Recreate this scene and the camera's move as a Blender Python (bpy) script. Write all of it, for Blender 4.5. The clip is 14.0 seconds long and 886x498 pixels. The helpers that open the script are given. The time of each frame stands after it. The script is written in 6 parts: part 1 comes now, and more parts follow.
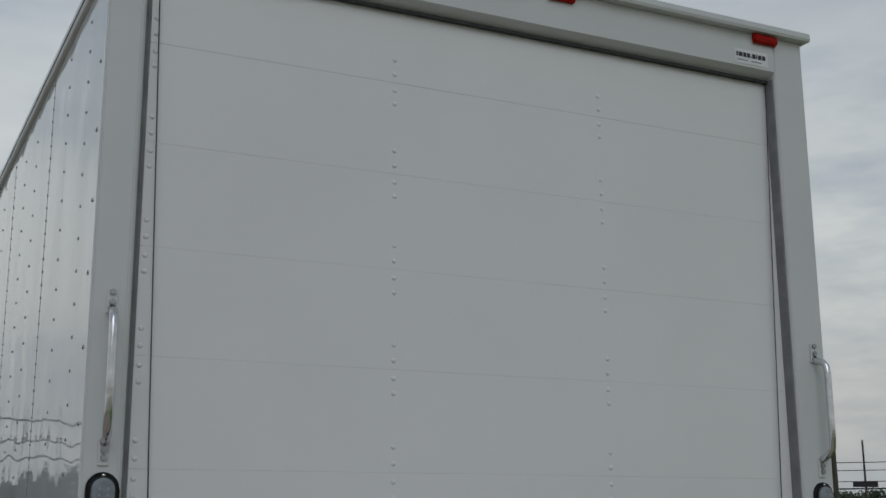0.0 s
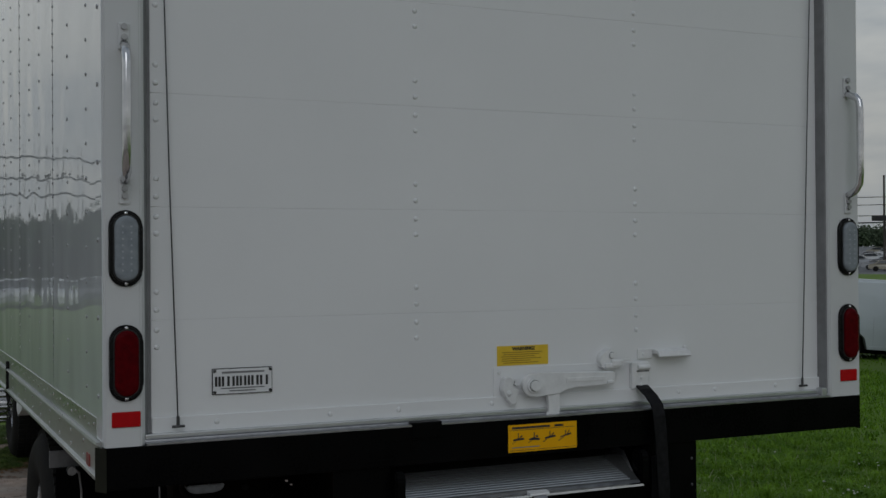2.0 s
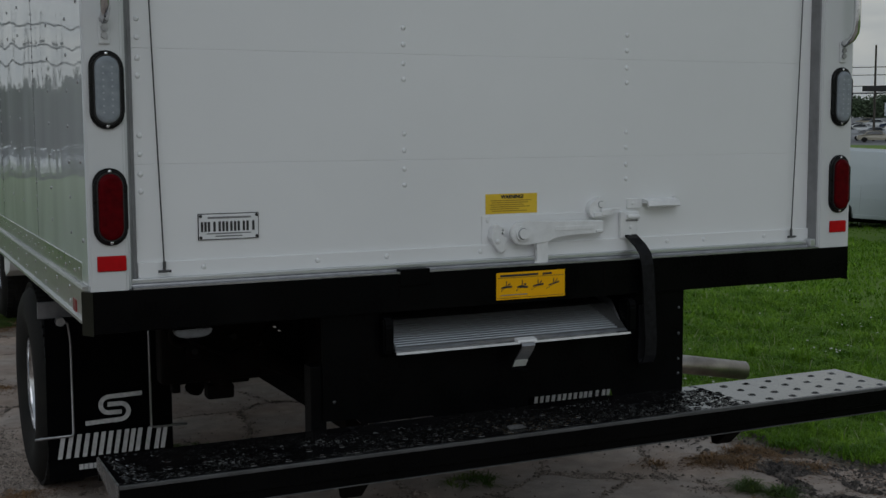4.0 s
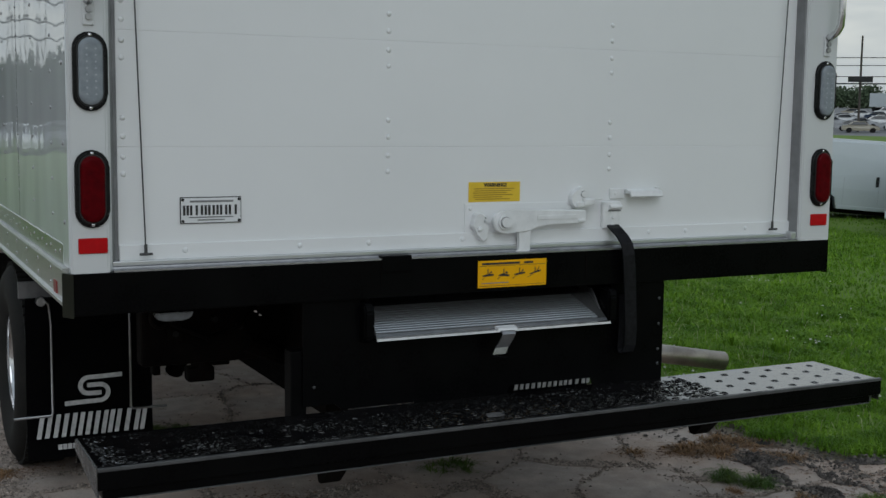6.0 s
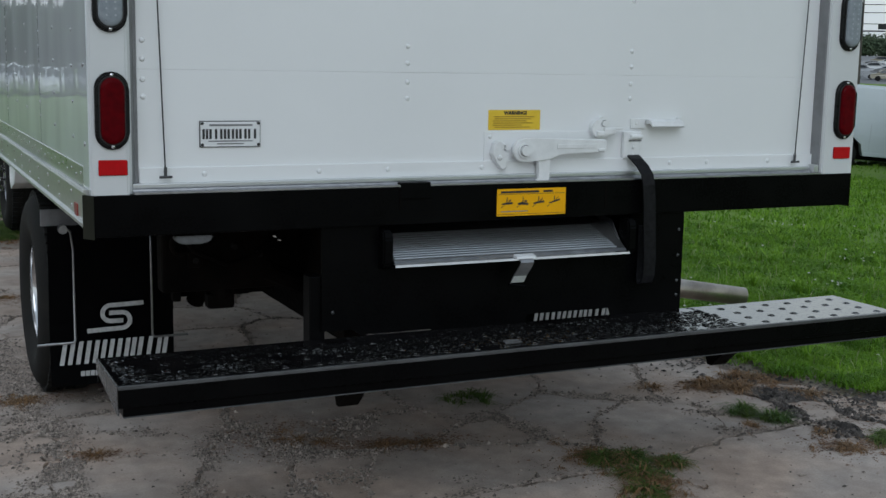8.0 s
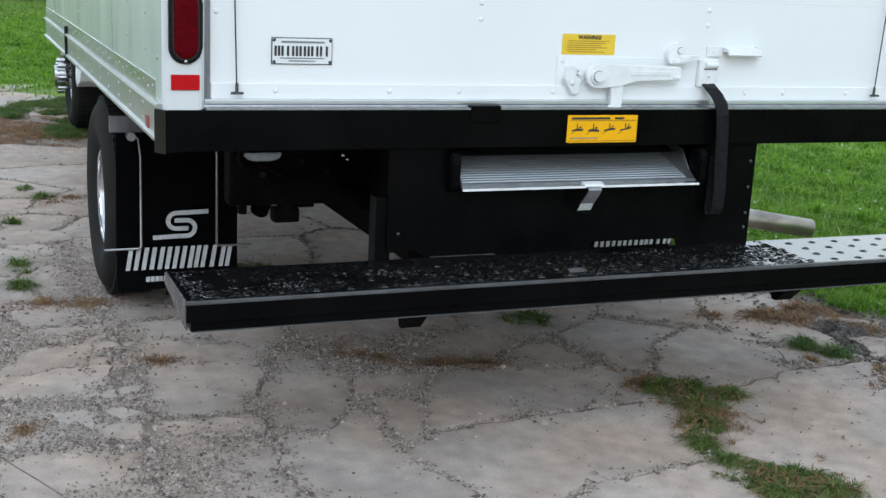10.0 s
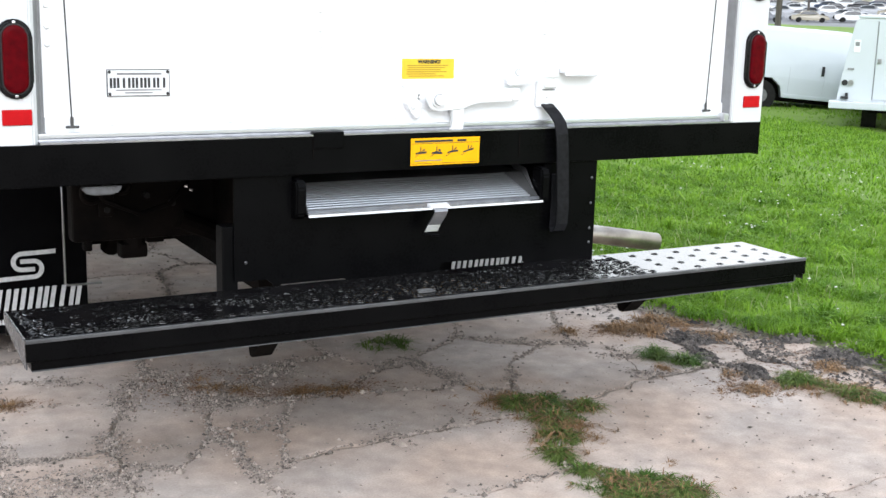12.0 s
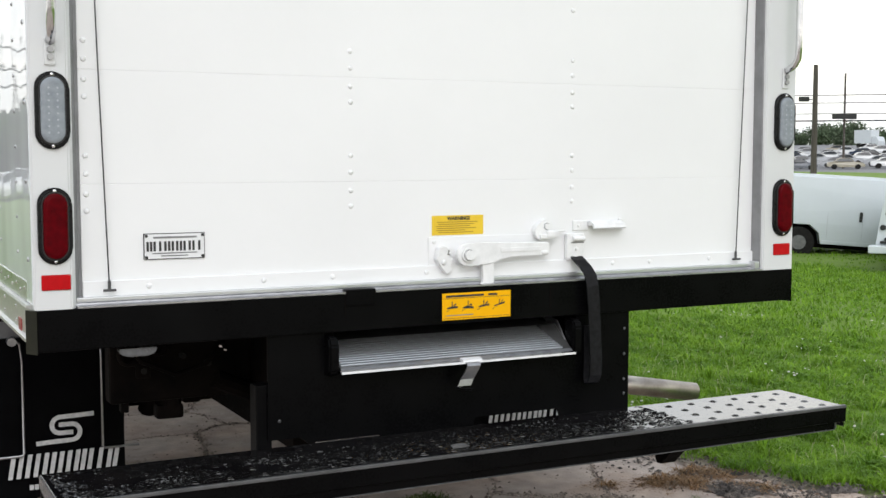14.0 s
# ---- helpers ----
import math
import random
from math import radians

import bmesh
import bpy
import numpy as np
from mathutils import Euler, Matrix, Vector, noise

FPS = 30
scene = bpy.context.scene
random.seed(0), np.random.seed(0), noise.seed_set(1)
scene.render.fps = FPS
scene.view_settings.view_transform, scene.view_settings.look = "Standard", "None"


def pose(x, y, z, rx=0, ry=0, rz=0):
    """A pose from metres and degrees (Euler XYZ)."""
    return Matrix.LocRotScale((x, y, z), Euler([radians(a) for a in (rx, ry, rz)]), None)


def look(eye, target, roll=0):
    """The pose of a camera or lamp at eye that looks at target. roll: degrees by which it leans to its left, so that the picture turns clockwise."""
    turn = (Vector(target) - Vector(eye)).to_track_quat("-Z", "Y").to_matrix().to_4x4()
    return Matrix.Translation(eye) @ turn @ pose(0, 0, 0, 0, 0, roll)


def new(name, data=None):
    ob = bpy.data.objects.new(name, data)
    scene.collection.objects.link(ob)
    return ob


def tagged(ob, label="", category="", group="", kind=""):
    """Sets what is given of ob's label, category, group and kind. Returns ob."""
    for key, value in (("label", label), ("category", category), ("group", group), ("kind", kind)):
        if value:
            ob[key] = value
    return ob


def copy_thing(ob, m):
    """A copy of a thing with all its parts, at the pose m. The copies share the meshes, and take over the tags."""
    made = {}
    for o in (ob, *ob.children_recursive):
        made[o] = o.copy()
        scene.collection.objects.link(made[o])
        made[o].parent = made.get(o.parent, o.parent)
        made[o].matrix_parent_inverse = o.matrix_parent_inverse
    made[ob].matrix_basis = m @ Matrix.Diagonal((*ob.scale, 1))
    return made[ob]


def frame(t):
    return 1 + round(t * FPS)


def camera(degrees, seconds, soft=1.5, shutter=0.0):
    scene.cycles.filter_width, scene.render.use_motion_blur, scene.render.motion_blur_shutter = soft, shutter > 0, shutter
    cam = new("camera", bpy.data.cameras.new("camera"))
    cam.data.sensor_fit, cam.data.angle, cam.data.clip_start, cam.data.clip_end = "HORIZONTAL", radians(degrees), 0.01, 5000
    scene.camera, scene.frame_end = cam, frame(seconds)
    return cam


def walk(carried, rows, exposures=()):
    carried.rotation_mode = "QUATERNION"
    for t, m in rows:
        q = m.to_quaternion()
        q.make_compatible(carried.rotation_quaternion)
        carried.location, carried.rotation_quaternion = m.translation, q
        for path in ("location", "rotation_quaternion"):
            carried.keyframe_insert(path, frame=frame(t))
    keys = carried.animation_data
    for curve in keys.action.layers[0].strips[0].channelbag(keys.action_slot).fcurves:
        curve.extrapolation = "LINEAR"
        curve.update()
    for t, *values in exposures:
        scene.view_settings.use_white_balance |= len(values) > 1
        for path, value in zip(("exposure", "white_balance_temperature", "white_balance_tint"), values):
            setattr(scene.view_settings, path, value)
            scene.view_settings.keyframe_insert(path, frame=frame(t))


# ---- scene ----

# ================= camera =================
cam = camera(40.4, 14.0, soft=1.5)
PATH = [
    (0, (-1.751, -3.086, 1.391), (-0.888, -1.339, 1.839), -0.3),
    (0.5, (-1.753, -3.066, 1.421), (-0.885, -1.291, 1.726), -0.0),
    (1, (-1.746, -3.05, 1.416), (-0.875, -1.259, 1.595), -0.5),
    (1.5, (-1.743, -3.026, 1.409), (-0.878, -1.225, 1.502), -0.2),
    (2, (-1.72, -3.026, 1.398), (-0.871, -1.215, 1.415), -0.4),
    (2.5, (-1.704, -3.014, 1.383), (-0.847, -1.208, 1.33), -0.4),
    (3, (-1.694, -3.003, 1.365), (-0.845, -1.196, 1.245), -0.3),
    (3.5, (-1.695, -2.999, 1.343), (-0.834, -1.203, 1.162), -0.3),
    (4, (-1.705, -2.994, 1.33), (-0.844, -1.2, 1.133), -0.3),
    (6.5, (-1.7, -3.002, 1.346), (-0.811, -1.226, 1.113), 1.0),
    (7, (-1.696, -3.006, 1.347), (-0.805, -1.231, 1.108), 1.1),
    (7.5, (-1.691, -3.013, 1.33), (-0.816, -1.232, 1.079), 0.9),
    (8, (-1.695, -3.012, 1.289), (-0.849, -1.227, 0.976), 1.1),
    (8.5, (-1.711, -2.993, 1.305), (-0.913, -1.198, 0.926), 2.0),
    (8.7, (-1.721, -2.977, 1.35), (-0.953, -1.176, 0.94), 2.5),
    (10.8, (-1.711, -2.981, 1.329), (-0.955, -1.191, 0.855), 2.9),
    (11, (-1.696, -2.99, 1.33), (-0.893, -1.219, 0.863), 2.7),
    (11.5, (-1.682, -3.011, 1.324), (-0.78, -1.285, 0.868), 2.1),
    (12, (-1.667, -3.033, 1.319), (-0.718, -1.32, 0.91), 1.6),
    (12.5, (-1.665, -3.035, 1.325), (-0.72, -1.311, 0.955), 1.3),
    (13, (-1.67, -3.039, 1.319), (-0.732, -1.298, 1.02), 1.1),
    (13.5, (-1.667, -3.046, 1.326), (-0.739, -1.289, 1.097), 0.6),
    (14, (-1.653, -3.067, 1.322), (-0.751, -1.288, 1.166), 0.0),
]
EXPOSURES = [(0.0, -1.46, 5900, 9), (0.5, -1.57, 5900, 9), (1.5, -1.78, 5900, 9), (2.5, -1.86, 5850, 9), (3.0, -1.84, 5850, 9), (4.2, -1.54, 5850, 8), (6.5, -0.96, 5750, 6), (7.5, -0.82, 5650, 6), (8.0, -0.78, 5600, 6), (8.7, -0.42, 5300, 4), (10.8, 0.36, 5700, 9), (11.0, 0.42, 5730, 10), (12.0, 0.84, 5950, 12), (12.5, 0.88, 6020, 12), (13.2, 0.72, 6150, 11), (14.0, 0.22, 6250, 12)]
walk(cam, [(t, look(eye, target, roll)) for t, eye, target, roll in PATH], EXPOSURES)

# ================= sky and sun =================
SUN_EL, SUN_AZ = radians(38), radians(-160)
world = bpy.data.worlds.new("overcast_sky")
scene.world = world
world.use_nodes = True
wn, wl = world.node_tree.nodes, world.node_tree.links
wn.clear()
w_out = wn.new("ShaderNodeOutputWorld")
w_bg = wn.new("ShaderNodeBackground")
w_sky = wn.new("ShaderNodeTexSky")
w_sky.sky_type = "NISHITA"
w_sky.sun_disc = False
w_sky.sun_elevation, w_sky.sun_rotation = SUN_EL, SUN_AZ
w_sky.air_density, w_sky.dust_density = 1.0, 2.5
w_scale = wn.new("ShaderNodeMix"); w_scale.data_type = "RGBA"; w_scale.blend_type = "MULTIPLY"; w_scale.inputs[0].default_value = 1.0
w_scale.inputs[7].default_value = (0.12, 0.12, 0.12, 1)
w_co = wn.new("ShaderNodeTexCoord")
w_map = wn.new("ShaderNodeMapping"); w_map.inputs["Scale"].default_value = (1.0, 1.0, 3.4)
w_n1 = wn.new("ShaderNodeTexNoise"); w_n1.inputs["Scale"].default_value = 2.3; w_n1.inputs["Detail"].default_value = 6; w_n1.inputs["Roughness"].default_value = 0.55
w_ramp = wn.new("ShaderNodeValToRGB")
w_ramp.color_ramp.elements[0].position, w_ramp.color_ramp.elements[0].color = 0.36, (0.70, 0.785, 0.84, 1)
w_ramp.color_ramp.elements[1].position, w_ramp.color_ramp.elements[1].color = 0.62, (1.20, 1.235, 1.235, 1)
w_mix = wn.new("ShaderNodeMix"); w_mix.data_type = "RGBA"; w_mix.inputs[0].default_value = 0.86
wl.new(w_co.outputs["Generated"], w_map.inputs["Vector"])
wl.new(w_map.outputs[0], w_n1.inputs["Vector"])
wl.new(w_n1.outputs["Fac"], w_ramp.inputs[0])
wl.new(w_sky.outputs[0], w_scale.inputs[6])
wl.new(w_scale.outputs[2], w_mix.inputs[6])
wl.new(w_ramp.outputs[0], w_mix.inputs[7])
w_sep = wn.new("ShaderNodeSeparateXYZ")
w_low = wn.new("ShaderNodeMapRange"); w_low.interpolation_type = "SMOOTHSTEP"
w_low.inputs[1].default_value, w_low.inputs[2].default_value, w_low.inputs[3].default_value, w_low.inputs[4].default_value = 0.03, 0.62, 1.0, 0.0
w_n2 = wn.new("ShaderNodeTexNoise"); w_n2.inputs["Scale"].default_value = 3.4; w_n2.inputs["Detail"].default_value = 5; w_n2.inputs["Roughness"].default_value = 0.6
w_brk = wn.new("ShaderNodeMapRange"); w_brk.inputs[1].default_value, w_brk.inputs[2].default_value = 0.30, 0.60
w_fac = wn.new("ShaderNodeMath"); w_fac.operation = "MULTIPLY"
w_warm = wn.new("ShaderNodeMix"); w_warm.data_type = "RGBA"; w_warm.inputs[7].default_value = (1.62, 1.55, 1.36, 1)
wl.new(w_co.outputs["Generated"], w_sep.inputs[0]); wl.new(w_sep.outputs["Z"], w_low.inputs[0])
wl.new(w_map.outputs[0], w_n2.inputs["Vector"]); wl.new(w_n2.outputs["Fac"], w_brk.inputs[0])
wl.new(w_low.outputs[0], w_fac.inputs[0]); wl.new(w_brk.outputs[0], w_fac.inputs[1])
wl.new(w_fac.outputs[0], w_warm.inputs[0]); wl.new(w_mix.outputs[2], w_warm.inputs[6])
w_up = wn.new("ShaderNodeMapRange"); w_up.interpolation_type = "SMOOTHSTEP"
w_up.inputs[1].default_value, w_up.inputs[2].default_value = 0.06, 0.26
w_north = wn.new("ShaderNodeMapRange"); w_north.interpolation_type = "SMOOTHSTEP"
w_north.inputs[1].default_value, w_north.inputs[2].default_value = -0.2, 0.6
w_both = wn.new("ShaderNodeMath"); w_both.operation = "MULTIPLY"
w_gain = wn.new("ShaderNodeMath"); w_gain.operation = "MULTIPLY_ADD"; w_gain.inputs[1].default_value, w_gain.inputs[2].default_value = 0.36, 0.97
w_fin = wn.new("ShaderNodeMix"); w_fin.data_type = "RGBA"; w_fin.blend_type = "MULTIPLY"; w_fin.inputs[0].default_value = 1.0
wl.new(w_sep.outputs["Z"], w_up.inputs[0]); wl.new(w_sep.outputs["Y"], w_north.inputs[0])
wl.new(w_up.outputs[0], w_both.inputs[0]); wl.new(w_north.outputs[0], w_both.inputs[1]); wl.new(w_both.outputs[0], w_gain.inputs[0])
wl.new(w_warm.outputs[2], w_fin.inputs[6]); wl.new(w_gain.outputs[0], w_fin.inputs[7])
wl.new(w_fin.outputs[2], w_bg.inputs[0])
w_bg.inputs[1].default_value = 0.92
wl.new(w_bg.outputs[0], w_out.inputs[0])

sun_data = bpy.data.lights.new("sun", "SUN")
sun_data.energy, sun_data.angle, sun_data.color = 1.2, radians(40), (1.0, 0.97, 0.93)
sun = new("sun", sun_data)
sun.matrix_world = look((-14, -38, 32), (0, 0, 0))

# ================= materials =================
def rgba(c):
    return (c[0], c[1], c[2], 1.0)


def mat(name, c1, c2=None, scale=6.0, rough=0.5, rvar=0.1, metal=0.0, bump=0.0, bscale=120.0, coat=0.0, spread=(0.35, 0.68), stretch=(1, 1, 1), per_piece=0.0, spec=0.5):
    """A surface with broad stains, fine grain in gloss and relief."""
    m = bpy.data.materials.new(name)
    m.use_nodes = True
    n, l = m.node_tree.nodes, m.node_tree.links
    b = n["Principled BSDF"]
    b.inputs["Metallic"].default_value = metal
    b.inputs["Specular IOR Level"].default_value = spec
    b.inputs["Coat Weight"].default_value = coat
    b.inputs["Coat Roughness"].default_value = 0.05
    co = n.new("ShaderNodeTexCoord")
    mp = n.new("ShaderNodeMapping"); mp.inputs["Scale"].default_value = stretch
    l.new(co.outputs["Object"], mp.inputs["Vector"])
    big = n.new("ShaderNodeTexNoise"); big.inputs["Scale"].default_value = scale; big.inputs["Detail"].default_value = 7; big.inputs["Roughness"].default_value = 0.6
    fine = n.new("ShaderNodeTexNoise"); fine.inputs["Scale"].default_value = bscale; fine.inputs["Detail"].default_value = 3
    l.new(mp.outputs[0], big.inputs["Vector"]); l.new(mp.outputs[0], fine.inputs["Vector"])
    ramp = n.new("ShaderNodeValToRGB")
    ramp.color_ramp.elements[0].position, ramp.color_ramp.elements[1].position = spread
    ramp.color_ramp.elements[0].color, ramp.color_ramp.elements[1].color = rgba(c1), rgba(c2 or [0.88 * v for v in c1])
    l.new(big.outputs["Fac"], ramp.inputs[0])
    out = ramp.outputs[0]
    if per_piece:
        info = n.new("ShaderNodeObjectInfo")
        rng = n.new("ShaderNodeMapRange"); rng.inputs[3].default_value, rng.inputs[4].default_value = 1 - per_piece, 1 + per_piece
        l.new(info.outputs["Random"], rng.inputs[0])
        mul = n.new("ShaderNodeMix"); mul.data_type = "RGBA"; mul.blend_type = "MULTIPLY"; mul.inputs[0].default_value = 1.0
        l.new(out, mul.inputs[6]); l.new(rng.outputs[0], mul.inputs[7])
        out = mul.outputs[2]
    l.new(out, b.inputs["Base Color"])
    rr = n.new("ShaderNodeMapRange"); rr.inputs[1].default_value, rr.inputs[2].default_value = 0.3, 0.7
    rr.inputs[3].default_value, rr.inputs[4].default_value = max(0.02, rough - rvar), min(1, rough + rvar)
    mixf = n.new("ShaderNodeMath"); mixf.operation = "MULTIPLY_ADD"; mixf.inputs[1].default_value = 0.4
    half = n.new("ShaderNodeMath"); half.operation = "MULTIPLY"; half.inputs[1].default_value = 0.6
    l.new(big.outputs["Fac"], half.inputs[0]); l.new(fine.outputs["Fac"], mixf.inputs[0]); l.new(half.outputs[0], mixf.inputs[2])
    l.new(mixf.outputs[0], rr.inputs[0]); l.new(rr.outputs[0], b.inputs["Roughness"])
    if bump:
        bp = n.new("ShaderNodeBump"); bp.inputs["Strength"].default_value = 1.0; bp.inputs["Distance"].default_value = bump
        l.new(fine.outputs["Fac"], bp.inputs["Height"]); l.new(bp.outputs[0], b.inputs["Normal"])
    return m


WHITE = mat("white_paint", (0.78, 0.79, 0.79), (0.73, 0.745, 0.75), scale=1.4, rough=0.32, rvar=0.08, bump=0.00015, bscale=60)
DOOR = mat("white_door_panel", (0.80, 0.81, 0.815), (0.755, 0.765, 0.77), scale=0.9, rough=0.38, rvar=0.08, bump=0.0002, bscale=35)
POST = mat("white_frame_paint", (0.64, 0.655, 0.66), (0.60, 0.615, 0.62), scale=2.2, rough=0.34, rvar=0.06, bump=0.00003, bscale=80)
CAST = mat("white_painted_steel", (0.80, 0.81, 0.81), (0.68, 0.69, 0.69), scale=25, rough=0.4, rvar=0.1, bump=0.0003, bscale=180)
BLACK = mat("black_steel", (0.0016, 0.0016, 0.0019), (0.0032, 0.0032, 0.0034), scale=5, rough=0.30, rvar=0.10, bump=0.0002, bscale=150, spec=0.05)
STEP = mat("black_gloss_step", (0.004, 0.004, 0.005), (0.010, 0.009, 0.009), scale=9, rough=0.09, rvar=0.05, bump=0.0007, bscale=42, spec=0.5)
STEP.node_tree.nodes["Principled BSDF"].inputs["IOR"].default_value = 2.6
# left step end: its lighter sheen is painted in as grey
ENDPLATE = mat("sheen_grey_end_plate", (0.10, 0.10, 0.105), (0.05, 0.05, 0.053), scale=22, rough=0.28, rvar=0.1, bump=0.0003, bscale=160, spec=0.5)
EDGE = mat("worn_edge_sheen", (0.085, 0.087, 0.09), (0.045, 0.046, 0.048), scale=14, rough=0.35, rvar=0.1)
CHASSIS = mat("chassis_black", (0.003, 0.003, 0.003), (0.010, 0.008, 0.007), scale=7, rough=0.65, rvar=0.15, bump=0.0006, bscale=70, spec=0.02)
RUBBER = mat("tyre_rubber", (0.012, 0.012, 0.012), (0.022, 0.021, 0.019), scale=11, rough=0.75, rvar=0.1, bump=0.0005, bscale=160, spec=0.1)
FLAP = mat("mud_flap_rubber", (0.003, 0.003, 0.004), (0.006, 0.006, 0.007), scale=6, rough=0.5, rvar=0.1, bump=0.0002, bscale=120, spec=0.06)
ALU = mat("aluminium", (0.66, 0.67, 0.68), (0.55, 0.56, 0.57), scale=7, rough=0.40, rvar=0.12, metal=1.0, bump=0.0002, bscale=140)
RAILM = mat("aluminium_rail", (0.62, 0.64, 0.63), (0.50, 0.52, 0.51), scale=4, rough=0.34, rvar=0.12, metal=1.0, bump=0.0003, bscale=80, stretch=(1, 0.3, 1))
STEEL = mat("galvanised_steel", (0.45, 0.45, 0.46), (0.30, 0.30, 0.31), scale=30, rough=0.38, rvar=0.12, metal=1.0, bump=0.0003, bscale=200)
PIPEM = mat("heat_stained_steel", (0.50, 0.46, 0.41), (0.27, 0.24, 0.21), scale=9, rough=0.40, rvar=0.12, metal=1.0)
RIBALU = mat("ribbed_aluminium", (0.78, 0.78, 0.79), (0.66, 0.67, 0.68), scale=3, rough=0.34, rvar=0.05, metal=1.0)
# dark ramp body; its bared right end also paints the sill's shadow
GROOVE = mat("dark_groove_and_shadow", (0.10, 0.10, 0.10), (0.06, 0.06, 0.06), scale=9, rough=0.5, metal=0.6)
HANGER = mat("dull_grey_steel", (0.20, 0.20, 0.205), (0.13, 0.13, 0.135), scale=14, rough=0.5, rvar=0.1, metal=0.4)
CHROME = mat("bright_steel", (0.72, 0.72, 0.73), (0.55, 0.55, 0.56), scale=20, rough=0.16, rvar=0.08, metal=1.0)
SEAM = mat("painted_panel_seam", (0.50, 0.505, 0.51), (0.74, 0.745, 0.75), scale=2.2, rough=0.5, rvar=0.1, spread=(0.42, 0.58))
GASKET = mat("grey_rubber_seal", (0.23, 0.235, 0.24), (0.17, 0.172, 0.176), scale=14, rough=0.6, rvar=0.1, bump=0.0003, bscale=120)
CABLE = mat("dark_cable", (0.05, 0.05, 0.052), (0.12, 0.12, 0.12), scale=60, rough=0.5, rvar=0.1, metal=0.6)
DARKHOLE = mat("dark_seam", (0.03, 0.031, 0.033), (0.05, 0.05, 0.052), scale=20, rough=0.8)
# black cap; the olive reflection on it is mixed into the base colour
OLIVE_REFLECTION = mat("glossy_dark_end_cap", (0.007, 0.009, 0.005), (0.016, 0.018, 0.010), scale=12, rough=0.2, spec=0.25)
RINGM = mat("black_lamp_gasket", (0.004, 0.004, 0.005), (0.009, 0.009, 0.009), scale=30, rough=0.3, rvar=0.08, spec=0.2)
REDREF = mat("red_reflector", (0.46, 0.002, 0.005), (0.38, 0.002, 0.004), scale=40, rough=0.45, bump=0.0006, bscale=420, spec=0.15)
DULLRED = mat("dull_red_reflector", (0.26, 0.035, 0.03), (0.18, 0.03, 0.03), scale=60, rough=0.4)
YELLOW = mat("yellow_label", (0.78, 0.55, 0.03), (0.70, 0.47, 0.02), scale=12, rough=0.45)
AMBERL = mat("amber_label", (0.84, 0.44, 0.001), (0.78, 0.39, 0.001), scale=12, rough=0.6, spec=0.08)
LAMPG = mat("grey_lamp_glass", (0.10, 0.104, 0.108), (0.06, 0.06, 0.064), scale=30, rough=0.25)
INK = mat("black_ink", (0.015, 0.015, 0.016), (0.03, 0.03, 0.03), scale=40, rough=0.5)
FADEDINK = mat("faded_label_print", (0.34, 0.22, 0.015), (0.44, 0.29, 0.018), scale=90, rough=0.5)
PLATE = mat("white_plate", (0.76, 0.77, 0.78), (0.70, 0.71, 0.72), scale=20, rough=0.35)
WHITEINK = mat("white_print", (0.62, 0.62, 0.63), (0.45, 0.45, 0.46), scale=60, rough=0.6)
STRAP = mat("black_webbing", (0.006, 0.006, 0.007), (0.014, 0.014, 0.016), scale=70, rough=0.38, bump=0.0004, bscale=600, spec=0.12)


def lens_mat(name, c1, c2, rough, transmission=0.0):
    m = mat(name, c1, c2, scale=50, rough=rough, rvar=0.05, bump=0.0008, bscale=260, spec=0.18 if c1[1] > 0.1 else 0.05)
    m.node_tree.nodes["Principled BSDF"].inputs["Transmission Weight"].default_value = transmission
    return m


REDLENS = lens_mat("red_lamp_lens", (0.095, 0.0005, 0.003), (0.055, 0.0003, 0.002), 0.32)
LEDS = mat("pale_lamp_dots", (0.36, 0.39, 0.42), (0.30, 0.33, 0.36), scale=30, rough=0.3)
CLEARLENS = lens_mat("clear_lamp_lens", (0.27, 0.30, 0.325), (0.21, 0.235, 0.26), 0.22)


def wall_material():
    """Glossy pre-painted side sheet, gently wavy between its rivets."""
    m = mat("glossy_side_sheet", (0.68, 0.71, 0.725), (0.63, 0.66, 0.675), scale=1.5, rough=0.03, rvar=0.01)
    n, l = m.node_tree.nodes, m.node_tree.links
    b = n["Principled BSDF"]
    b.inputs["IOR"].default_value = 1.7
    co = n.new("ShaderNodeTexCoord")
    mp = n.new("ShaderNodeMapping"); mp.inputs["Scale"].default_value = (1, 4.4, 2.2)
    wav = n.new("ShaderNodeTexNoise"); wav.inputs["Scale"].default_value = 1.0; wav.inputs["Detail"].default_value = 0.6
    bp = n.new("ShaderNodeBump"); bp.inputs["Distance"].default_value = 0.0062
    l.new(co.outputs["Object"], mp.inputs["Vector"]); l.new(mp.outputs[0], wav.inputs["Vector"])
    l.new(wav.outputs["Fac"], bp.inputs["Height"])
    l.new(bp.outputs[0], b.inputs["Normal"]); l.new(bp.outputs[0], b.inputs["Coat Normal"])
    return m


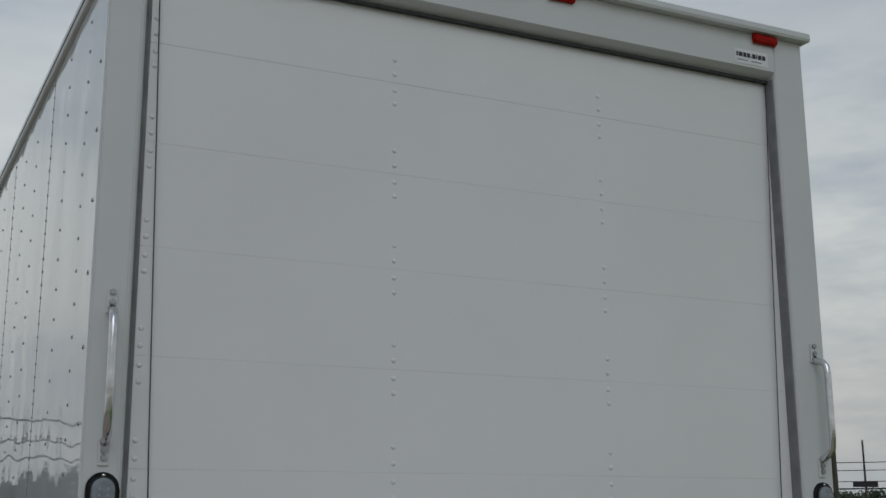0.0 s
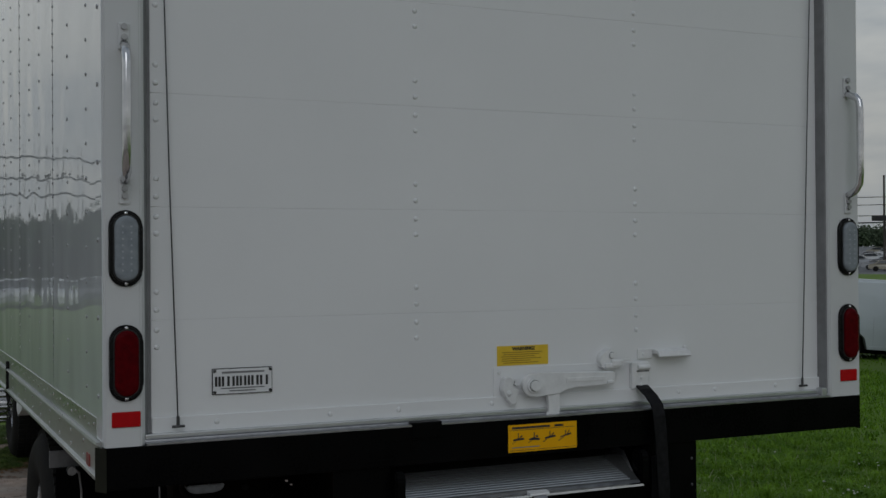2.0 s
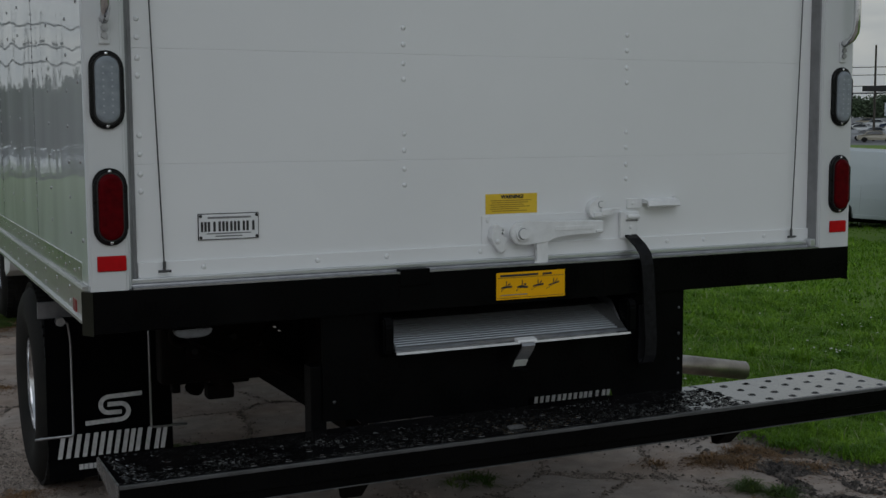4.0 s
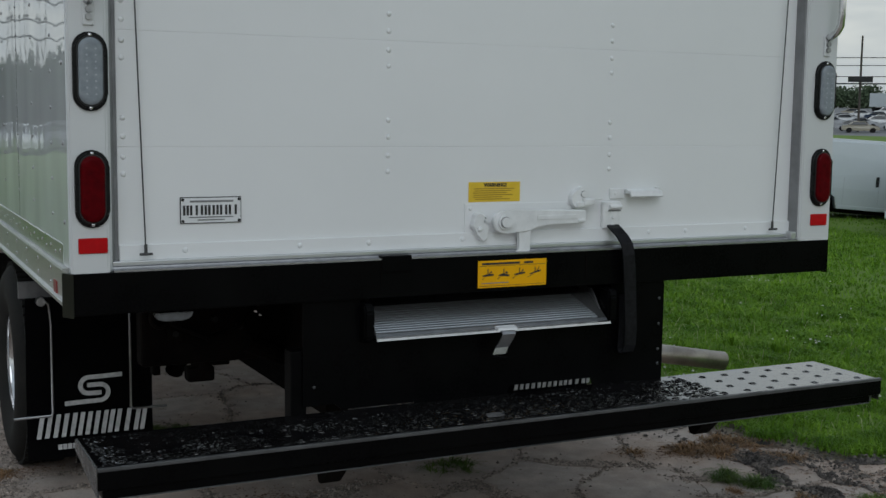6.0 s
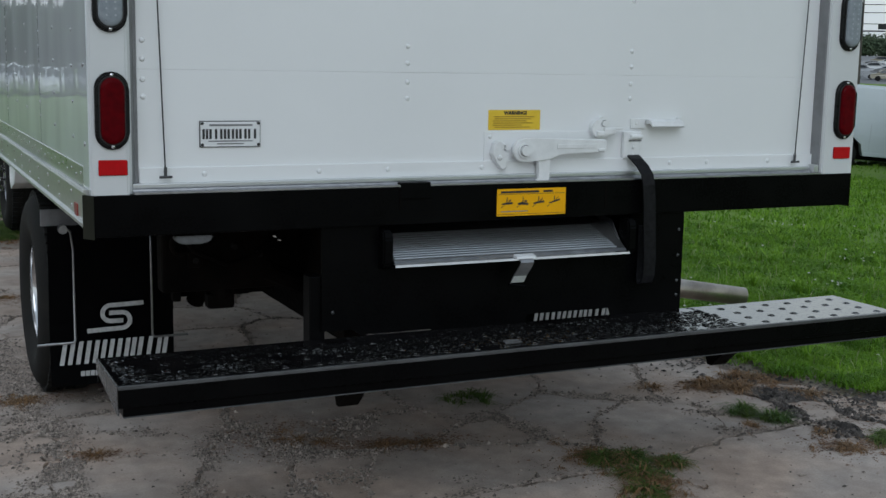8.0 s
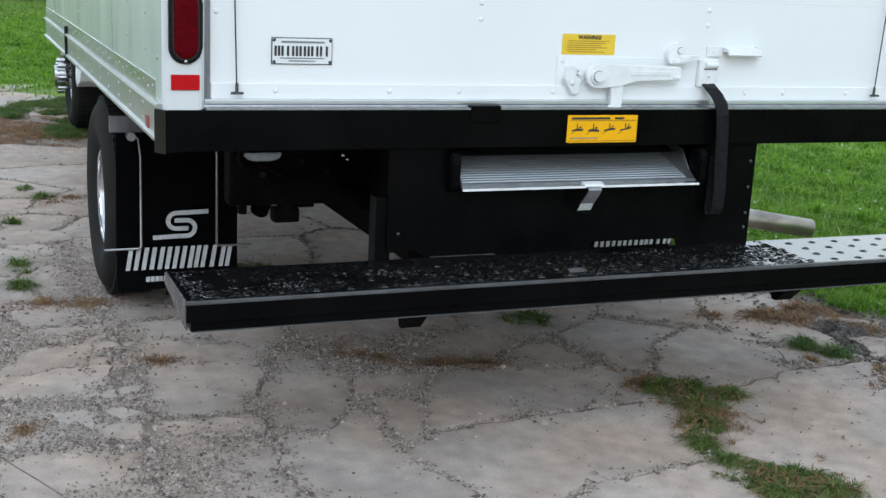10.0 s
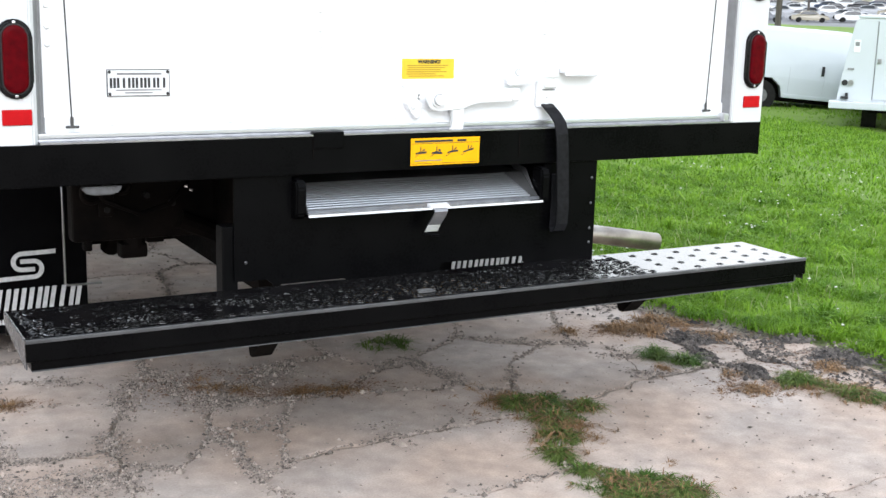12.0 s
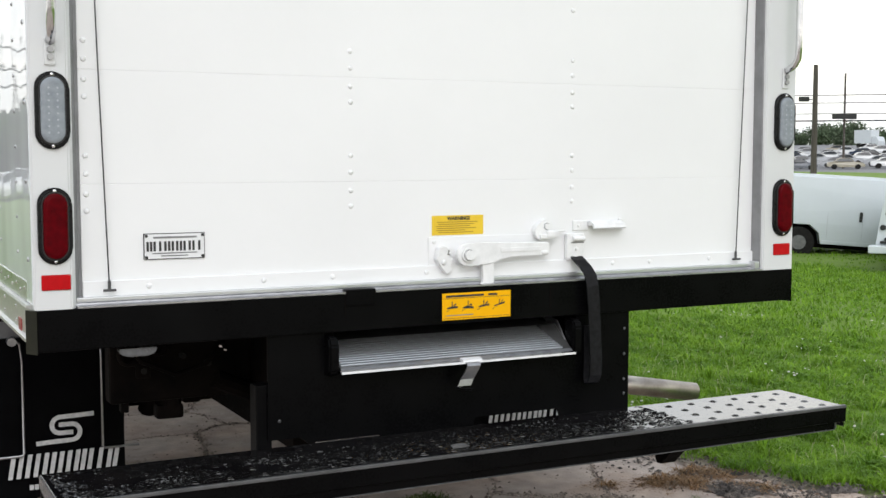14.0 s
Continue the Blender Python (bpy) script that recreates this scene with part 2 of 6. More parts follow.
SIDE = wall_material()
def concrete_material():
    m = mat("worn_concrete", (0.480, 0.414, 0.368), (0.348, 0.297, 0.261), scale=1.7, rough=0.9, rvar=0.06, bump=0.0010, bscale=48, per_piece=0.06, spread=(0.36, 0.70))
    n, l = m.node_tree.nodes, m.node_tree.links
    b = n["Principled BSDF"]
    info = n.new("ShaderNodeObjectInfo")
    co = n.new("ShaderNodeTexCoord")
    add = n.new("ShaderNodeVectorMath"); add.operation = "ADD"
    l.new(co.outputs["Object"], add.inputs[0]); l.new(info.outputs["Location"], add.inputs[1])
    old = b.inputs["Base Color"].links[0].from_socket
    for scale, lo, hi, p0, p1 in ((150.0, 0.90, 1.07, 0.35, 0.65), (13.0, 0.80, 1.12, 0.3, 0.7), (0.8, 0.88, 1.08, 0.35, 0.65)):
        t = n.new("ShaderNodeTexNoise"); t.inputs["Scale"].default_value = scale; t.inputs["Detail"].default_value = 6
        l.new(add.outputs[0], t.inputs["Vector"])
        r = n.new("ShaderNodeMapRange"); r.inputs[1].default_value, r.inputs[2].default_value, r.inputs[3].default_value, r.inputs[4].default_value = p0, p1, lo, hi
        l.new(t.outputs["Fac"], r.inputs[0])
        k = n.new("ShaderNodeMix"); k.data_type = "RGBA"; k.blend_type = "MULTIPLY"; k.inputs[0].default_value = 1.0
        l.new(old, k.inputs[6]); l.new(r.outputs[0], k.inputs[7])
        old = k.outputs[2]
    rust = n.new("ShaderNodeTexNoise"); rust.inputs["Scale"].default_value = 1.9; rust.inputs["Detail"].default_value = 5
    l.new(add.outputs[0], rust.inputs["Vector"])
    rr = n.new("ShaderNodeMapRange"); rr.inputs[1].default_value, rr.inputs[2].default_value, rr.inputs[4].default_value = 0.40, 0.62, 0.85
    l.new(rust.outputs["Fac"], rr.inputs[0])
    k = n.new("ShaderNodeMix"); k.data_type = "RGBA"; k.blend_type = "MULTIPLY"; k.inputs[7].default_value = (1.0, 0.89, 0.80, 1)
    l.new(rr.outputs[0], k.inputs[0]); l.new(old, k.inputs[6])
    l.new(k.outputs[2], b.inputs["Base Color"])
    return m


CONCRETE = concrete_material()
GRAVEL = mat("gravel_stone", (0.42, 0.355, 0.305), (0.235, 0.196, 0.168), scale=18, rough=0.9, bump=0.001, bscale=200)
GRASSM = mat("grass_blade", (0.082, 0.182, 0.012), (0.225, 0.385, 0.032), scale=4.2, rough=0.6, rvar=0.1, spec=0.14, spread=(0.33, 0.66))
DRYGRASS = mat("dry_grass_blade", (0.25, 0.142, 0.062), (0.15, 0.088, 0.038), scale=9, rough=0.8)
def let_light_through(m, share):
    """Lets part of the light pass through thin blades."""
    n, l = m.node_tree.nodes, m.node_tree.links
    b, out = n["Principled BSDF"], n["Material Output"]
    t = n.new("ShaderNodeBsdfTranslucent")
    l.new(b.inputs["Base Color"].links[0].from_socket, t.inputs[0])
    mix = n.new("ShaderNodeMixShader"); mix.inputs[0].default_value = share
    l.new(b.outputs[0], mix.inputs[1]); l.new(t.outputs[0], mix.inputs[2]); l.new(mix.outputs[0], out.inputs[0])


TUFT = mat("weed_blade", (0.056, 0.108, 0.020), (0.145, 0.190, 0.050), scale=9, rough=0.65, spec=0.12)


# ================= mesh helpers =================
def part(name, bm, material, parent=None, label="", smooth=False):
    me = bpy.data.meshes.new(name)
    bmesh.ops.recalc_face_normals(bm, faces=bm.faces)
    bm.to_mesh(me)
    bm.free()
    me.materials.append(material)
    if smooth:
        for p in me.polygons:
            p.use_smooth = True
    ob = new(name, me)
    if parent is not None:
        ob.parent = parent
    if label:
        ob["label"] = label
    return ob


def shared(name, mesh, parent, location=(0, 0, 0), label=""):
    ob = new(name, mesh)
    ob.parent = parent
    ob.location = location
    if label:
        ob["label"] = label
    return ob


def box(bm, x0, x1, y0, y1, z0, z1, bevel=0.0, seg=2):
    r = bmesh.ops.create_cube(bm, size=1.0, matrix=Matrix.LocRotScale(((x0 + x1) / 2, (y0 + y1) / 2, (z0 + z1) / 2), None, (x1 - x0, y1 - y0, z1 - z0)))
    if bevel:
        es = list({e for v in r["verts"] for e in v.link_edges})
        bmesh.ops.bevel(bm, geom=es, offset=bevel, segments=seg, affect="EDGES", profile=0.6)
    return bm


def boxed(*a, **k):
    return box(bmesh.new(), *a, **k)


def rod(bm, p0, p1, r, seg=14, r2=None):
    p0, p1 = Vector(p0), Vector(p1)
    d = p1 - p0
    m = Matrix.Translation((p0 + p1) / 2) @ d.to_track_quat("Z", "Y").to_matrix().to_4x4()
    bmesh.ops.create_cone(bm, cap_ends=True, segments=seg, radius1=r, radius2=r if r2 is None else r2, depth=d.length, matrix=m)
    return bm


def prism(bm, pts, axis, a, b):
    """Extrudes a 2D outline from a to b along an axis; the outline lies in the other two axes, in order."""
    def place(u, v, w):
        return {"x": (w, u, v), "y": (u, w, v), "z": (u, v, w)}[axis]
    lo = [bm.verts.new(place(u, v, a)) for u, v in pts]
    hi = [bm.verts.new(place(u, v, b)) for u, v in pts]
    bm.faces.new(lo)
    bm.faces.new(hi[::-1])
    for i in range(len(pts)):
        j = (i + 1) % len(pts)
        bm.faces.new((lo[i], lo[j], hi[j], hi[i]))
    return bm


def pipe(bm, pts, r, seg=10, flat=None):
    """A tube swept along points; flat=(w, t) sweeps a flat band instead."""
    pts = [Vector(p) for p in pts]
    rings = []
    up = Vector((0, 0, 1))
    side = None
    for i, p in enumerate(pts):
        d = (pts[min(i + 1, len(pts) - 1)] - pts[max(i - 1, 0)]).normalized()
        if side is None:
            side = d.cross(up if abs(d.z) < 0.9 else Vector((0, 1, 0))).normalized()
        side = (side - d * side.dot(d)).normalized()
        other = d.cross(side)
        rings.append([bm.verts.new(p + (side * math.cos(k * 2 * math.pi / seg) + other * math.sin(k * 2 * math.pi / seg)) * r) for k in range(seg)])
    for a, b in zip(rings, rings[1:]):
        for k in range(seg):
            bm.faces.new((a[k], a[(k + 1) % seg], b[(k + 1) % seg], b[k]))
    bm.faces.new(rings[0][::-1])
    bm.faces.new(rings[-1])
    return bm


def dome(bm, centre, r, axis, squash=0.5, seg=8):
    """A rivet head on a face that looks along axis."""
    q = Vector(axis).to_track_quat("Z", "Y").to_matrix().to_4x4()
    m = Matrix.Translation(centre) @ q @ Matrix.Diagonal((1, 1, squash, 1))
    bmesh.ops.create_uvsphere(bm, u_segments=seg, v_segments=4, radius=r, matrix=m)
    return bm


def stadium(w, h, n=10):
    """Outline of an upright oval with straight flanks."""
    r = w / 2
    c = h / 2 - r
    top = [(r * math.cos(a), c + r * math.sin(a)) for a in [math.pi * k / n for k in range(n + 1)]]
    return top + [(-x, -z) for x, z in top]


def empty(name, label, category, at=(0, 0, 0), group=""):
    ob = new(name)
    ob.location = at
    ob.empty_display_size = 0.2
    return tagged(ob, label, category, group)


def structure(ob, label, category):
    return tagged(ob, label, category, kind="structure")


# ================= terrain =================
KX = [-400, 1.6, 17, 30, 70, 105, 115, 176, 230, 420, 2500]
KZ = [0, 0, -1.0, -1.05, -1.0, -0.8, -0.5, 2.4, 3.9, 5.0, 5.0]


def terrain(x, y=0.0):
    fall = 0.85 * min(1.0, max(0.0, (y - 30) / 25)) * min(1.0, max(0.0, (-2.0 - x) / 2))
    return float(np.interp(x, KX, KZ)) - fall


def grass_edge(y):
    """The broken edge of the paving towards the meadow, as x over y."""
    base = float(np.interp(y, [-4, -0.6, -0.15, 0.10, 0.40, 0.60, 0.95, 1.4, 4], [1.95, 1.70, 1.82, 1.74, 1.70, 1.64, 1.54, 1.48, 1.46]))
    return base + 0.04 * math.sin(y * 2.1 + 0.6) + 0.04 * math.sin(y * 5.3)


def ground_material():
    m = mat("meadow_ground", (0.140, 0.232, 0.015), (0.100, 0.172, 0.012), scale=0.35, rough=0.95, bump=0.02, bscale=9)
    n, l = m.node_tree.nodes, m.node_tree.links
    b = n["Principled BSDF"]
    co = n.new("ShaderNodeTexCoord")
    sep = n.new("ShaderNodeSeparateXYZ")
    l.new(co.outputs["Object"], sep.inputs[0])
    soil_n = n.new("ShaderNodeTexNoise"); soil_n.inputs["Scale"].default_value = 3.0; soil_n.inputs["Detail"].default_value = 12; soil_n.inputs["Roughness"].default_value = 0.72
    l.new(co.outputs["Object"], soil_n.inputs["Vector"])
    soil = n.new("ShaderNodeValToRGB")
    soil.color_ramp.elements[0].position, soil.color_ramp.elements[1].position = 0.35, 0.7
    soil.color_ramp.elements[0].color, soil.color_ramp.elements[1].color = (0.17, 0.135, 0.105, 1), (0.32, 0.275, 0.23, 1)
    l.new(soil_n.outputs["Fac"], soil.inputs[0])
    jit = n.new("ShaderNodeMath"); jit.operation = "MULTIPLY_ADD"; jit.inputs[1].default_value = 1.4
    l.new(soil_n.outputs["Fac"], jit.inputs[0]); l.new(sep.outputs["X"], jit.inputs[2])
    right = n.new("ShaderNodeMapRange"); right.inputs[1].default_value, right.inputs[2].default_value = 2.62, 2.95
    l.new(jit.outputs[0], right.inputs[0])
    jit2 = n.new("ShaderNodeMath"); jit2.operation = "MULTIPLY_ADD"; jit2.inputs[1].default_value = 4.0
    l.new(soil_n.outputs["Fac"], jit2.inputs[0]); l.new(sep.outputs["Y"], jit2.inputs[2])
    ahead = n.new("ShaderNodeMapRange"); ahead.inputs[1].default_value, ahead.inputs[2].default_value = 9.6, 10.6
    l.new(jit2.outputs[0], ahead.inputs[0])
    both = n.new("ShaderNodeMath"); both.operation = "MAXIMUM"
    l.new(right.outputs[0], both.inputs[0]); l.new(ahead.outputs[0], both.inputs[1])
    mix = n.new("ShaderNodeMix"); mix.data_type = "RGBA"
    l.new(both.outputs[0], mix.inputs[0]); l.new(soil.outputs[0], mix.inputs[6])
    old = b.inputs["Base Color"].links[0].from_socket
    l.new(old, mix.inputs[7]); l.new(mix.outputs[2], b.inputs["Base Color"])
    return m


GROUND = ground_material()


def build_ground():
    xs = sorted(set([-2500, -900, -400, -200, -100, -50, -25, -12] + [round(v, 2) for v in np.arange(-8, 8.1, 0.5)] + list(range(10, 40, 3)) + list(range(40, 440, 12)) + [600, 1200, 2500]))
    ys = sorted(set([-2500, -900, -300, -120, -60, -30, -15] + [round(v, 2) for v in np.arange(-8, 14.1, 0.5)] + list(range(16, 60, 4)) + list(range(60, 420, 20)) + [600, 1200, 2500]))
    bm = bmesh.new()
    grid = []
    for y in ys:
        row = []
        for x in xs:
            z = terrain(x, y)
            if x <= 1.5:
                z -= 0.009
            row.append(bm.verts.new((x, y, z + (0.02 * noise.noise((x * 0.7, y * 0.7, 0)) if x > 1.9 else 0.004 * noise.noise((x * 2, y * 2, 0))))))
        grid.append(row)
    for a, b in zip(grid, grid[1:]):
        for i in range(len(xs) - 1):
            bm.faces.new((a[i], a[i + 1], b[i + 1], b[i]))
    ob = part("ground", bm, GROUND, smooth=True)
    return structure(ob, "open grass meadow with bare soil beside broken concrete", "ground")


ground = build_ground()

# ================= the box truck =================
truck = empty("box_truck", "white box truck with roll-up rear door, parked on cracked concrete", "truck")
W = 1.22          # half width of the body
FLOOR = 0.94      # lower edge of the rear posts
BODY_Y = 3.45     # front end of the body
TOP = 2.93        # lower edge of the header


def arc(cx, cz, r, a0, a1, n):
    return [(cx + r * math.cos(radians(a0 + (a1 - a0) * k / n)), cz + r * math.sin(radians(a0 + (a1 - a0) * k / n))) for k in range(n + 1)]


# rear frame
IXR = 1.088
for s in (-1, 1):
    ix, lead = (1.118, 0.012) if s < 0 else (IXR, 0.004)
    outline = [(s * W, 0.0), (s * (ix + lead), 0.0), (s * ix, lead * 1.6), (s * ix, 0.10), (s * W, 0.10)]
    bm = prism(bmesh.new(), outline, "z", FLOOR, 3.082)
    es = [e for e in bm.edges if abs((e.verts[0].co - e.verts[1].co).z) > 1 and e.verts[0].co.y < 0.01]
    bmesh.ops.bevel(bm, geom=es, offset=0.004, segments=2, affect="EDGES")
    part("rear_post", bm, POST, truck)
    seal = prism(bmesh.new(), [(s * (ix - 0.0002), 0.0205), (s * (ix - 0.0002), 0.064), (s * (ix - 0.0205), 0.064), (s * (ix - 0.0205), 0.0495), (s * (ix - 0.013), 0.0495)] if s < 0 else [(ix - 0.0002, 0.009), (ix - 0.0002, 0.049), (ix - 0.006, 0.049), (ix - 0.004, 0.012)], "z", FLOOR + 0.0105, TOP)
    part("door_seal", seal, GASKET, truck, "grey rubber seal")
    if s > 0:
        part("track_foot", boxed(1.062, 1.083, 0.006, 0.035, FLOOR + 0.004, FLOOR + 0.03, 0.004), ALU, truck)
head = prism(bmesh.new(), [(0.0, TOP + 0.024), (0.045, TOP), (0.10, TOP), (0.10, 3.082), (0.0, 3.082)], "x", -1.1165, IXR - 0.001)
part("header", head, POST, truck)
cap = prism(bmesh.new(), [(-0.030, 3.083), (-0.034, 3.092), (-0.032, 3.112), (0.14, 3.116), (0.14, 3.083)], "x", -1.236, 1.236)
part("header_cap", cap, POST, truck)
part("top_seal", boxed(-1.107, 1.080, 0.03, 0.046, TOP - 0.010, TOP - 0.001), DARKHOLE, truck, "dark top seal")

# roll-up door of hinged panels
door = new("roll_up_door"); door.parent = truck
door["label"] = "closed white roll-up door of hinged panels"
SEAMS = [0.965, 1.248, 1.536, 1.826, 2.118, 2.407, 2.694, 2.985]
for z0, z1 in zip(SEAMS, SEAMS[1:]):
    bm = boxed(-1.0965, 1.0965, 0.050, 0.078, z0 + 0.0003, z1 - 0.0003, 0.0007, 1)
    part("door_panel", bm, DOOR, door)
    part("panel_seam", boxed(-1.087, 1.087, 0.0508, 0.079, z1 - 0.0011, z1 + 0.0011), GASKET if z1 > 2.6 else SEAM, door) if z1 < 2.9 else None
rivet_bm = dome(bmesh.new(), (0, 0, 0), 0.0075, (0, -1, 0), 0.42, 10)
rivet_mesh_ob = part("rivet", rivet_bm, DOOR, door, smooth=True)
rivet_mesh = rivet_mesh_ob.data
rivet_mesh_ob.location = (-0.361, 0.050, 1.179)
for seam in SEAMS[1:-1]:
    for x in (-0.361, 0.370, -1.082):
        for dz in (-0.068, -0.025, 0.026, 0.072):
            if (x, seam, dz) == (-0.361, 1.248, -0.068):
                continue
            shared("rivet", rivet_mesh, door, (x, 0.050, seam + dz))
# bottom rail of the door with rivets, and weather strip under it
part("bottom_rail", boxed(-1.096, 1.096, 0.042, 0.0495, 0.962, 1.002, 0.002), DOOR, door)
for x in (-0.93, -0.62, -0.42, -0.13, 0.52, 0.66, 0.90):
    shared("rivet", rivet_mesh, door, (x, 0.042, 0.984))
part("weather_strip", boxed(-1.1165, 1.084, 0.026, 0.062, 0.9505, 0.9635, 0.003), ALU, door)
part("sill_plate", prism(bmesh.new(), [(-0.003, 0.940), (-0.003, 0.944), (0.022, 0.9455), (0.024, 0.950), (0.10, 0.950), (0.10, 0.940)], "x", -1.1175, 1.0875), STEEL, truck, "aluminium sill plate")

# lift cables with their feet
for x_top, x_foot in ((-1.083, -1.033), (1.078, 1.001)):
    bm = pipe(bmesh.new(), [(x_foot, 0.030, 0.985), (x_foot + (x_top - x_foot) * 0.35, 0.036, 1.6), (x_top, 0.038, 2.96)], 0.0019, 8)
    part("lift_cable", bm, CABLE, door, "dark steel lift cable", smooth=True)
    bm = rod(bmesh.new(), (x_foot, 0.030, 0.978), (x_foot, 0.030, 1.004), 0.0042, 10)
    rod(bm, (x_foot - 0.016, 0.026, 0.979), (x_foot + 0.016, 0.026, 0.979), 0.0034, 10)
    part("cable_anchor", bm, CABLE, door, "dark steel cable anchor")
part("edge_clip", boxed(-1.078, -1.072, 0.044, 0.050, 0.975, 0.990, 0.001), STEEL, door)

# maker's plate: a framed white plate with plain bars
PX0, PX1, PZ0, PZ1 = -0.941, -0.780, 1.051, 1.119
plate = part("name_plate", boxed(PX0, PX1, 0.046, 0.050, PZ0, PZ1, 0.001), INK, door, "white plate with black border and bars")
part("plate_face", boxed(PX0 + 0.0022, PX1 - 0.0022, 0.0448, 0.0465, PZ0 + 0.0022, PZ1 - 0.0022), PLATE, plate)
pw, x = PX1 - PX0, PX0 + 0.007
for w in (0.031, 0.022, 0.008, 0.020, 0.008, 0.022, 0.024):
    for u in ((0.0, 0.009, 0.018) if w > 0.03 else (0.0, w - 0.0085) if w > 0.01 else (0.0,)):
        part("bar", boxed(x + u, x + u + 0.0062, 0.0438, 0.0446, PZ0 + 0.0215, PZ0 + 0.047), INK, plate)
    x += w + 0.0015
part("bar", boxed(PX0 + 0.025, PX1 - 0.022, 0.0438, 0.0446, PZ1 - 0.0135, PZ1 - 0.0085), GASKET, plate)
part("bar", boxed(PX0 + 0.022, PX1 - 0.022, 0.0438, 0.0446, PZ0 + 0.0145, PZ0 + 0.0175), GASKET, plate)
part("bar", boxed(PX0 + 0.045, PX1 - 0.045, 0.0438, 0.0446, PZ0 + 0.0075, PZ0 + 0.0105), GASKET, plate)
for cx in (PX0 + 0.0065, PX1 - 0.0065):
    for cz in (PZ0 + 0.0065, PZ1 - 0.0065):
        part("plate_rivet", rod(bmesh.new(), (cx, 0.0445, cz), (cx, 0.0425, cz), 0.0042, 8), INK, plate)


def lettering(text, size, at, material, parent):
    """Flat raised letters on an upright face that looks towards -y."""
    cu = bpy.data.curves.new("lettering", "FONT")
    cu.body, cu.size, cu.extrude, cu.offset = text, size, 0.0004, 0.0006
    cu.align_x = "CENTER"
    tmp = new("lettering", cu)
    me = bpy.data.meshes.new_from_object(tmp.evaluated_get(bpy.context.evaluated_depsgraph_get()))
    bpy.data.objects.remove(tmp)
    me.transform(pose(at[0], at[1], at[2], 90, 0, 0))
    me.materials.clear()
    me.materials.append(material)
    ob = new("lettering", me)
    ob.parent = parent
    return ob


# warning label on the door
WX0, WX1, WZ0, WZ1 = -0.109, 0.060, 1.089, 1.146
warn = part("warning_label", boxed(WX0, WX1, 0.0485, 0.0499, WZ0, WZ1), YELLOW, door, "yellow warning label with black print")
lettering("WARNING!", 0.0145, ((WX0 + WX1) / 2 + 0.002, 0.048, WZ1 - 0.0135), INK, warn)
for i, (a, b) in enumerate(((0.016, 0.020), (0.020, 0.030), (0.014, 0.045), (0.016, 0.025), (0.014, 0.060), (0.020, 0.034))):
    part("bar", boxed(WX0 + a, WX1 - b, 0.0476, 0.0484, WZ1 - 0.0205 - i * 0.0060, WZ1 - 0.0180 - i * 0.0060), FADEDINK, warn)

# latch: base plate, keeper, lever with pivot and claw, catch, strap buckle, pull handle
part("latch_plate", boxed(-0.122, 0.275, 0.0462, 0.0496, 0.958, 1.084, 0.001), DOOR, door)
lever = prism(bmesh.new(), arc(-0.011, 1.032, 0.034, 80, 285, 14) + [(0.020, 1.001), (0.062, 1.002), (0.080, 1.008), (0.100, 1.016), (0.128, 1.024), (0.244, 1.024), (0.262, 1.022), (0.268, 1.028), (0.268, 1.056), (0.262, 1.061), (0.02, 1.066)], "y", 0.010, 0.024)
bmesh.ops.bevel(lever, geom=list(lever.edges), offset=0.003, segments=1, affect="EDGES")
lever_ob = part("latch_lever", lever, CAST, door, "white painted steel latch lever")
part("pivot_collar", rod(bmesh.new(), (-0.011, 0.010, 1.032), (-0.011, 0.003, 1.032), 0.0215, 28), CAST, lever_ob)
part("pivot_groove", rod(bmesh.new(), (-0.011, 0.0032, 1.032), (-0.011, 0.0022, 1.032), 0.0165, 28), GASKET, lever_ob)
part("pivot_bolt", rod(bmesh.new(), (-0.011, 0.003, 1.032), (-0.011, -0.005, 1.032), 0.0145, 24), CAST, lever_ob)
part("pivot_pin", rod(bmesh.new(), (-0.011, 0.0465, 1.032), (-0.011, 0.020, 1.032), 0.024, 16), CAST, lever_ob)
part("lever_web", boxed(0.098, 0.236, 0.0085, 0.0105, 1.036, 1.0485, 0.0009), CAST, lever_ob)
claw = prism(bmesh.new(), [(0.038, 1.006), (0.080, 1.009), (0.078, 0.975), (0.0775, 0.942), (0.072, 0.936), (0.028, 0.936), (0.027, 0.941), (0.043, 0.951), (0.042, 0.976)], "y", 0.014, 0.030)
bmesh.ops.bevel(claw, geom=list(claw.edges), offset=0.002, segments=1, affect="EDGES")
part("latch_claw", claw, CAST, lever_ob)
part("lever_grip_edge", boxed(0.238, 0.262, 0.006, 0.020, 1.026, 1.0345, 0.002), CAST, lever_ob)
keeper = prism(bmesh.new(), [(-0.098, 1.056), (-0.083, 1.061), (-0.066, 1.050), (-0.078, 1.032), (-0.053, 1.020), (-0.064, 1.003), (-0.060, 0.982), (-0.075, 0.976), (-0.092, 0.997), (-0.107, 1.022)], "y", 0.020, 0.0465)
bmesh.ops.bevel(keeper, geom=list(keeper.edges), offset=0.003, segments=1, affect="EDGES")
keeper_ob = part("latch_keeper", keeper, CAST, door)
part("keeper_rivet", dome(bmesh.new(), (-0.085, 0.020, 1.012), 0.0085, (0, -1, 0), 0.5, 12), CAST, keeper_ob, smooth=True)
tooth = prism(bmesh.new(), [(-0.072, 1.054), (-0.056, 1.050), (-0.052, 1.036), (-0.058, 1.032), (-0.067, 1.039), (-0.060, 1.043)], "y", 0.028, 0.0465)
part("keeper_tooth", tooth, CAST, keeper_ob)
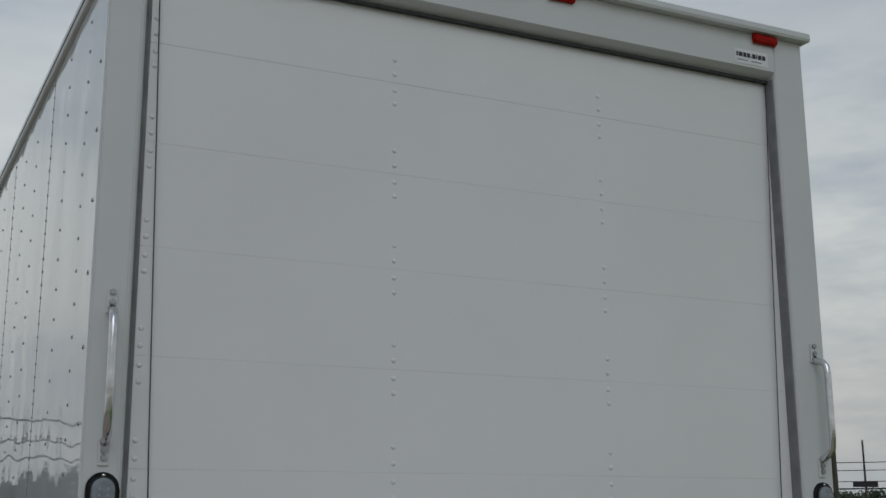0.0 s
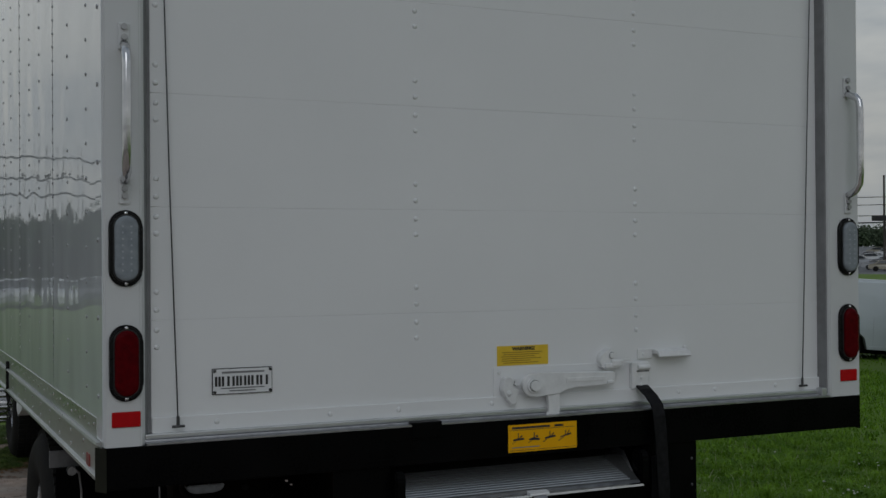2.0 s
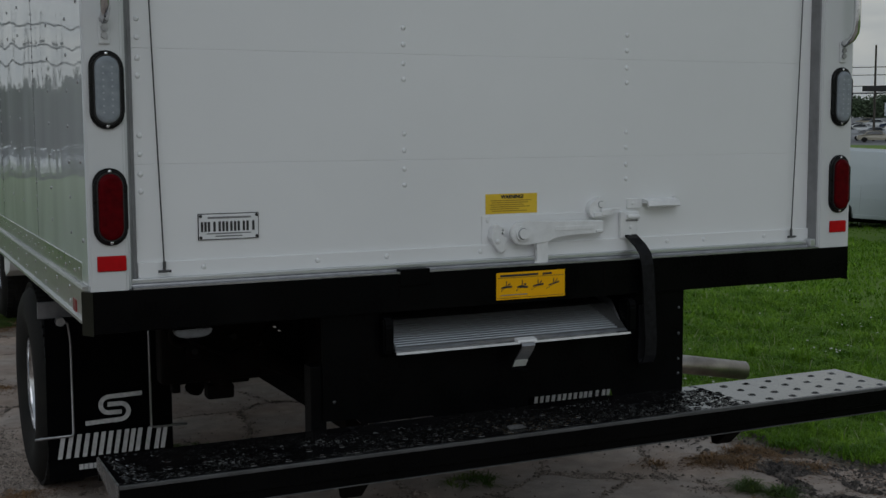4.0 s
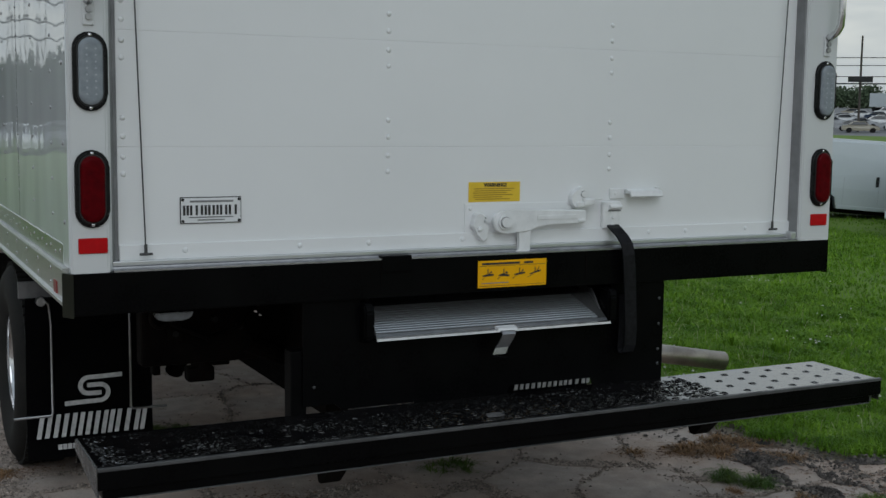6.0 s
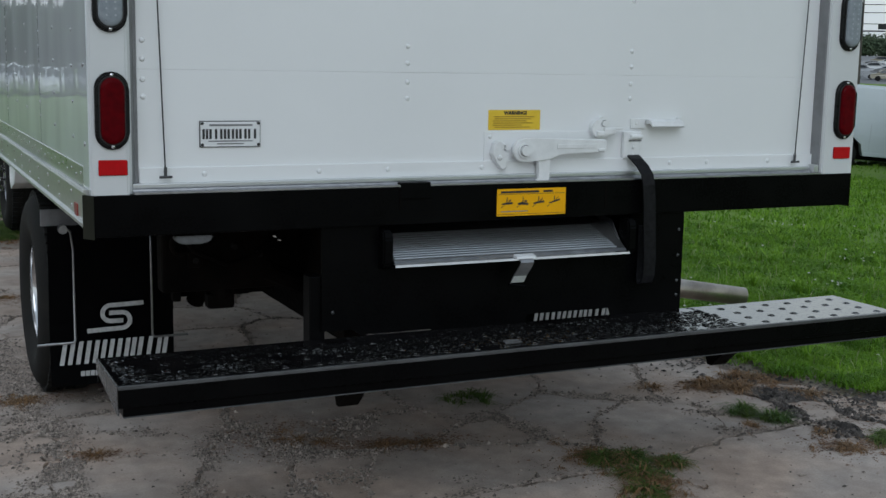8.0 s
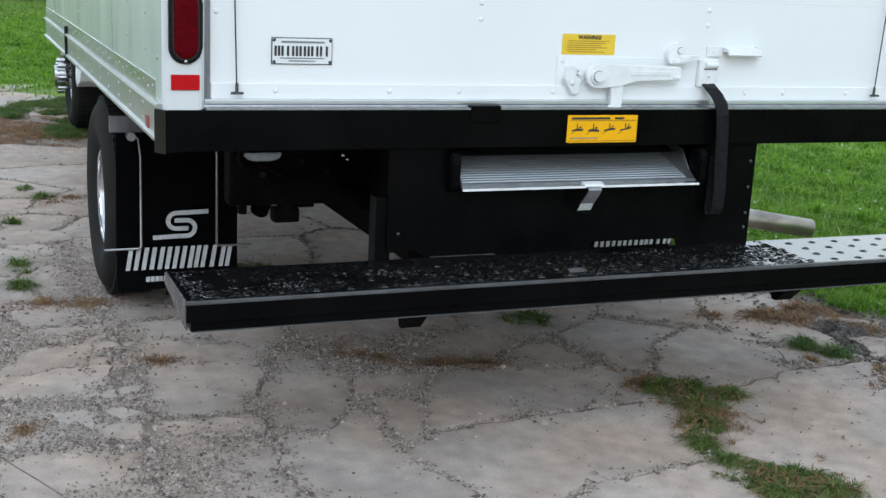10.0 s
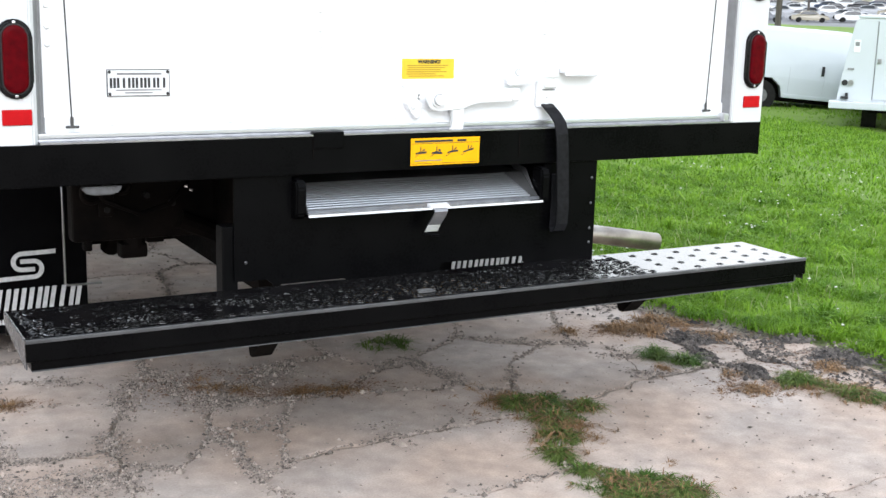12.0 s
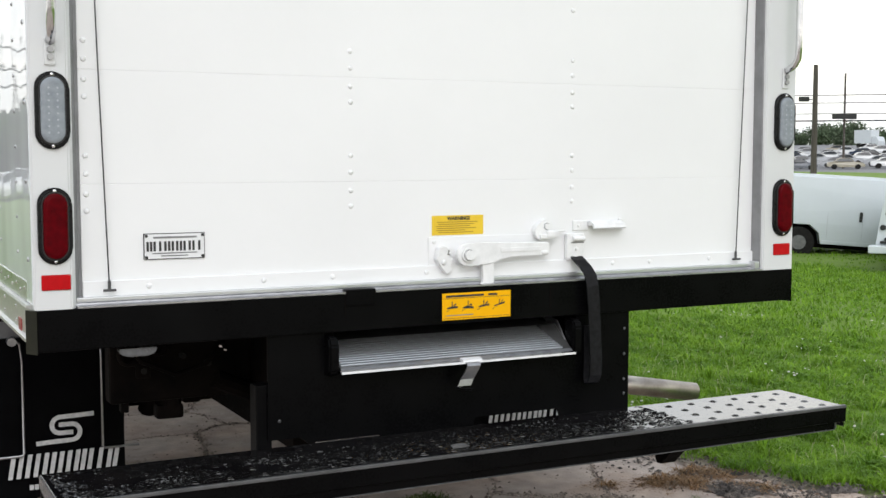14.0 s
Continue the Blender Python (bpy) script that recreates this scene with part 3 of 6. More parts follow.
for cx, cz in ((-0.104, 1.070), (-0.106, 0.972), (0.255, 0.985), (0.340, 0.985)):
    part("plate_rivet", dome(bmesh.new(), (cx, 0.0462 if cx < 0.3 else 0.0495, cz), 0.0065, (0, -1, 0), 0.5, 10), CAST, door, smooth=True)
catch = bmesh.new()
rod(catch, (0.254, 0.0495, 1.092), (0.254, 0.026, 1.092), 0.028, 20)
rod(catch, (0.266, 0.0495, 1.106), (0.266, 0.028, 1.106), 0.022, 20)
box(catch, 0.240, 0.286, 0.016, 0.030, 1.070, 1.084, 0.003)
box(catch, 0.262, 0.330, 0.020, 0.030, 1.0885, 1.0945, 0.002)
box(catch, 0.262, 0.300, 0.014, 0.030, 1.074, 1.092, 0.003)
catch_ob = part("lever_catch", catch, CAST, door)
part("catch_washer", rod(bmesh.new(), (0.266, 0.028, 1.107), (0.266, 0.025, 1.107), 0.0135, 20), CAST, catch_ob)
part("catch_groove", rod(bmesh.new(), (0.266, 0.0252, 1.107), (0.266, 0.0244, 1.107), 0.0105, 20), GASKET, catch_ob)
part("catch_bolt", rod(bmesh.new(), (0.266, 0.026, 1.107), (0.266, 0.020, 1.107), 0.0088, 12), CAST, catch_ob)
buckle = boxed(0.343, 0.408, 0.034, 0.0495, 1.000, 1.082, 0.005)
buckle_ob = part("strap_bracket", buckle, CAST, door)
part("bracket_roller", rod(bmesh.new(), (0.362, 0.030, 1.066), (0.404, 0.030, 1.066), 0.0075, 12), CAST, buckle_ob)
for bx, bz in ((0.376, 1.012), (0.378, 1.034)):
    part("bracket_rivet", dome(bmesh.new(), (bx, 0.034, bz), 0.006, (0, -1, 0), 0.5, 10), CAST, buckle_ob, smooth=True)
part("bracket_slot", boxed(0.360, 0.405, 0.0325, 0.0345, 1.052, 1.056), GASKET, buckle_ob)
pull = bmesh.new()
box(pull, 0.372, 0.425, 0.044, 0.0498, 1.090, 1.120, 0.002)
prism(pull, [(0.049, 1.116), (0.040, 1.118), (0.016, 1.112), (0.010, 1.098), (0.014, 1.094), (0.022, 1.106), (0.049, 1.103)], "x", 0.428, 0.545)
box(pull, 0.541, 0.556, 0.040, 0.0498, 1.092, 1.124, 0.002)
part("pull_handle", pull, CAST, door, "white folded steel pull handle")
for at in ((0.392, 0.044, 1.105), (0.549, 0.040, 1.108)):
    part("handle_rivet", dome(bmesh.new(), at, 0.0055, (0, -1, 0)), CAST, door)


def band(bm, pts, width, thick):
    """A flat strap through (x, y, z) points, its width along x."""
    lo = None
    for i, p in enumerate(pts):
        p = Vector(p)
        d = (Vector(pts[min(i + 1, len(pts) - 1)]) - Vector(pts[max(i - 1, 0)])).normalized()
        nrm = Vector((0, -d.z, d.y)).normalized() * thick / 2
        side = Vector((width / 2, 0, 0))
        cur = [bm.verts.new(q) for q in (p - side - nrm, p + side - nrm, p + side + nrm, p - side + nrm)]
        if lo:
            for k in range(4):
                bm.faces.new((lo[k], lo[(k + 1) % 4], cur[(k + 1) % 4], cur[k]))
        else:
            bm.faces.new(cur[::-1])
        lo = cur
    bm.faces.new(lo)
    return bm


strap_pts = [(x + 0.007 + 0.020 * max(0.0, (z - 0.92) / 0.09), y, z) for x, y, z in [(0.352, 0.036, 1.010), (0.353, 0.014, 1.000), (0.362, -0.010, 0.982), (0.378, -0.022, 0.958), (0.388, -0.029, 0.925), (0.394, -0.031, 0.86), (0.399, -0.030, 0.78), (0.404, -0.030, 0.70), (0.402, -0.030, 0.650), (0.396, -0.027, 0.630), (0.394, -0.015, 0.624), (0.397, -0.004, 0.636), (0.403, 0.002, 0.70), (0.400, 0.000, 0.80)]]
part("pull_strap", band(bmesh.new(), strap_pts, 0.042, 0.005), STRAP, door, "black webbing pull strap")

# lamps in the rear posts
LAMPX = 1.168
ring_bm = prism(bmesh.new(), stadium(0.083, 0.190), "y", -0.011, 0.001)
es = [e for e in ring_bm.edges if e.verts[0].co.y < -0.01 and e.verts[1].co.y < -0.01]
bmesh.ops.bevel(ring_bm, geom=es, offset=0.006, segments=3, affect="EDGES")
lens_bm = bmesh.new()
tiers = [[lens_bm.verts.new((x, y, z)) for x, z in stadium(w, w + 0.104)] for w, y in ((0.058, -0.0095), (0.058, -0.0165), (0.0545, -0.0205), (0.047, -0.0232), (0.036, -0.0245))]
for lo, hi in zip(tiers, tiers[1:]):
    for k in range(len(lo)):
        m = (k + 1) % len(lo)
        if (lo[k].co - lo[m].co).length > 1e-6:
            lens_bm.faces.new((lo[k], lo[m], hi[m], hi[k]))
lens_bm.faces.new(tiers[-1])
rim_bm = bmesh.new()
tiers = [[rim_bm.verts.new((x, y, z)) for x, z in stadium(w, w + 0.1045)] for w, y in ((0.0655, -0.0105), (0.0640, -0.0140), (0.0600, -0.0140), (0.0585, -0.0105))]
for lo, hi in zip(tiers, tiers[1:]):
    for k in range(len(lo)):
        m = (k + 1) % len(lo)
        if (lo[k].co - lo[m].co).length > 1e-6:
            rim_bm.faces.new((lo[k], lo[m], hi[m], hi[k]))
led_bm = bmesh.new()
for row in range(8):
    for col in (-0.0105, 0.0105):
        bmesh.ops.create_circle(led_bm, cap_ends=True, segments=8, radius=0.0027, matrix=Matrix.Translation((col, -0.0247, (row - 3.5) * 0.0155)) @ Matrix.Rotation(math.pi / 2, 4, "X"))


def lamp(kind, lens, x, z, label):
    a = part(kind, ring_bm.copy(), RINGM, truck, label)
    a.location = (x, 0, z)
    part("lens", lens_bm.copy(), lens, a, smooth=False)
    part("lens_rim", rim_bm.copy(), INK, a)
    if lens == CLEARLENS:
        part("led_dots", led_bm.copy(), LEDS, a)
    for dz in (-0.0865, 0.0865):
        part("screw", dome(bmesh.new(), (0, -0.011, dz), 0.0052, (0, -1, 0), 0.5, 10), CHROME, a, smooth=True)
    return a


for s in (-1, 1):
    lamp("tail_lamp", REDLENS, s * LAMPX, 1.147, "dark red oval tail lamp in black gasket")
    lamp("reversing_lamp", CLEARLENS, s * LAMPX, 1.430, "clear oval reversing lamp in black gasket")
    part("reflector", boxed(s * LAMPX - 0.035, s * LAMPX + 0.035, -0.0045, 0.0, 0.989, 1.027, 0.003), REDREF, truck, "red rectangular reflector")
# marker lamps and sticker on the header
for x in (-1.045, -0.2, 0.0, 0.2, 1.045):
    bm = prism(bmesh.new(), [(-0.001, 3.045), (-0.016, 3.048), (-0.022, 3.058), (-0.022, 3.070), (-0.016, 3.080), (-0.001, 3.083)], "x", x - 0.052, x + 0.052)
    bmesh.ops.bevel(bm, geom=list(bm.edges), offset=0.004, segments=2, affect="EDGES")
    part("marker_lamp", bm, lens_mat("marker_lens", (0.42, 0.02, 0.014), (0.25, 0.01, 0.008), 0.2) if x == -1.045 else bpy.data.materials["marker_lens"], truck, "small red marker lamp")
sticker = part("sticker", boxed(0.912, 1.060, -0.0016, 0.0, 2.964, 3.017), PLATE, truck, "white sticker with black bars")
x = 0.920
for w in (0.010, 0.020, 0.017, 0.017, 0.006, 0.018, 0.008, 0.018, 0.018):
    part("bar", boxed(x, x + w - 0.003, -0.0026, -0.0017, 2.988, 3.004 if w > 0.007 else 2.994), INK, sticker)
    x += w
part("bar", boxed(0.922, 0.970, -0.0026, -0.0017, 2.974, 2.977), GASKET, sticker)
part("bar", boxed(0.985, 1.030, -0.0026, -0.0017, 2.974, 2.977), GASKET, sticker)

# grab handles
for s in (-1, 1):
    X = s * 1.170
    reach = 0.072 if s < 0 else 0.056
    hand = pipe(bmesh.new(), [(X, -0.006, 1.935), (X, -0.018, 1.926), (X + s * 0.004, -0.7 * reach, 1.920), (X + s * 0.006, -0.92 * reach, 1.905), (X + s * 0.006, -reach, 1.88), (X + s * 0.006, -reach, 1.67), (X + s * 0.006, -0.92 * reach, 1.635), (X + s * 0.003, -0.7 * reach, 1.615), (X, -0.020, 1.604), (X, -0.006, 1.598)], 0.0115, 14)
    h_ob = part("grab_handle", hand, CHROME, truck, "bent bright steel grab handle", smooth=True)
    for za, zb in ((1.922, 1.988), (1.540, 1.606)):
        part("foot_plate", boxed(X - 0.014, X + 0.014, -0.006, 0.0, za, zb, 0.003), POST, h_ob)
        for zz in (za + 0.02 if za < 1.7 else za + 0.030, zb - 0.028 if za < 1.7 else zb - 0.010):
            part("bolt", rod(bmesh.new(), (X, -0.006, zz), (X, -0.013, zz), 0.0085, 6), STEEL, h_ob)

# rear sill beam and threshold
beam = boxed(-1.2155, 1.2155, 0.0, 0.10, 0.835, 0.9395, 0.003)
part("rear_sill", beam, BLACK, truck, "black steel rear sill beam")
part("sill_notch", boxed(-0.400, -0.310, -0.006, 0.022, 0.905, 0.9515, 0.004), BLACK, truck)
part("sill_seam", boxed(-0.402, -0.399, -0.0025, 0.001, 0.875, 0.935), CHASSIS, truck)
part("sill_seam", boxed(0.262, 0.265, -0.0025, 0.001, 0.86, 0.93), CHASSIS, truck)
RX0, RX1, RZ0, RZ1 = -0.101, 0.125, 0.846, 0.924
rl = part("ramp_label", boxed(RX0, RX1, -0.0018, 0.0, RZ0, RZ1), AMBERL, truck, "orange yellow ramp label with black pictograms")
part("bar", boxed(RX0 + 0.012, RX1 - 0.09, -0.0026, -0.0019, RZ1 - 0.012, RZ1 - 0.006), INK, rl)
part("bar", boxed(RX1 - 0.075, RX1 - 0.045, -0.0026, -0.0019, RZ1 - 0.012, RZ1 - 0.006), INK, rl)
part("bar", boxed(RX0 + 0.004, RX1 - 0.004, -0.0026, -0.0019, RZ1 - 0.0158, RZ1 - 0.0148), INK, rl)
part("bar", boxed(RX0 + 0.012, RX0 + 0.10, -0.0026, -0.0019, RZ0 + 0.012, RZ0 + 0.0145), GASKET, rl)
part("bar", boxed(RX0 + 0.003, RX1 - 0.003, -0.0026, -0.0019, RZ0 + 0.0045, RZ0 + 0.0055), INK, rl)
for i in range(4):
    cx = RX0 + 0.034 + i * 0.052
    tilt = (0.002, -0.002, 0.004, 0.008)[i]
    part("pictogram", prism(bmesh.new(), [(cx - 0.019, RZ0 + 0.0325), (cx + 0.016, RZ0 + 0.0325 + tilt), (cx + 0.016, RZ0 + 0.0378 + tilt), (cx - 0.004, RZ0 + 0.0400), (cx - 0.019, RZ0 + 0.0362)], "y", -0.0026, -0.0019), INK, rl)
    part("pictogram", prism(bmesh.new(), [(cx + 0.002, RZ0 + 0.040), (cx + 0.010, RZ0 + 0.041 + tilt), (cx + 0.011, RZ0 + 0.046 + tilt), (cx + 0.004, RZ0 + 0.045)], "y", -0.0026, -0.0019), INK, rl)
    part("pictogram", prism(bmesh.new(), [(cx - 0.020 - 0.002 * i, RZ0 + 0.024), (cx - 0.008, RZ0 + 0.033), (cx - 0.0065, RZ0 + 0.034), (cx - 0.0205 - 0.002 * i, RZ0 + 0.0255)], "y", -0.0026, -0.0019), INK, rl)
    part("pictogram", boxed(cx - 0.0035, cx - 0.0010, -0.0026, -0.0019, RZ0 + 0.040, RZ0 + 0.054), INK, rl)

# ramp compartment under the sill
PXL, PXR, PZL = -0.622, 0.562, 0.548
SLX0, SLX1, SLZ0 = -0.424, 0.330, 0.716
part("ramp_front", prism(bmesh.new(), [(PXL, PZL), (-0.53, PZL), (-0.51, 0.531), (-0.30, 0.531), (-0.29, 0.528), (0.008, 0.528), (0.014, 0.551), (0.30, 0.549), (0.31, 0.524), (PXR, 0.524), (PXR, 0.8335), (SLX1 + 0.034, 0.8335), (SLX1 + 0.034, SLZ0 - 0.002), (SLX0 - 0.034, SLZ0 - 0.002), (SLX0 - 0.034, 0.8335), (PXL, 0.8335)], "y", 0.012, 0.020), BLACK, truck)
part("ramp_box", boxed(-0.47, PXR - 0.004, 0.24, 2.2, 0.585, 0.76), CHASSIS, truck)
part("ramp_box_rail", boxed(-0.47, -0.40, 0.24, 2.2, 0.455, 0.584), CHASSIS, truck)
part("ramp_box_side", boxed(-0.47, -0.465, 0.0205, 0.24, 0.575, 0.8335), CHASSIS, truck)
part("ramp_box_side", boxed(PXR - 0.005, PXR, 0.0205, 2.2, PZL, 0.8335), BLACK, truck)
bolts = [(0.545, 0.78), (0.545, 0.70), (0.545, 0.62), (0.545, 0.575), (-0.59, 0.60)]
for x, z in bolts:
    part("panel_bolt", dome(bmesh.new(), (x, 0.012, z), 0.005, (0, -1, 0), 0.5), EDGE, truck, smooth=True)
for x0 in (SLX0 - 0.034, SLX1 + 0.004):
    bm = prism(bmesh.new(), [(0.032, 0.715), (-0.012, 0.715), (-0.024, 0.728), (-0.026, 0.80), (-0.018, 0.822), (0.032, 0.826)], "x", x0, x0 + 0.030)
    bmesh.ops.bevel(bm, geom=list(bm.edges), offset=0.005, segments=2, affect="EDGES")
    part("ramp_stop", bm, BLACK, truck, "black rubber ramp stop")
# ribbed aluminium ramp deck, its end plate sloping up into the compartment
RY0, RZ_0, RY1, RZ_1 = -0.030, 0.730, 0.072, 0.806
ramp = part("loading_ramp", prism(bmesh.new(), [(RY0, RZ_0 - 0.004), (RY1, RZ_1 - 0.004), (1.9, RZ_1 - 0.004), (1.9, RZ_1 - 0.04), (0.021, RZ_0 - 0.004)], "x", SLX0, SLX1), GROOVE, truck, "ribbed aluminium slide-out loading ramp")
at = lambda f, h: (RY0 + (RY1 - RY0) * f - 0.60 * h, RZ_0 + (RZ_1 - RZ_0) * f + 0.80 * h - 0.004)
part("nose_plate", prism(bmesh.new(), [at(0.0, 0.0005), at(0.0, 0.002), at(0.135, 0.002), at(0.15, 0.0005)], "x", SLX0 + 0.001, SLX1 - 0.001), STEEL, ramp, "smooth dull steel nose of the ramp")
# each rib ends shorter on the right, shaping the sill's diagonal shadow
for i in range(12):
    f0 = 0.165 + i * 0.069
    part("rib", prism(bmesh.new(), [at(f0, 0.0), at(f0 + 0.002, 0.0042), at(f0 + 0.034, 0.0046), at(f0 + 0.038, 0.0)], "x", SLX0 + 0.004, SLX1 - 0.030 - 0.004 * i), RIBALU, ramp)
part("ramp_lip", prism(bmesh.new(), [(-0.040, 0.7225), (-0.039, 0.729), (-0.028, 0.731), (-0.026, 0.7225)], "x", SLX0 - 0.004, SLX1 + 0.002), CHROME, ramp)
part("ramp_side", prism(bmesh.new(), [(RY0 + 0.03, RZ_0 + 0.012), (RY1 + 0.1, RZ_1 + 0.02), (RY1 + 0.1, 0.828), (0.06, 0.815)], "x", SLX1 - 0.004, SLX1 - 0.001), ALU, ramp)
grip = band(bmesh.new(), [(-0.022, -0.030, 0.7225), (-0.022, -0.044, 0.7245), (-0.023, -0.049, 0.717), (-0.028, -0.045, 0.702), (-0.040, -0.038, 0.678), (-0.050, -0.040, 0.659)], 0.042, 0.004)
part("ramp_pull", grip, STEEL, ramp, "bent bright metal ramp pull")
part("ramp_pull_pad", prism(bmesh.new(), [(-0.048, 0.7285), (-0.046, 0.734), (-0.026, 0.739), (-0.024, 0.7275)], "x", -0.056, 0.006), PLATE, ramp)
part("pull_hook", rod(bmesh.new(), (-0.076, -0.038, 0.655), (-0.024, -0.044, 0.647), 0.004, 8), BLACK, ramp)

# small bright cable clips under the sill
for cx, cz, r in ((-0.723, 0.806, 0.006), (-0.711, 0.794, 0.004)):
    clip = rod(bmesh.new(), (cx - 0.003, 0.103, cz), (cx + 0.003, 0.097, cz), r, 8)
    part("cable_clip", clip, CHROME, truck, "small bright steel cable clip")

# number plate lamp
bm = prism(bmesh.new(), [(-1.018, 0.828), (-0.916, 0.828), (-0.924, 0.812), (-0.945, 0.806), (-0.990, 0.806), (-1.010, 0.812)], "y", 0.012, 0.040)
bmesh.ops.bevel(bm, geom=list(bm.edges), offset=0.003, segments=2, affect="EDGES")
part("plate_lamp", bm, LAMPG, truck, "clear number plate lamp")

# side walls, roof, floor
for s in (-1, 1):
    part("side_wall", boxed(s * 1.2015 - 0.0185, s * 1.2015 + 0.0185, 0.101, BODY_Y, 0.955, 2.885), SIDE, truck, "glossy riveted white side sheet")
    part("roof_edge", prism(bmesh.new(), [(s * 1.19, 2.886), (s * 1.232, 2.886), (s * 1.236, 2.892), (s * 1.236, 2.93), (s * 1.224, 2.948), (s * 1.19, 2.952)], "y", 0.101, BODY_Y), POST, truck)
    part("roof_edge_seam", boxed(s * 1.2365 - 0.0012, s * 1.2365 + 0.0012, 0.102, BODY_Y, 2.904, 2.909), DARKHOLE, truck)
    # base rail: flange, ledge, web, lip
    part("rail_flange", boxed(s * 1.2205 - 0.0008, s * 1.2205 + 0.0025 if s > 0 else s * 1.2205 + 0.0008, 0.101, BODY_Y, 0.952, 1.002) if s > 0 else boxed(-1.2235, -1.2203, 0.101, BODY_Y, 0.952, 1.002), RAILM, truck)
    rail = prism(bmesh.new(), [(s * 1.2165, 0.951), (s * 1.2335, 0.9505), (s * 1.236, 0.944), (s * 1.226, 0.940), (s * 1.2255, 0.868), (s * 1.236, 0.864), (s * 1.236, 0.856), (s * 1.2165, 0.856)], "y", 0.036, BODY_Y)
    part("base_rail", rail, RAILM, truck, "aluminium base rail")
    part("rail_end_cap", prism(bmesh.new(), [(s * 1.2162, -0.002), (s * 1.2380, 0.0345), (s * 1.2162, 0.0345)], "z", 0.830, 0.939), OLIVE_REFLECTION, truck, "glossy dark end cap of the base rail, tinted with an olive reflection")
    part("corner_trim", boxed(s * 1.2205 - 0.0025, s * 1.2205 + 0.0025, 0.012, 0.104, 0.952, 2.93, 0.001), SIDE, truck)
part("roof", boxed(-1.19, 1.19, 0.101, BODY_Y, 2.93, 2.955), WHITE, truck)
part("front_wall", boxed(-1.182, 1.182, BODY_Y - 0.03, BODY_Y - 0.001, 0.955, 2.929), WHITE, truck)
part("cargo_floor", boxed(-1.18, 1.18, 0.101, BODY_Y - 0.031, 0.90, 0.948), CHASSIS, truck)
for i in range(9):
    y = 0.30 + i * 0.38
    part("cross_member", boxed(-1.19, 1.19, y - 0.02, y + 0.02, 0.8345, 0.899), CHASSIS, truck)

# sheet seams and rivets of the side towards the camera
for y in (0.94, 1.93, 2.92):
    part("sheet_seam_gap", boxed(-1.2206, -1.2200, y + 0.0032, y + 0.0056, 1.003, 2.885), DARKHOLE, truck)
side_rv = part("side_rivet", dome(bmesh.new(), (0, 0, 0), 0.0052, (-1, 0, 0), 0.55, 8), STEEL, truck, smooth=True)
side_rv.location = (-1.2205, 0.067, 1.05)
near_rivets, far_rivets = [], []
for y, dz, r in ((0.067, 0.195, 1.35), (0.27, 0.092, 1), (0.62, 0.092, 1), (0.945, 0.043, 0.9), (1.31, 0.092, 1), (1.61, 0.092, 1), (1.935, 0.043, 0.9), (2.28, 0.092, 1), (2.60, 0.092, 1), (2.925, 0.043, 0.9), (3.2, 0.092, 1), (3.42, 0.09, 1)):
    z = 1.06 + (0.03 * y) % 0.05
    while z < 2.86:
        (near_rivets if y < 1.0 else far_rivets).append((y, z, r))
        z += dz
for y, z, r in near_rivets:
    o = shared("side_rivet", side_rv.data, truck, (-1.2228 if y < 0.1 else -1.2205 if abs(y - 0.945) > 0.03 else -1.2208, y, z))
    o.scale = (r, r, r)
bm = bmesh.new()
for y, z, r in far_rivets:
    dome(bm, (-1.2205 if y not in (1.935, 2.925) else -1.2208, y - 0.008, z), 0.0052 * r, (-1, 0, 0), 0.55, 6)
tagged(part("far_side_rivets", bm, STEEL, truck), kind="stuff")
bm = bmesh.new()
for i in range(42):
    dome(bm, (-1.2235, 0.14 + i * 0.078, 0.984 - 0.010 * (i % 2)), 0.0048, (-1, 0, 0), 0.5, 6)
    if i % 3 == 0:
        dome(bm, (-1.2258, 0.06 + i * 0.078, 0.922), 0.0058, (-1, 0, 0), 0.5, 6)
        dome(bm, (-1.2258, 0.06 + i * 0.078, 0.884), 0.0058, (-1, 0, 0), 0.5, 6)
tagged(part("rail_rivets", bm, CHROME, truck), kind="stuff")
part("side_marker", boxed(-1.2285, -1.2250, 0.190, 0.238, 0.866, 0.899, 0.001), DULLRED, truck, "small red side marker")
bm = rod(bmesh.new(), (-1.225, 2.35, 0.83), (-1.225, 2.35, 0.98), 0.012, 10)
part("side_stay", bm, RUBBER, truck, "black rubber stay on the base rail")

# step bumper behind the sill
SY0, SY1, SZ = -0.288, 0.008, 0.530
STX0, STX1 = -1.2195, 1.187
step = part("step_bumper", boxed(STX0 + 0.003, STX1 - 0.003, SY0 + 0.004, SY1, SZ - 0.005, SZ, 0.0015), STEP, truck, "glossy black steel step with raised grip holes")
part("step_front", prism(bmesh.new(), [(SY0, SZ + 0.003), (SY0 + 0.010, SZ + 0.003), (SY0 + 0.010, 0.484), (SY0 + 0.004, 0.4790), (SY0, 0.4810)], "x", STX0, STX1), BLACK, step)
# pale edge line: worn paint, with the sky's highlight put into its grey
part("step_front_edge", boxed(STX0, STX1, SY0 - 0.0025, SY0 + 0.006, SZ - 0.006, SZ + 0.0035, 0.002), EDGE, step)
part("step_lower_bar", boxed(STX0 + 0.012, STX1 - 0.036, SY0 + 0.009, SY0 + 0.060, 0.456, 0.4835, 0.002), BLACK, step)
part("lower_bar_end", boxed(STX1 - 0.0355, STX1 - 0.026, SY0 + 0.012, SY0 + 0.058, 0.4575, 0.4805, 0.001), EDGE, step)
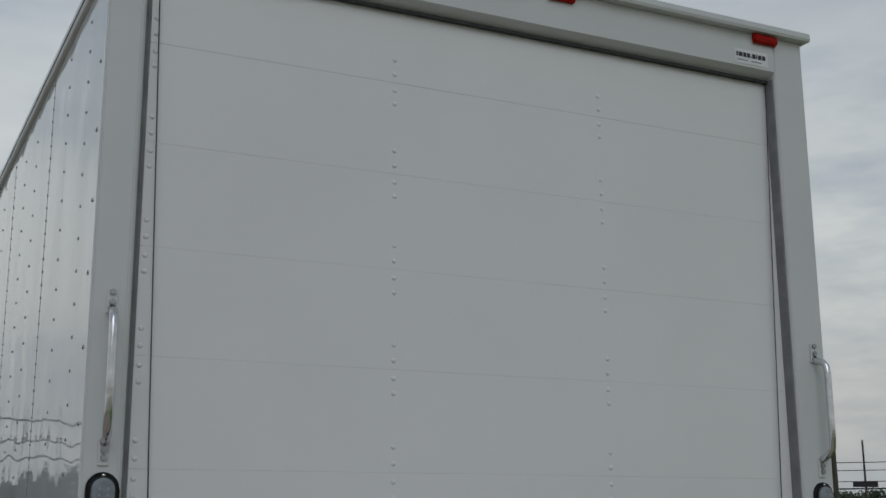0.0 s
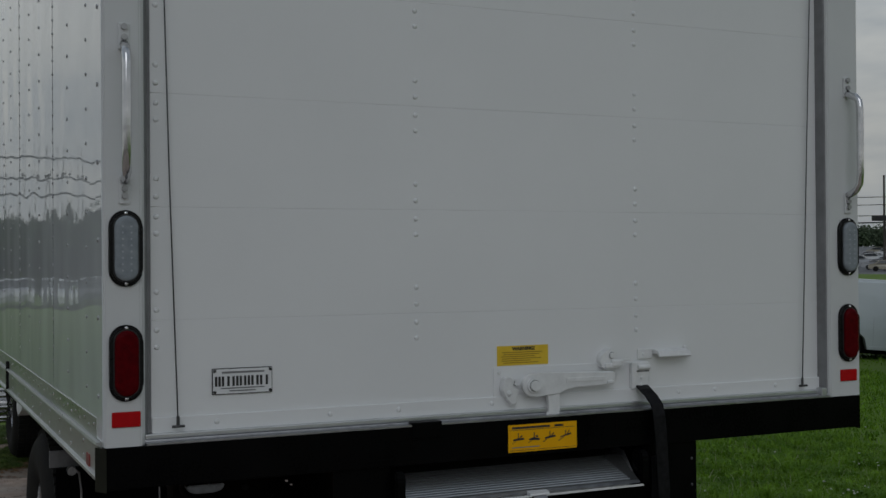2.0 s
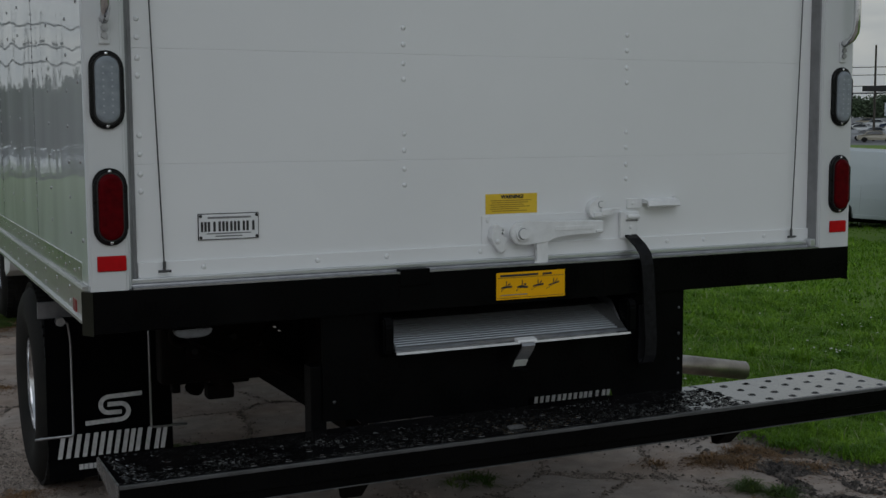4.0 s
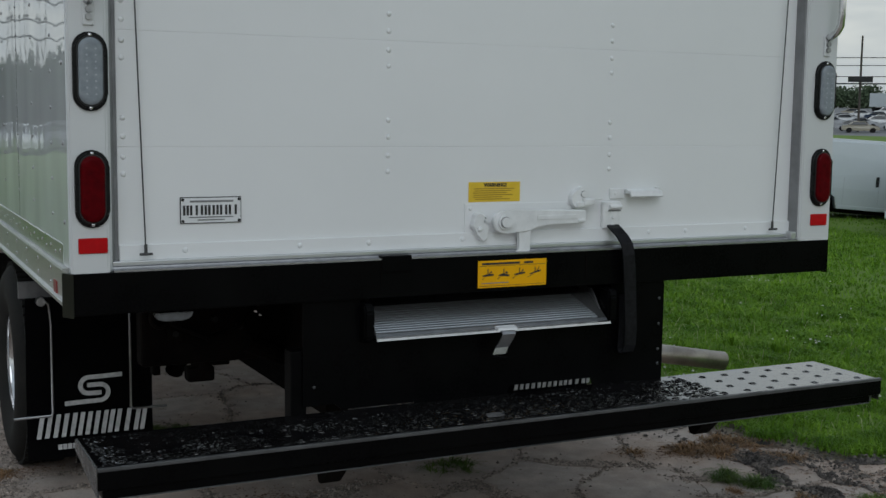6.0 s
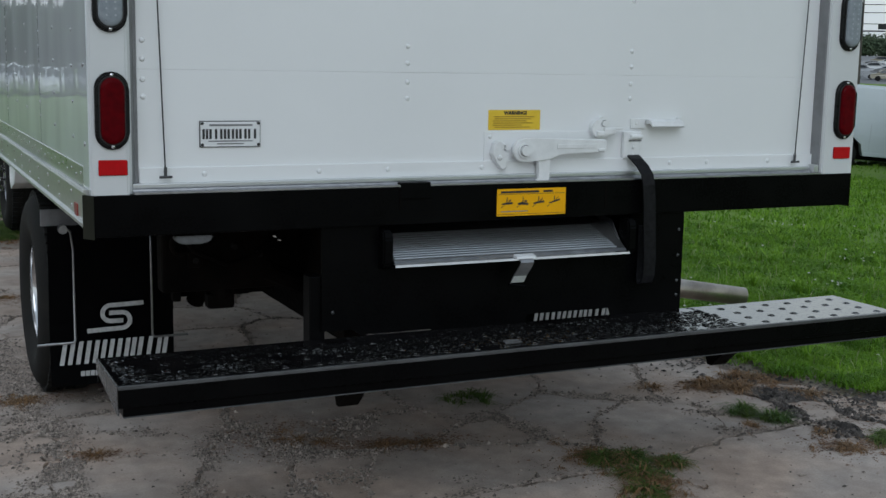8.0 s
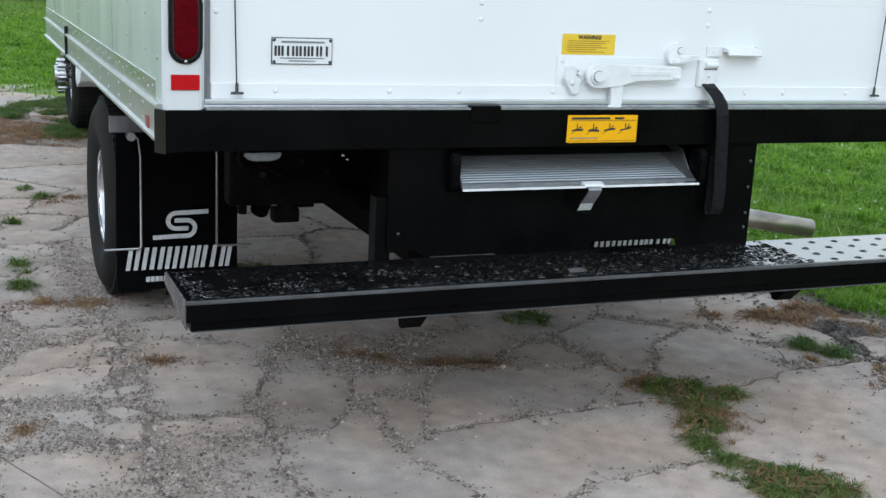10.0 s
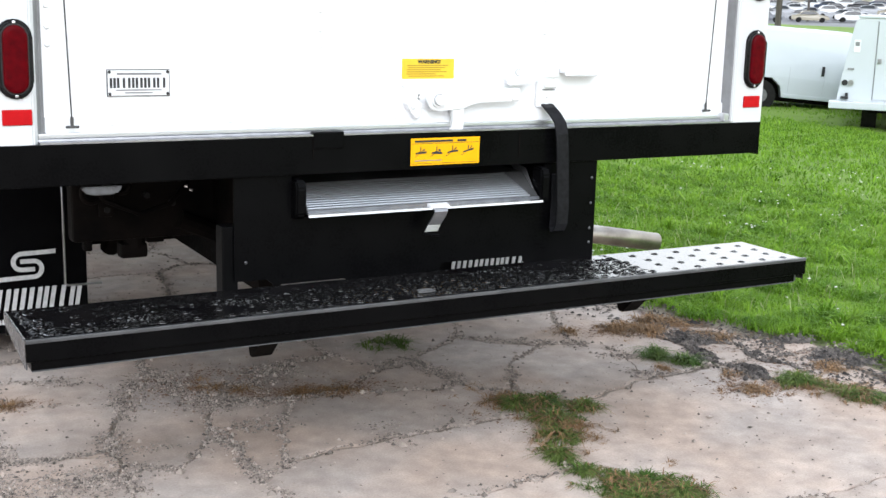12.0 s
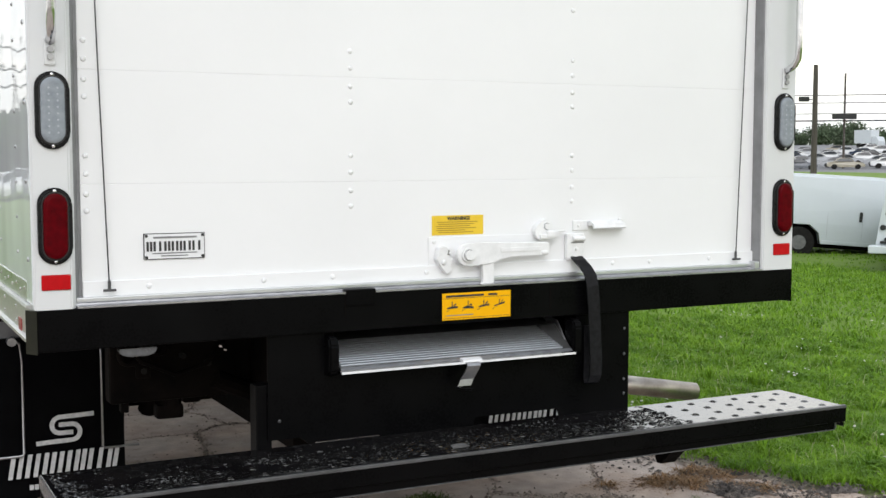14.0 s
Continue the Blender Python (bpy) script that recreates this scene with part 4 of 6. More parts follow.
part("lower_bar_edge", boxed(STX0 + 0.013, STX1 - 0.037, SY0 + 0.0075, SY0 + 0.012, 0.4540, 0.4570, 0.0008), EDGE, step)
part("step_back", boxed(STX0 + 0.003, STX1 - 0.003, SY1 - 0.006, SY1, 0.468, SZ - 0.006), BLACK, step)
for s in (-1, 1):
    part("step_end", prism(bmesh.new(), [(SY0 + 0.006, SZ - 0.002), (SY1, SZ - 0.002), (SY1, 0.50), (SY0 + 0.03, 0.462), (SY0 + 0.006, 0.462)], "x", (STX0 if s < 0 else STX1 - 0.0035), (STX0 + 0.0035 if s < 0 else STX1)), STEP if s > 0 else ENDPLATE, step)
hole_bm = bmesh.new()
ringpts = [(0.0135, 0.0), (0.0115, 0.0014), (0.0098, 0.0017), (0.0084, 0.0012), (0.0076, 0.0006)]
rings = [[hole_bm.verts.new((r * math.cos(k * math.pi / 6), r * math.sin(k * math.pi / 6), h)) for k in range(12)] for r, h in ringpts]
for a, b in zip(rings, rings[1:]):
    for k in range(12):
        hole_bm.faces.new((a[k], a[(k + 1) % 12], b[(k + 1) % 12], b[k]))
first = part("grip_rim", hole_bm, STEP, step, smooth=True)
floor_bm = bmesh.new()
bmesh.ops.create_circle(floor_bm, cap_ends=True, segments=12, radius=0.0080, matrix=Matrix.Translation((0, 0, 0.0008)))
first_hole = part("grip_hole", floor_bm, CHASSIS, step)
k = 0
for i in range(28):
    for j in range(4):
        x = -1.170 + i * 0.088 + (0.0 if j % 2 else 0.012)
        y = SY0 + 0.045 + j * 0.066
        if x > STX1 - 0.03:
            continue
        if k == 0:
            first.location = (x, y, SZ); first_hole.location = (x, y, SZ)
        else:
            shared("grip_rim", first.data, step, (x, y, SZ))
            shared("grip_hole", first_hole.data, step, (x, y, SZ))
        k += 1
for x in (-0.60, 0.605):
    part("step_bracket", prism(bmesh.new(), [(SY0 + 0.095, 0.4555), (0.10, 0.4635), (0.10, 0.44), (SY0 + 0.185, 0.418), (SY0 + 0.17, 0.380), (SY0 + 0.150, 0.380), (SY0 + 0.095, 0.43)], "x", x - 0.027, x + 0.027), CHASSIS, step)
    part("step_upright", boxed(x - 0.053 if x < 0 else x - 0.10, x - 0.009 if x < 0 else x - 0.06, 0.021, 0.075, 0.464, 0.70, 0.003), BLACK, step)

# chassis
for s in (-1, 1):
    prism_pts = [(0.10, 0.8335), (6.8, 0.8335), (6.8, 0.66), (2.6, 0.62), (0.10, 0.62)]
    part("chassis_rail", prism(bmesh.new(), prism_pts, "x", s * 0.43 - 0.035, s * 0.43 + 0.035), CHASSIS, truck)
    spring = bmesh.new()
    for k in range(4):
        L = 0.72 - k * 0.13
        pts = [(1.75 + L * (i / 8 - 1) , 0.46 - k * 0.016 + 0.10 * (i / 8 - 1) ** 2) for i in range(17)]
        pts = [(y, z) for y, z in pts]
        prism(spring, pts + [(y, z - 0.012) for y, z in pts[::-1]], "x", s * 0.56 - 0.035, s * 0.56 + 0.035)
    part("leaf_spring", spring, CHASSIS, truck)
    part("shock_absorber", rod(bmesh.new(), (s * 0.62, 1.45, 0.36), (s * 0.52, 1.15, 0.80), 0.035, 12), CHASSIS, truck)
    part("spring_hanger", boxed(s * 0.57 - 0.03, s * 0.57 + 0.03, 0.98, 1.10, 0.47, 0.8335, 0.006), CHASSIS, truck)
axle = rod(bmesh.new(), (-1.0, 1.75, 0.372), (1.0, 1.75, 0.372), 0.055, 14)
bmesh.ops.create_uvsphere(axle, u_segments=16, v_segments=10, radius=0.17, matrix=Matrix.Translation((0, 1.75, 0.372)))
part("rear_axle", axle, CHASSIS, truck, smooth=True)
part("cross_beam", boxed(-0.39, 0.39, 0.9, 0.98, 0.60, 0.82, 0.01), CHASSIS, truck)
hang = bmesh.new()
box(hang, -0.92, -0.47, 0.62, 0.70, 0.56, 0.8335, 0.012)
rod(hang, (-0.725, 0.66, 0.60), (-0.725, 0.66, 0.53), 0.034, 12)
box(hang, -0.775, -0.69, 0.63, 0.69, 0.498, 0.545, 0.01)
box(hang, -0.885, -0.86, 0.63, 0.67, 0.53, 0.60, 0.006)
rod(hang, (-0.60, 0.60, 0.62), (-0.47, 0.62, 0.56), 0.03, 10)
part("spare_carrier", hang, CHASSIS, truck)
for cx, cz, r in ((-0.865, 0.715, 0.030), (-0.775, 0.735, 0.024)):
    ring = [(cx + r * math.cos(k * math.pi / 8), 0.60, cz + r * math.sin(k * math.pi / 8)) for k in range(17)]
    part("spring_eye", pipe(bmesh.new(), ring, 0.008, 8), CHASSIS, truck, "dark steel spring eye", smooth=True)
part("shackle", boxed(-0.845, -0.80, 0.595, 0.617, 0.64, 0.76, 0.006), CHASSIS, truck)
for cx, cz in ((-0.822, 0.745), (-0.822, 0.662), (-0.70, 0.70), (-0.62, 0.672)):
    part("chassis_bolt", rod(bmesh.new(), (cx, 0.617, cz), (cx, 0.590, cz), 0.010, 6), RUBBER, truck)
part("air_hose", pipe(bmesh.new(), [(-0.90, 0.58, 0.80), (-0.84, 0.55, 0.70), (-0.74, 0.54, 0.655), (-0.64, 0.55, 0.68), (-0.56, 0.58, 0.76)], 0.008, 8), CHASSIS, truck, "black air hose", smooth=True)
part("brake_pipe", pipe(bmesh.new(), [(-0.45, 0.55, 0.79), (-0.52, 0.50, 0.77), (-0.58, 0.52, 0.79), (-0.7, 0.5, 0.78)], 0.008, 8), STEEL, truck, smooth=True)

# exhaust tail pipe on the meadow side
bm = pipe(bmesh.new(), [(0.60, 1.15, 0.47), (0.80, 0.98, 0.457), (0.98, 0.76, 0.446), (1.05, 0.72, 0.437), (1.378, 0.70, 0.382)], 0.036, 24)
pipe_ob = part("tail_pipe", bm, PIPEM, truck, "bare steel exhaust tail pipe", smooth=True)
for p in pipe_ob.data.polygons:
    p.use_smooth = len(p.vertices) == 4
mouth = Vector((1.378, 0.70, 0.382)); along = (mouth - Vector((1.05, 0.72, 0.437))).normalized()
part("pipe_mouth", rod(bmesh.new(), mouth - along * 0.01, mouth + along * 0.0015, 0.033, 20), CHASSIS, pipe_ob, "dark pipe opening")


# wheels
def wheel_parts(name, x_out, y, width, dish, parent, label=""):
    """A tyre and its rim on the x axis; x_out is the outer side, s its sign."""
    s = -1 if x_out < 0 else 1
    R, rim_r = 0.378, 0.192
    prof = [(0.030, rim_r), (0.020, rim_r + 0.012), (0.004, rim_r + 0.05), (-0.006, 0.285), (-0.002, 0.32), (0.008, 0.345), (0.03, 0.370), (0.06, R), (width - 0.06, R), (width - 0.03, 0.370), (width - 0.008, 0.345), (width + 0.004, 0.30), (width - 0.012, rim_r + 0.03), (width, rim_r)]
    def spin(profile, seg=40):
        bm = bmesh.new()
        rr = []
        for k in range(seg):
            a = 2 * math.pi * k / seg
            rr.append([bm.verts.new((x_out - s * d, y + r * math.cos(a), 0.378 + r * math.sin(a))) for d, r in profile])
        for k in range(seg):
            p, q = rr[k], rr[(k + 1) % seg]
            for i in range(len(profile) - 1):
                bm.faces.new((p[i], p[i + 1], q[i + 1], q[i]))
        return bm
    w = part(name, spin(prof, 48), RUBBER, parent, label, smooth=True)
    w["label"] = label or "black rubber road tyre"
    treads = bmesh.new()
    for k in range(64):
        a = 2 * math.pi * k / 64
        for x0, x1 in ((0.028, 0.068), (0.08, width / 2 - 0.008), (width / 2 + 0.008, width - 0.08), (width - 0.068, width - 0.028)):
            b2 = bmesh.ops.create_cube(treads, size=1.0, matrix=Matrix.Translation((x_out - s * (x0 + x1) / 2, y, 0.378)) @ Matrix.Rotation(a, 4, "X") @ Matrix.Translation((0, 0, R - 0.001)) @ Matrix.Diagonal((x1 - x0, 0.026, 0.016, 1)))
    tagged(part("tread", treads, RUBBER, w), kind="stuff")
    part("rim", spin([(0.022, 0.188), (0.026, 0.195), (0.040, 0.184), (0.06, 0.176)] + [(dish, 0.17), (dish + (-0.02 if dish < 0.05 else 0.01), 0.11), (dish - 0.015, 0.075), (dish - 0.03, 0.06), (dish - 0.03, 0.0005)], 36), CHROME, w, "bright steel wheel rim", smooth=True)
    for k in range(8):
        a = 2 * math.pi * k / 8
        c = Vector((x_out - s * (dish - 0.02), y + 0.085 * math.cos(a), 0.378 + 0.085 * math.sin(a)))
        part("wheel_nut", rod(bmesh.new(), c, c + Vector((s * 0.035, 0, 0)), 0.012, 6), CHROME, w)
    return w


for s in (-1, 1):
    wheel_parts("outer_wheel", s * 1.185, 1.75, 0.205, 0.11, truck)
    wheel_parts("inner_wheel", s * 0.945, 1.75, 0.205, 0.09, truck)
    wheel_parts("front_wheel", s * 0.875, 6.10, 0.215, 0.045, truck)
    hub = rod(bmesh.new(), (s * 0.90, 6.10, 0.378), (s * 0.975, 6.10, 0.378), 0.075, 20)
    for k in range(8):
        a = 2 * math.pi * k / 8
        part("hub_bolt", rod(bmesh.new(), (s * 0.90, 6.10 + 0.11 * math.cos(a), 0.378 + 0.11 * math.sin(a)), (s * 0.955, 6.10 + 0.11 * math.cos(a), 0.378 + 0.11 * math.sin(a)), 0.016, 8), CHROME, truck)
    part("front_hub", hub, CHROME, truck, "protruding bright front hub")

# mud flaps with a pale plain emblem and slanted bars
for s in (-1, 1):
    fx0, fx1 = (-1.166, -0.727) if s < 0 else (0.727, 1.166)
    flap = bmesh.new()
    n = 8
    vs = []
    for i in range(n + 1):
        z = 0.105 + (0.682 - 0.105) * i / n
        vs.append([flap.verts.new((x, 1.335 + 0.012 * math.sin(i * 0.6), z)) for x in (fx0, (fx0 + fx1) / 2, fx1)])
    for a, b in zip(vs, vs[1:]):
        for k in range(2):
            flap.faces.new((a[k], a[k + 1], b[k + 1], b[k]))
    bmesh.ops.solidify(flap, geom=list(flap.faces), thickness=0.010)
    f_ob = part("mud_flap", flap, FLAP, truck, "black rubber mud flap with pale plain emblem", smooth=False)
    YF = 1.324
    tx0 = fx0 + 0.028 if s < 0 else fx0 + 0.060
    for i, w in enumerate((0.050, 0.052, 0.047, 0.050, 0.042, 0.062, 0.042)):
        x = tx0 + sum((0.050, 0.052, 0.047, 0.050, 0.042, 0.062, 0.042)[:i]) + i * 0.0055
        sl = 0.014
        for u in (0.0, w * 0.55):
            part("bar", prism(bmesh.new(), [(x + u, 0.184), (x + u + 0.015, 0.184), (x + u + 0.015 + sl, 0.266), (x + u + sl, 0.266)], "y", YF - 0.004, YF), WHITEINK, f_ob)
    ex = tx0 + 0.098
    def flat_band(line, half):
        """Outline of a flat band along a line of (x, z) points."""
        left, right = [], []
        for i, (px, pz) in enumerate(line):
            d = Vector(line[min(i + 1, len(line) - 1)]) - Vector(line[max(i - 1, 0)])
            nx, nz = -d.y / d.length * half, d.x / d.length * half
            left.append((px + nx, pz + nz)); right.append((px - nx, pz - nz))
        return left + right[::-1]
    upper = [(ex + 0.20, 0.394), (ex + 0.14, 0.392), (ex + 0.088, 0.391)] + arc(ex + 0.083, 0.362, 0.029, 100, 260, 9) + [(ex + 0.088, 0.333), (ex + 0.127, 0.333)]
    lower = [(ex + 0.0, 0.302), (ex + 0.06, 0.304), (ex + 0.117, 0.305)] + arc(ex + 0.122, 0.334, 0.029, -80, 80, 9) + [(ex + 0.117, 0.363), (ex + 0.078, 0.363)]
    for line in (upper, lower):
        part("emblem_band", prism(bmesh.new(), flat_band(line, 0.0078), "y", YF - 0.004, YF), WHITEINK, f_ob)
    for u0, u1 in ((0.072, 0.086), (0.089, 0.103), (0.106, 0.120), (0.123, 0.131), (0.135, 0.149), (0.152, 0.172), (0.176, 0.190), (0.194, 0.208), (0.212, 0.226), (0.230, 0.244), (0.250, 0.264), (0.268, 0.282), (0.286, 0.306)):
        part("bar", boxed(tx0 + u0, tx0 + u1, YF - 0.004, YF, 0.139, 0.157), WHITEINK, f_ob)
    # bent wire stay
    for xa, hx in ((fx0 + 0.083, -0.13), (fx1 - 0.085, 0.13)):
        pts = [(xa, 1.315, 0.66), (xa, 1.312, 0.60), (xa, 1.312, 0.274), (xa + hx * 0.06, 1.312, 0.266), (xa + hx, 1.312, 0.265)]
        if hx * s > 0:
            pts = [(xa + hx * 0.25, 1.30, 0.685), (xa + hx * 0.06, 1.308, 0.665)] + pts[1:]
        st = part("flap_stay", pipe(bmesh.new(), pts, 0.0045, 8), STEEL, f_ob, "thin bent steel stay", smooth=True)
    part("stay_eye", rod(bmesh.new(), (fx0 + 0.049, 1.29, 0.675), (fx0 + 0.049, 1.325, 0.675), 0.016, 8), STEEL, f_ob)
    part("flap_bracket", boxed(fx0 + 0.10, fx1 + 0.01, 1.348, 1.362, 0.64, 0.8335), CHASSIS, f_ob)
    part("flap_hanger", boxed(fx0 - 0.02, fx0 + 0.12, 1.334, 1.346, 0.684, 0.742, 0.002), HANGER, f_ob, "grey steel hanger plate")

# cab: white, ahead of the body
CY0, CY1 = BODY_Y + 0.06, 6.95
GLASS = mat("dark_window_glass", (0.02, 0.025, 0.028), (0.03, 0.035, 0.04), scale=3, rough=0.06, rvar=0.02)
cab_out = [(CY0, 0.70), (CY0, 2.10), (CY0 + 0.15, 2.22), (CY0 + 1.35, 2.24), (CY0 + 1.65, 2.12), (CY0 + 2.35, 1.52), (CY1 - 0.25, 1.36), (CY1 - 0.05, 1.20), (CY1, 0.62), (6.65, 0.55), (6.58, 0.72), (6.35, 0.86), (6.10, 0.90), (5.85, 0.86), (5.62, 0.72), (5.55, 0.55), (CY0 + 0.3, 0.55)]
cab = prism(bmesh.new(), cab_out, "x", -0.86, 0.86)
part("cab_body", cab, WHITE, truck, "white painted cab")
for s in (-1, 1):
    part("cab_window", prism(bmesh.new(), [(CY0 + 0.35, 1.50), (CY0 + 0.40, 2.08), (CY0 + 1.30, 2.08), (CY0 + 2.05, 1.50)], "x", s * 0.863 - 0.004, s * 0.863 + 0.004), GLASS, truck)
    part("mud_guard", prism(bmesh.new(), [(5.66, 0.40), (5.58, 0.36), (5.36, 0.42), (5.20, 0.60), (5.30, 0.72), (5.62, 0.74)], "x", s * 0.77 - 0.10, s * 0.77 + 0.10), WHITE, truck, "white moulded mud guard")
part("windscreen", prism(bmesh.new(), [(CY0 + 1.69, 2.105), (CY0 + 2.33, 1.555), (CY0 + 2.34, 1.575), (CY0 + 1.70, 2.125)], "x", -0.78, 0.78), GLASS, truck)
part("front_bumper", boxed(-0.86, 0.86, CY1 - 0.02, CY1 + 0.12, 0.42, 0.64, 0.03), CHROME, truck)

# ================= broken concrete paving =================
rng = random.Random(7)


def voronoi(points, bounds):
    """Cells of the points inside a rectangle, by clipping with the bisectors."""
    cells = []
    for i, p in enumerate(points):
        poly = [Vector((bounds[0], bounds[2])), Vector((bounds[1], bounds[2])), Vector((bounds[1], bounds[3])), Vector((bounds[0], bounds[3]))]
        for j, q in enumerate(points):
            if i == j or (q - p).length > 4.5:
                continue
            mid, nrm = (p + q) / 2, (q - p)
            out = []
            for a, b in zip(poly, poly[1:] + poly[:1]):
                da, db = (a - mid).dot(nrm), (b - mid).dot(nrm)
                if da <= 0:
                    out.append(a)
                if (da < 0) != (db < 0) and abs(da - db) > 1e-9:
                    out.append(a + (b - a) * (da / (da - db)))
            poly = out
            if len(poly) < 3:
                break
        cells.append(poly)
    return cells


def wander(p):
    """The crooked run of a crack near p."""
    v = Vector((0.0, 0.0))
    for f, a, s in ((3.1, 0.034, 1.3), (11.0, 0.026, 4.3), (37.0, 0.011, 6.9)):
        v += Vector((noise.noise((p.x * f, p.y * f, s)), noise.noise((p.x * f, p.y * f, s + 6.8)))) * a
    return v


# the broken field behind the truck: places where its cracks meet, and the slabs between them
FX0, FX1, FY0, FY1 = -1.62, 2.10, -0.80, 1.30
MEET = {"a": (1.01, 0.24), "b": (0.63, 0.10), "c": (0.48, 0.12), "d": (0.47, 0.28), "e": (0.28, 0.11), "f": (0.24, -0.35), "g": (-0.11, -0.42), "h": (0.33, 0.42), "i": (0.34, 0.78), "j": (0.16, 0.75), "k": (0.09, 0.94), "l": (-0.12, 0.92), "m": (-0.26, 0.55), "n": (-0.04, 0.51), "o": (-0.46, 0.04), "p": (-0.57, -0.05), "q": (-0.58, 0.38), "r": (-0.54, 0.60), "s": (-0.59, 0.97)}
MEET.update({"t": (-0.76, 0.78), "u": (-1.15, 0.78), "v": (-1.20, 0.37), "w": (-0.89, 0.30), "x": (-0.91, 0.17), "y": (-0.76, 0.10), "z": (-1.09, 0.08), "A": (-0.92, -0.17), "B": (-1.26, -0.11), "C": (-1.26, 0.16), "D": (-1.37, 0.21), "E": (-1.21, 1.20), "F": (-1.25, 0.84), "G": (-1.28, 0.48), "H": (0.88, 0.73), "I": (0.62, 0.57), "J": (1.01, 0.72), "K": (0.64, 0.97), "L": (1.06, 0.55)})
for key, x in zip("012", (-1.20, -0.86, -0.50)):
    MEET[key] = (x, FY0)
MEET["4"] = (0.45, FY0)
for key, y in zip("5678", (0.20, 0.55, 0.80, 1.06)):
    MEET[key] = (FX0, y)
for key, x in zip("PQRST", (-1.14, -0.55, 0.05, 0.75, 1.24)):
    MEET[key] = (x, FY1)
MEET.update({"N": (-0.46, -0.60), "M": (FX1, 0.28), "V": (FX0, FY0), "W": (FX1, FY0), "X": (FX1, FY1), "Y": (FX0, FY1)})
FIELD = "aMW4fcb f42Ng fgNpoec ecdhnmo abcdIHJL hdIHKi hnji rmnjkl rmopq tsrqyxw twvu vwxzBC zxA10B xyqpN21A CB0V5D GvCD56 FuvG FG67 EF78 E8YP EPQstuF sQRklr kRSKij KSTJH JTXMaL".split()


def spread_points(x0, x1, y0, y1):
    pts = []
    for _ in range(6000):
        p = Vector((rng.uniform(x0, x1), rng.uniform(y0, y1)))
        gap = 0.36 + 0.70 * max(0.0, noise.noise((p.x * 0.45, p.y * 0.45, 3.0)) + 0.30)
        if -2.9 < p.x < -0.7 and -1.0 < p.y < 3.4:
            gap *= 0.62
        if p.x < -3.5 or p.y < -1.6:
            gap *= 1.7
        if all((p - q).length > gap for q in pts):
            pts.append(p)
    return pts


pavement = structure(new("pavement"), "old cracked concrete paving with gravel and weeds in the joints", "pavement")
outlines = [[Vector(MEET[k]) for k in cell] for cell in FIELD]
for x0, x1, y0, y1 in ((-9.2, FX0, -7.2, 8.9), (FX0, 2.1, FY1, 8.9), (FX0, 2.4, -7.2, FY0)):
    for poly in voronoi(spread_points(x0, x1, y0, y1), (x0, x1, y0, y1)):
        if len(poly) < 3:
            continue
        c = sum(poly, Vector((0, 0))) / len(poly)
        if c.x > grass_edge(c.y) + 0.06 or (c.y > 5.2 + 0.8 * noise.noise((c.x, c.y, 0)) and c.x < 0 and rng.random() < 0.85):
            continue
        outlines.append(poly)

crack_lines = []
for poly in outlines:
    area = sum(a.x * b.y - b.x * a.y for a, b in zip(poly, poly[1:] + poly[:1]))
    if area < 0:
        poly = poly[::-1]
    cen = sum(poly, Vector((0, 0))) / len(poly)
    ring = []
    for a, b in zip(poly, poly[1:] + poly[:1]):
        d = b - a
        steps = max(1, int(d.length / 0.022))
        inward = Vector((-d.y, d.x)).normalized() if d.length > 1e-6 else Vector((0, 0))
        m2 = (a + b) / 2
        gap = 0.0026 + 0.014 * max(0.0, noise.noise((m2.x * 2.3, m2.y * 2.3, 9.0)) + 0.16)
        for k in range(steps):
            p = a.lerp(b, k / steps)
            p = p + wander(p) + inward * gap * rng.uniform(0.3, 1.6)
            p.x = min(p.x, grass_edge(p.y) + 0.05 + 0.12 * noise.noise((p.x * 3, p.y * 6, 2.2)))
            if ring and (p - ring[-1][0]).length < 0.010:
                continue
            ring.append((p, inward, gap))
        crack_lines.append((a, b))
    if len(ring) < 4:
        continue
    tilt = (rng.uniform(-0.002, 0.002), rng.uniform(-0.002, 0.002))
    zc = rng.uniform(-0.002, 0.001)
    def zat(p):
        return zc + tilt[0] * (p.x - cen.x) + tilt[1] * (p.y - cen.y)
    bm = bmesh.new()
    top, mid, low = [], [], []
    for p, inward, gap in ring:
        q = p + inward * (0.0012 + gap * 0.5)
        top.append(bm.verts.new((q.x - cen.x, q.y - cen.y, zat(q))))
        mid.append(bm.verts.new((p.x - cen.x, p.y - cen.y, zat(p) - 0.0012 - gap * rng.random())))
        low.append(bm.verts.new((p.x - cen.x, p.y - cen.y, -0.06)))
    bm.faces.new(top)
    n = len(ring)
    for k in range(n):
        m = (k + 1) % n
        bm.faces.new((mid[k], mid[m], top[m], top[k]))
        bm.faces.new((low[k], low[m], mid[m], mid[k]))
    ob = part("slab", bm, CONCRETE, pavement)
    ob.location = (cen.x, cen.y, 0)

# ================= gravel, weeds and meadow =================
nrng = np.random.default_rng(11)


def mesh_from(name, verts, faces, material, smooth=False):
    me = bpy.data.meshes.new(name)
    me.from_pydata(verts.tolist(), [], faces.tolist())
    me.materials.append(material)
    return new(name, me)


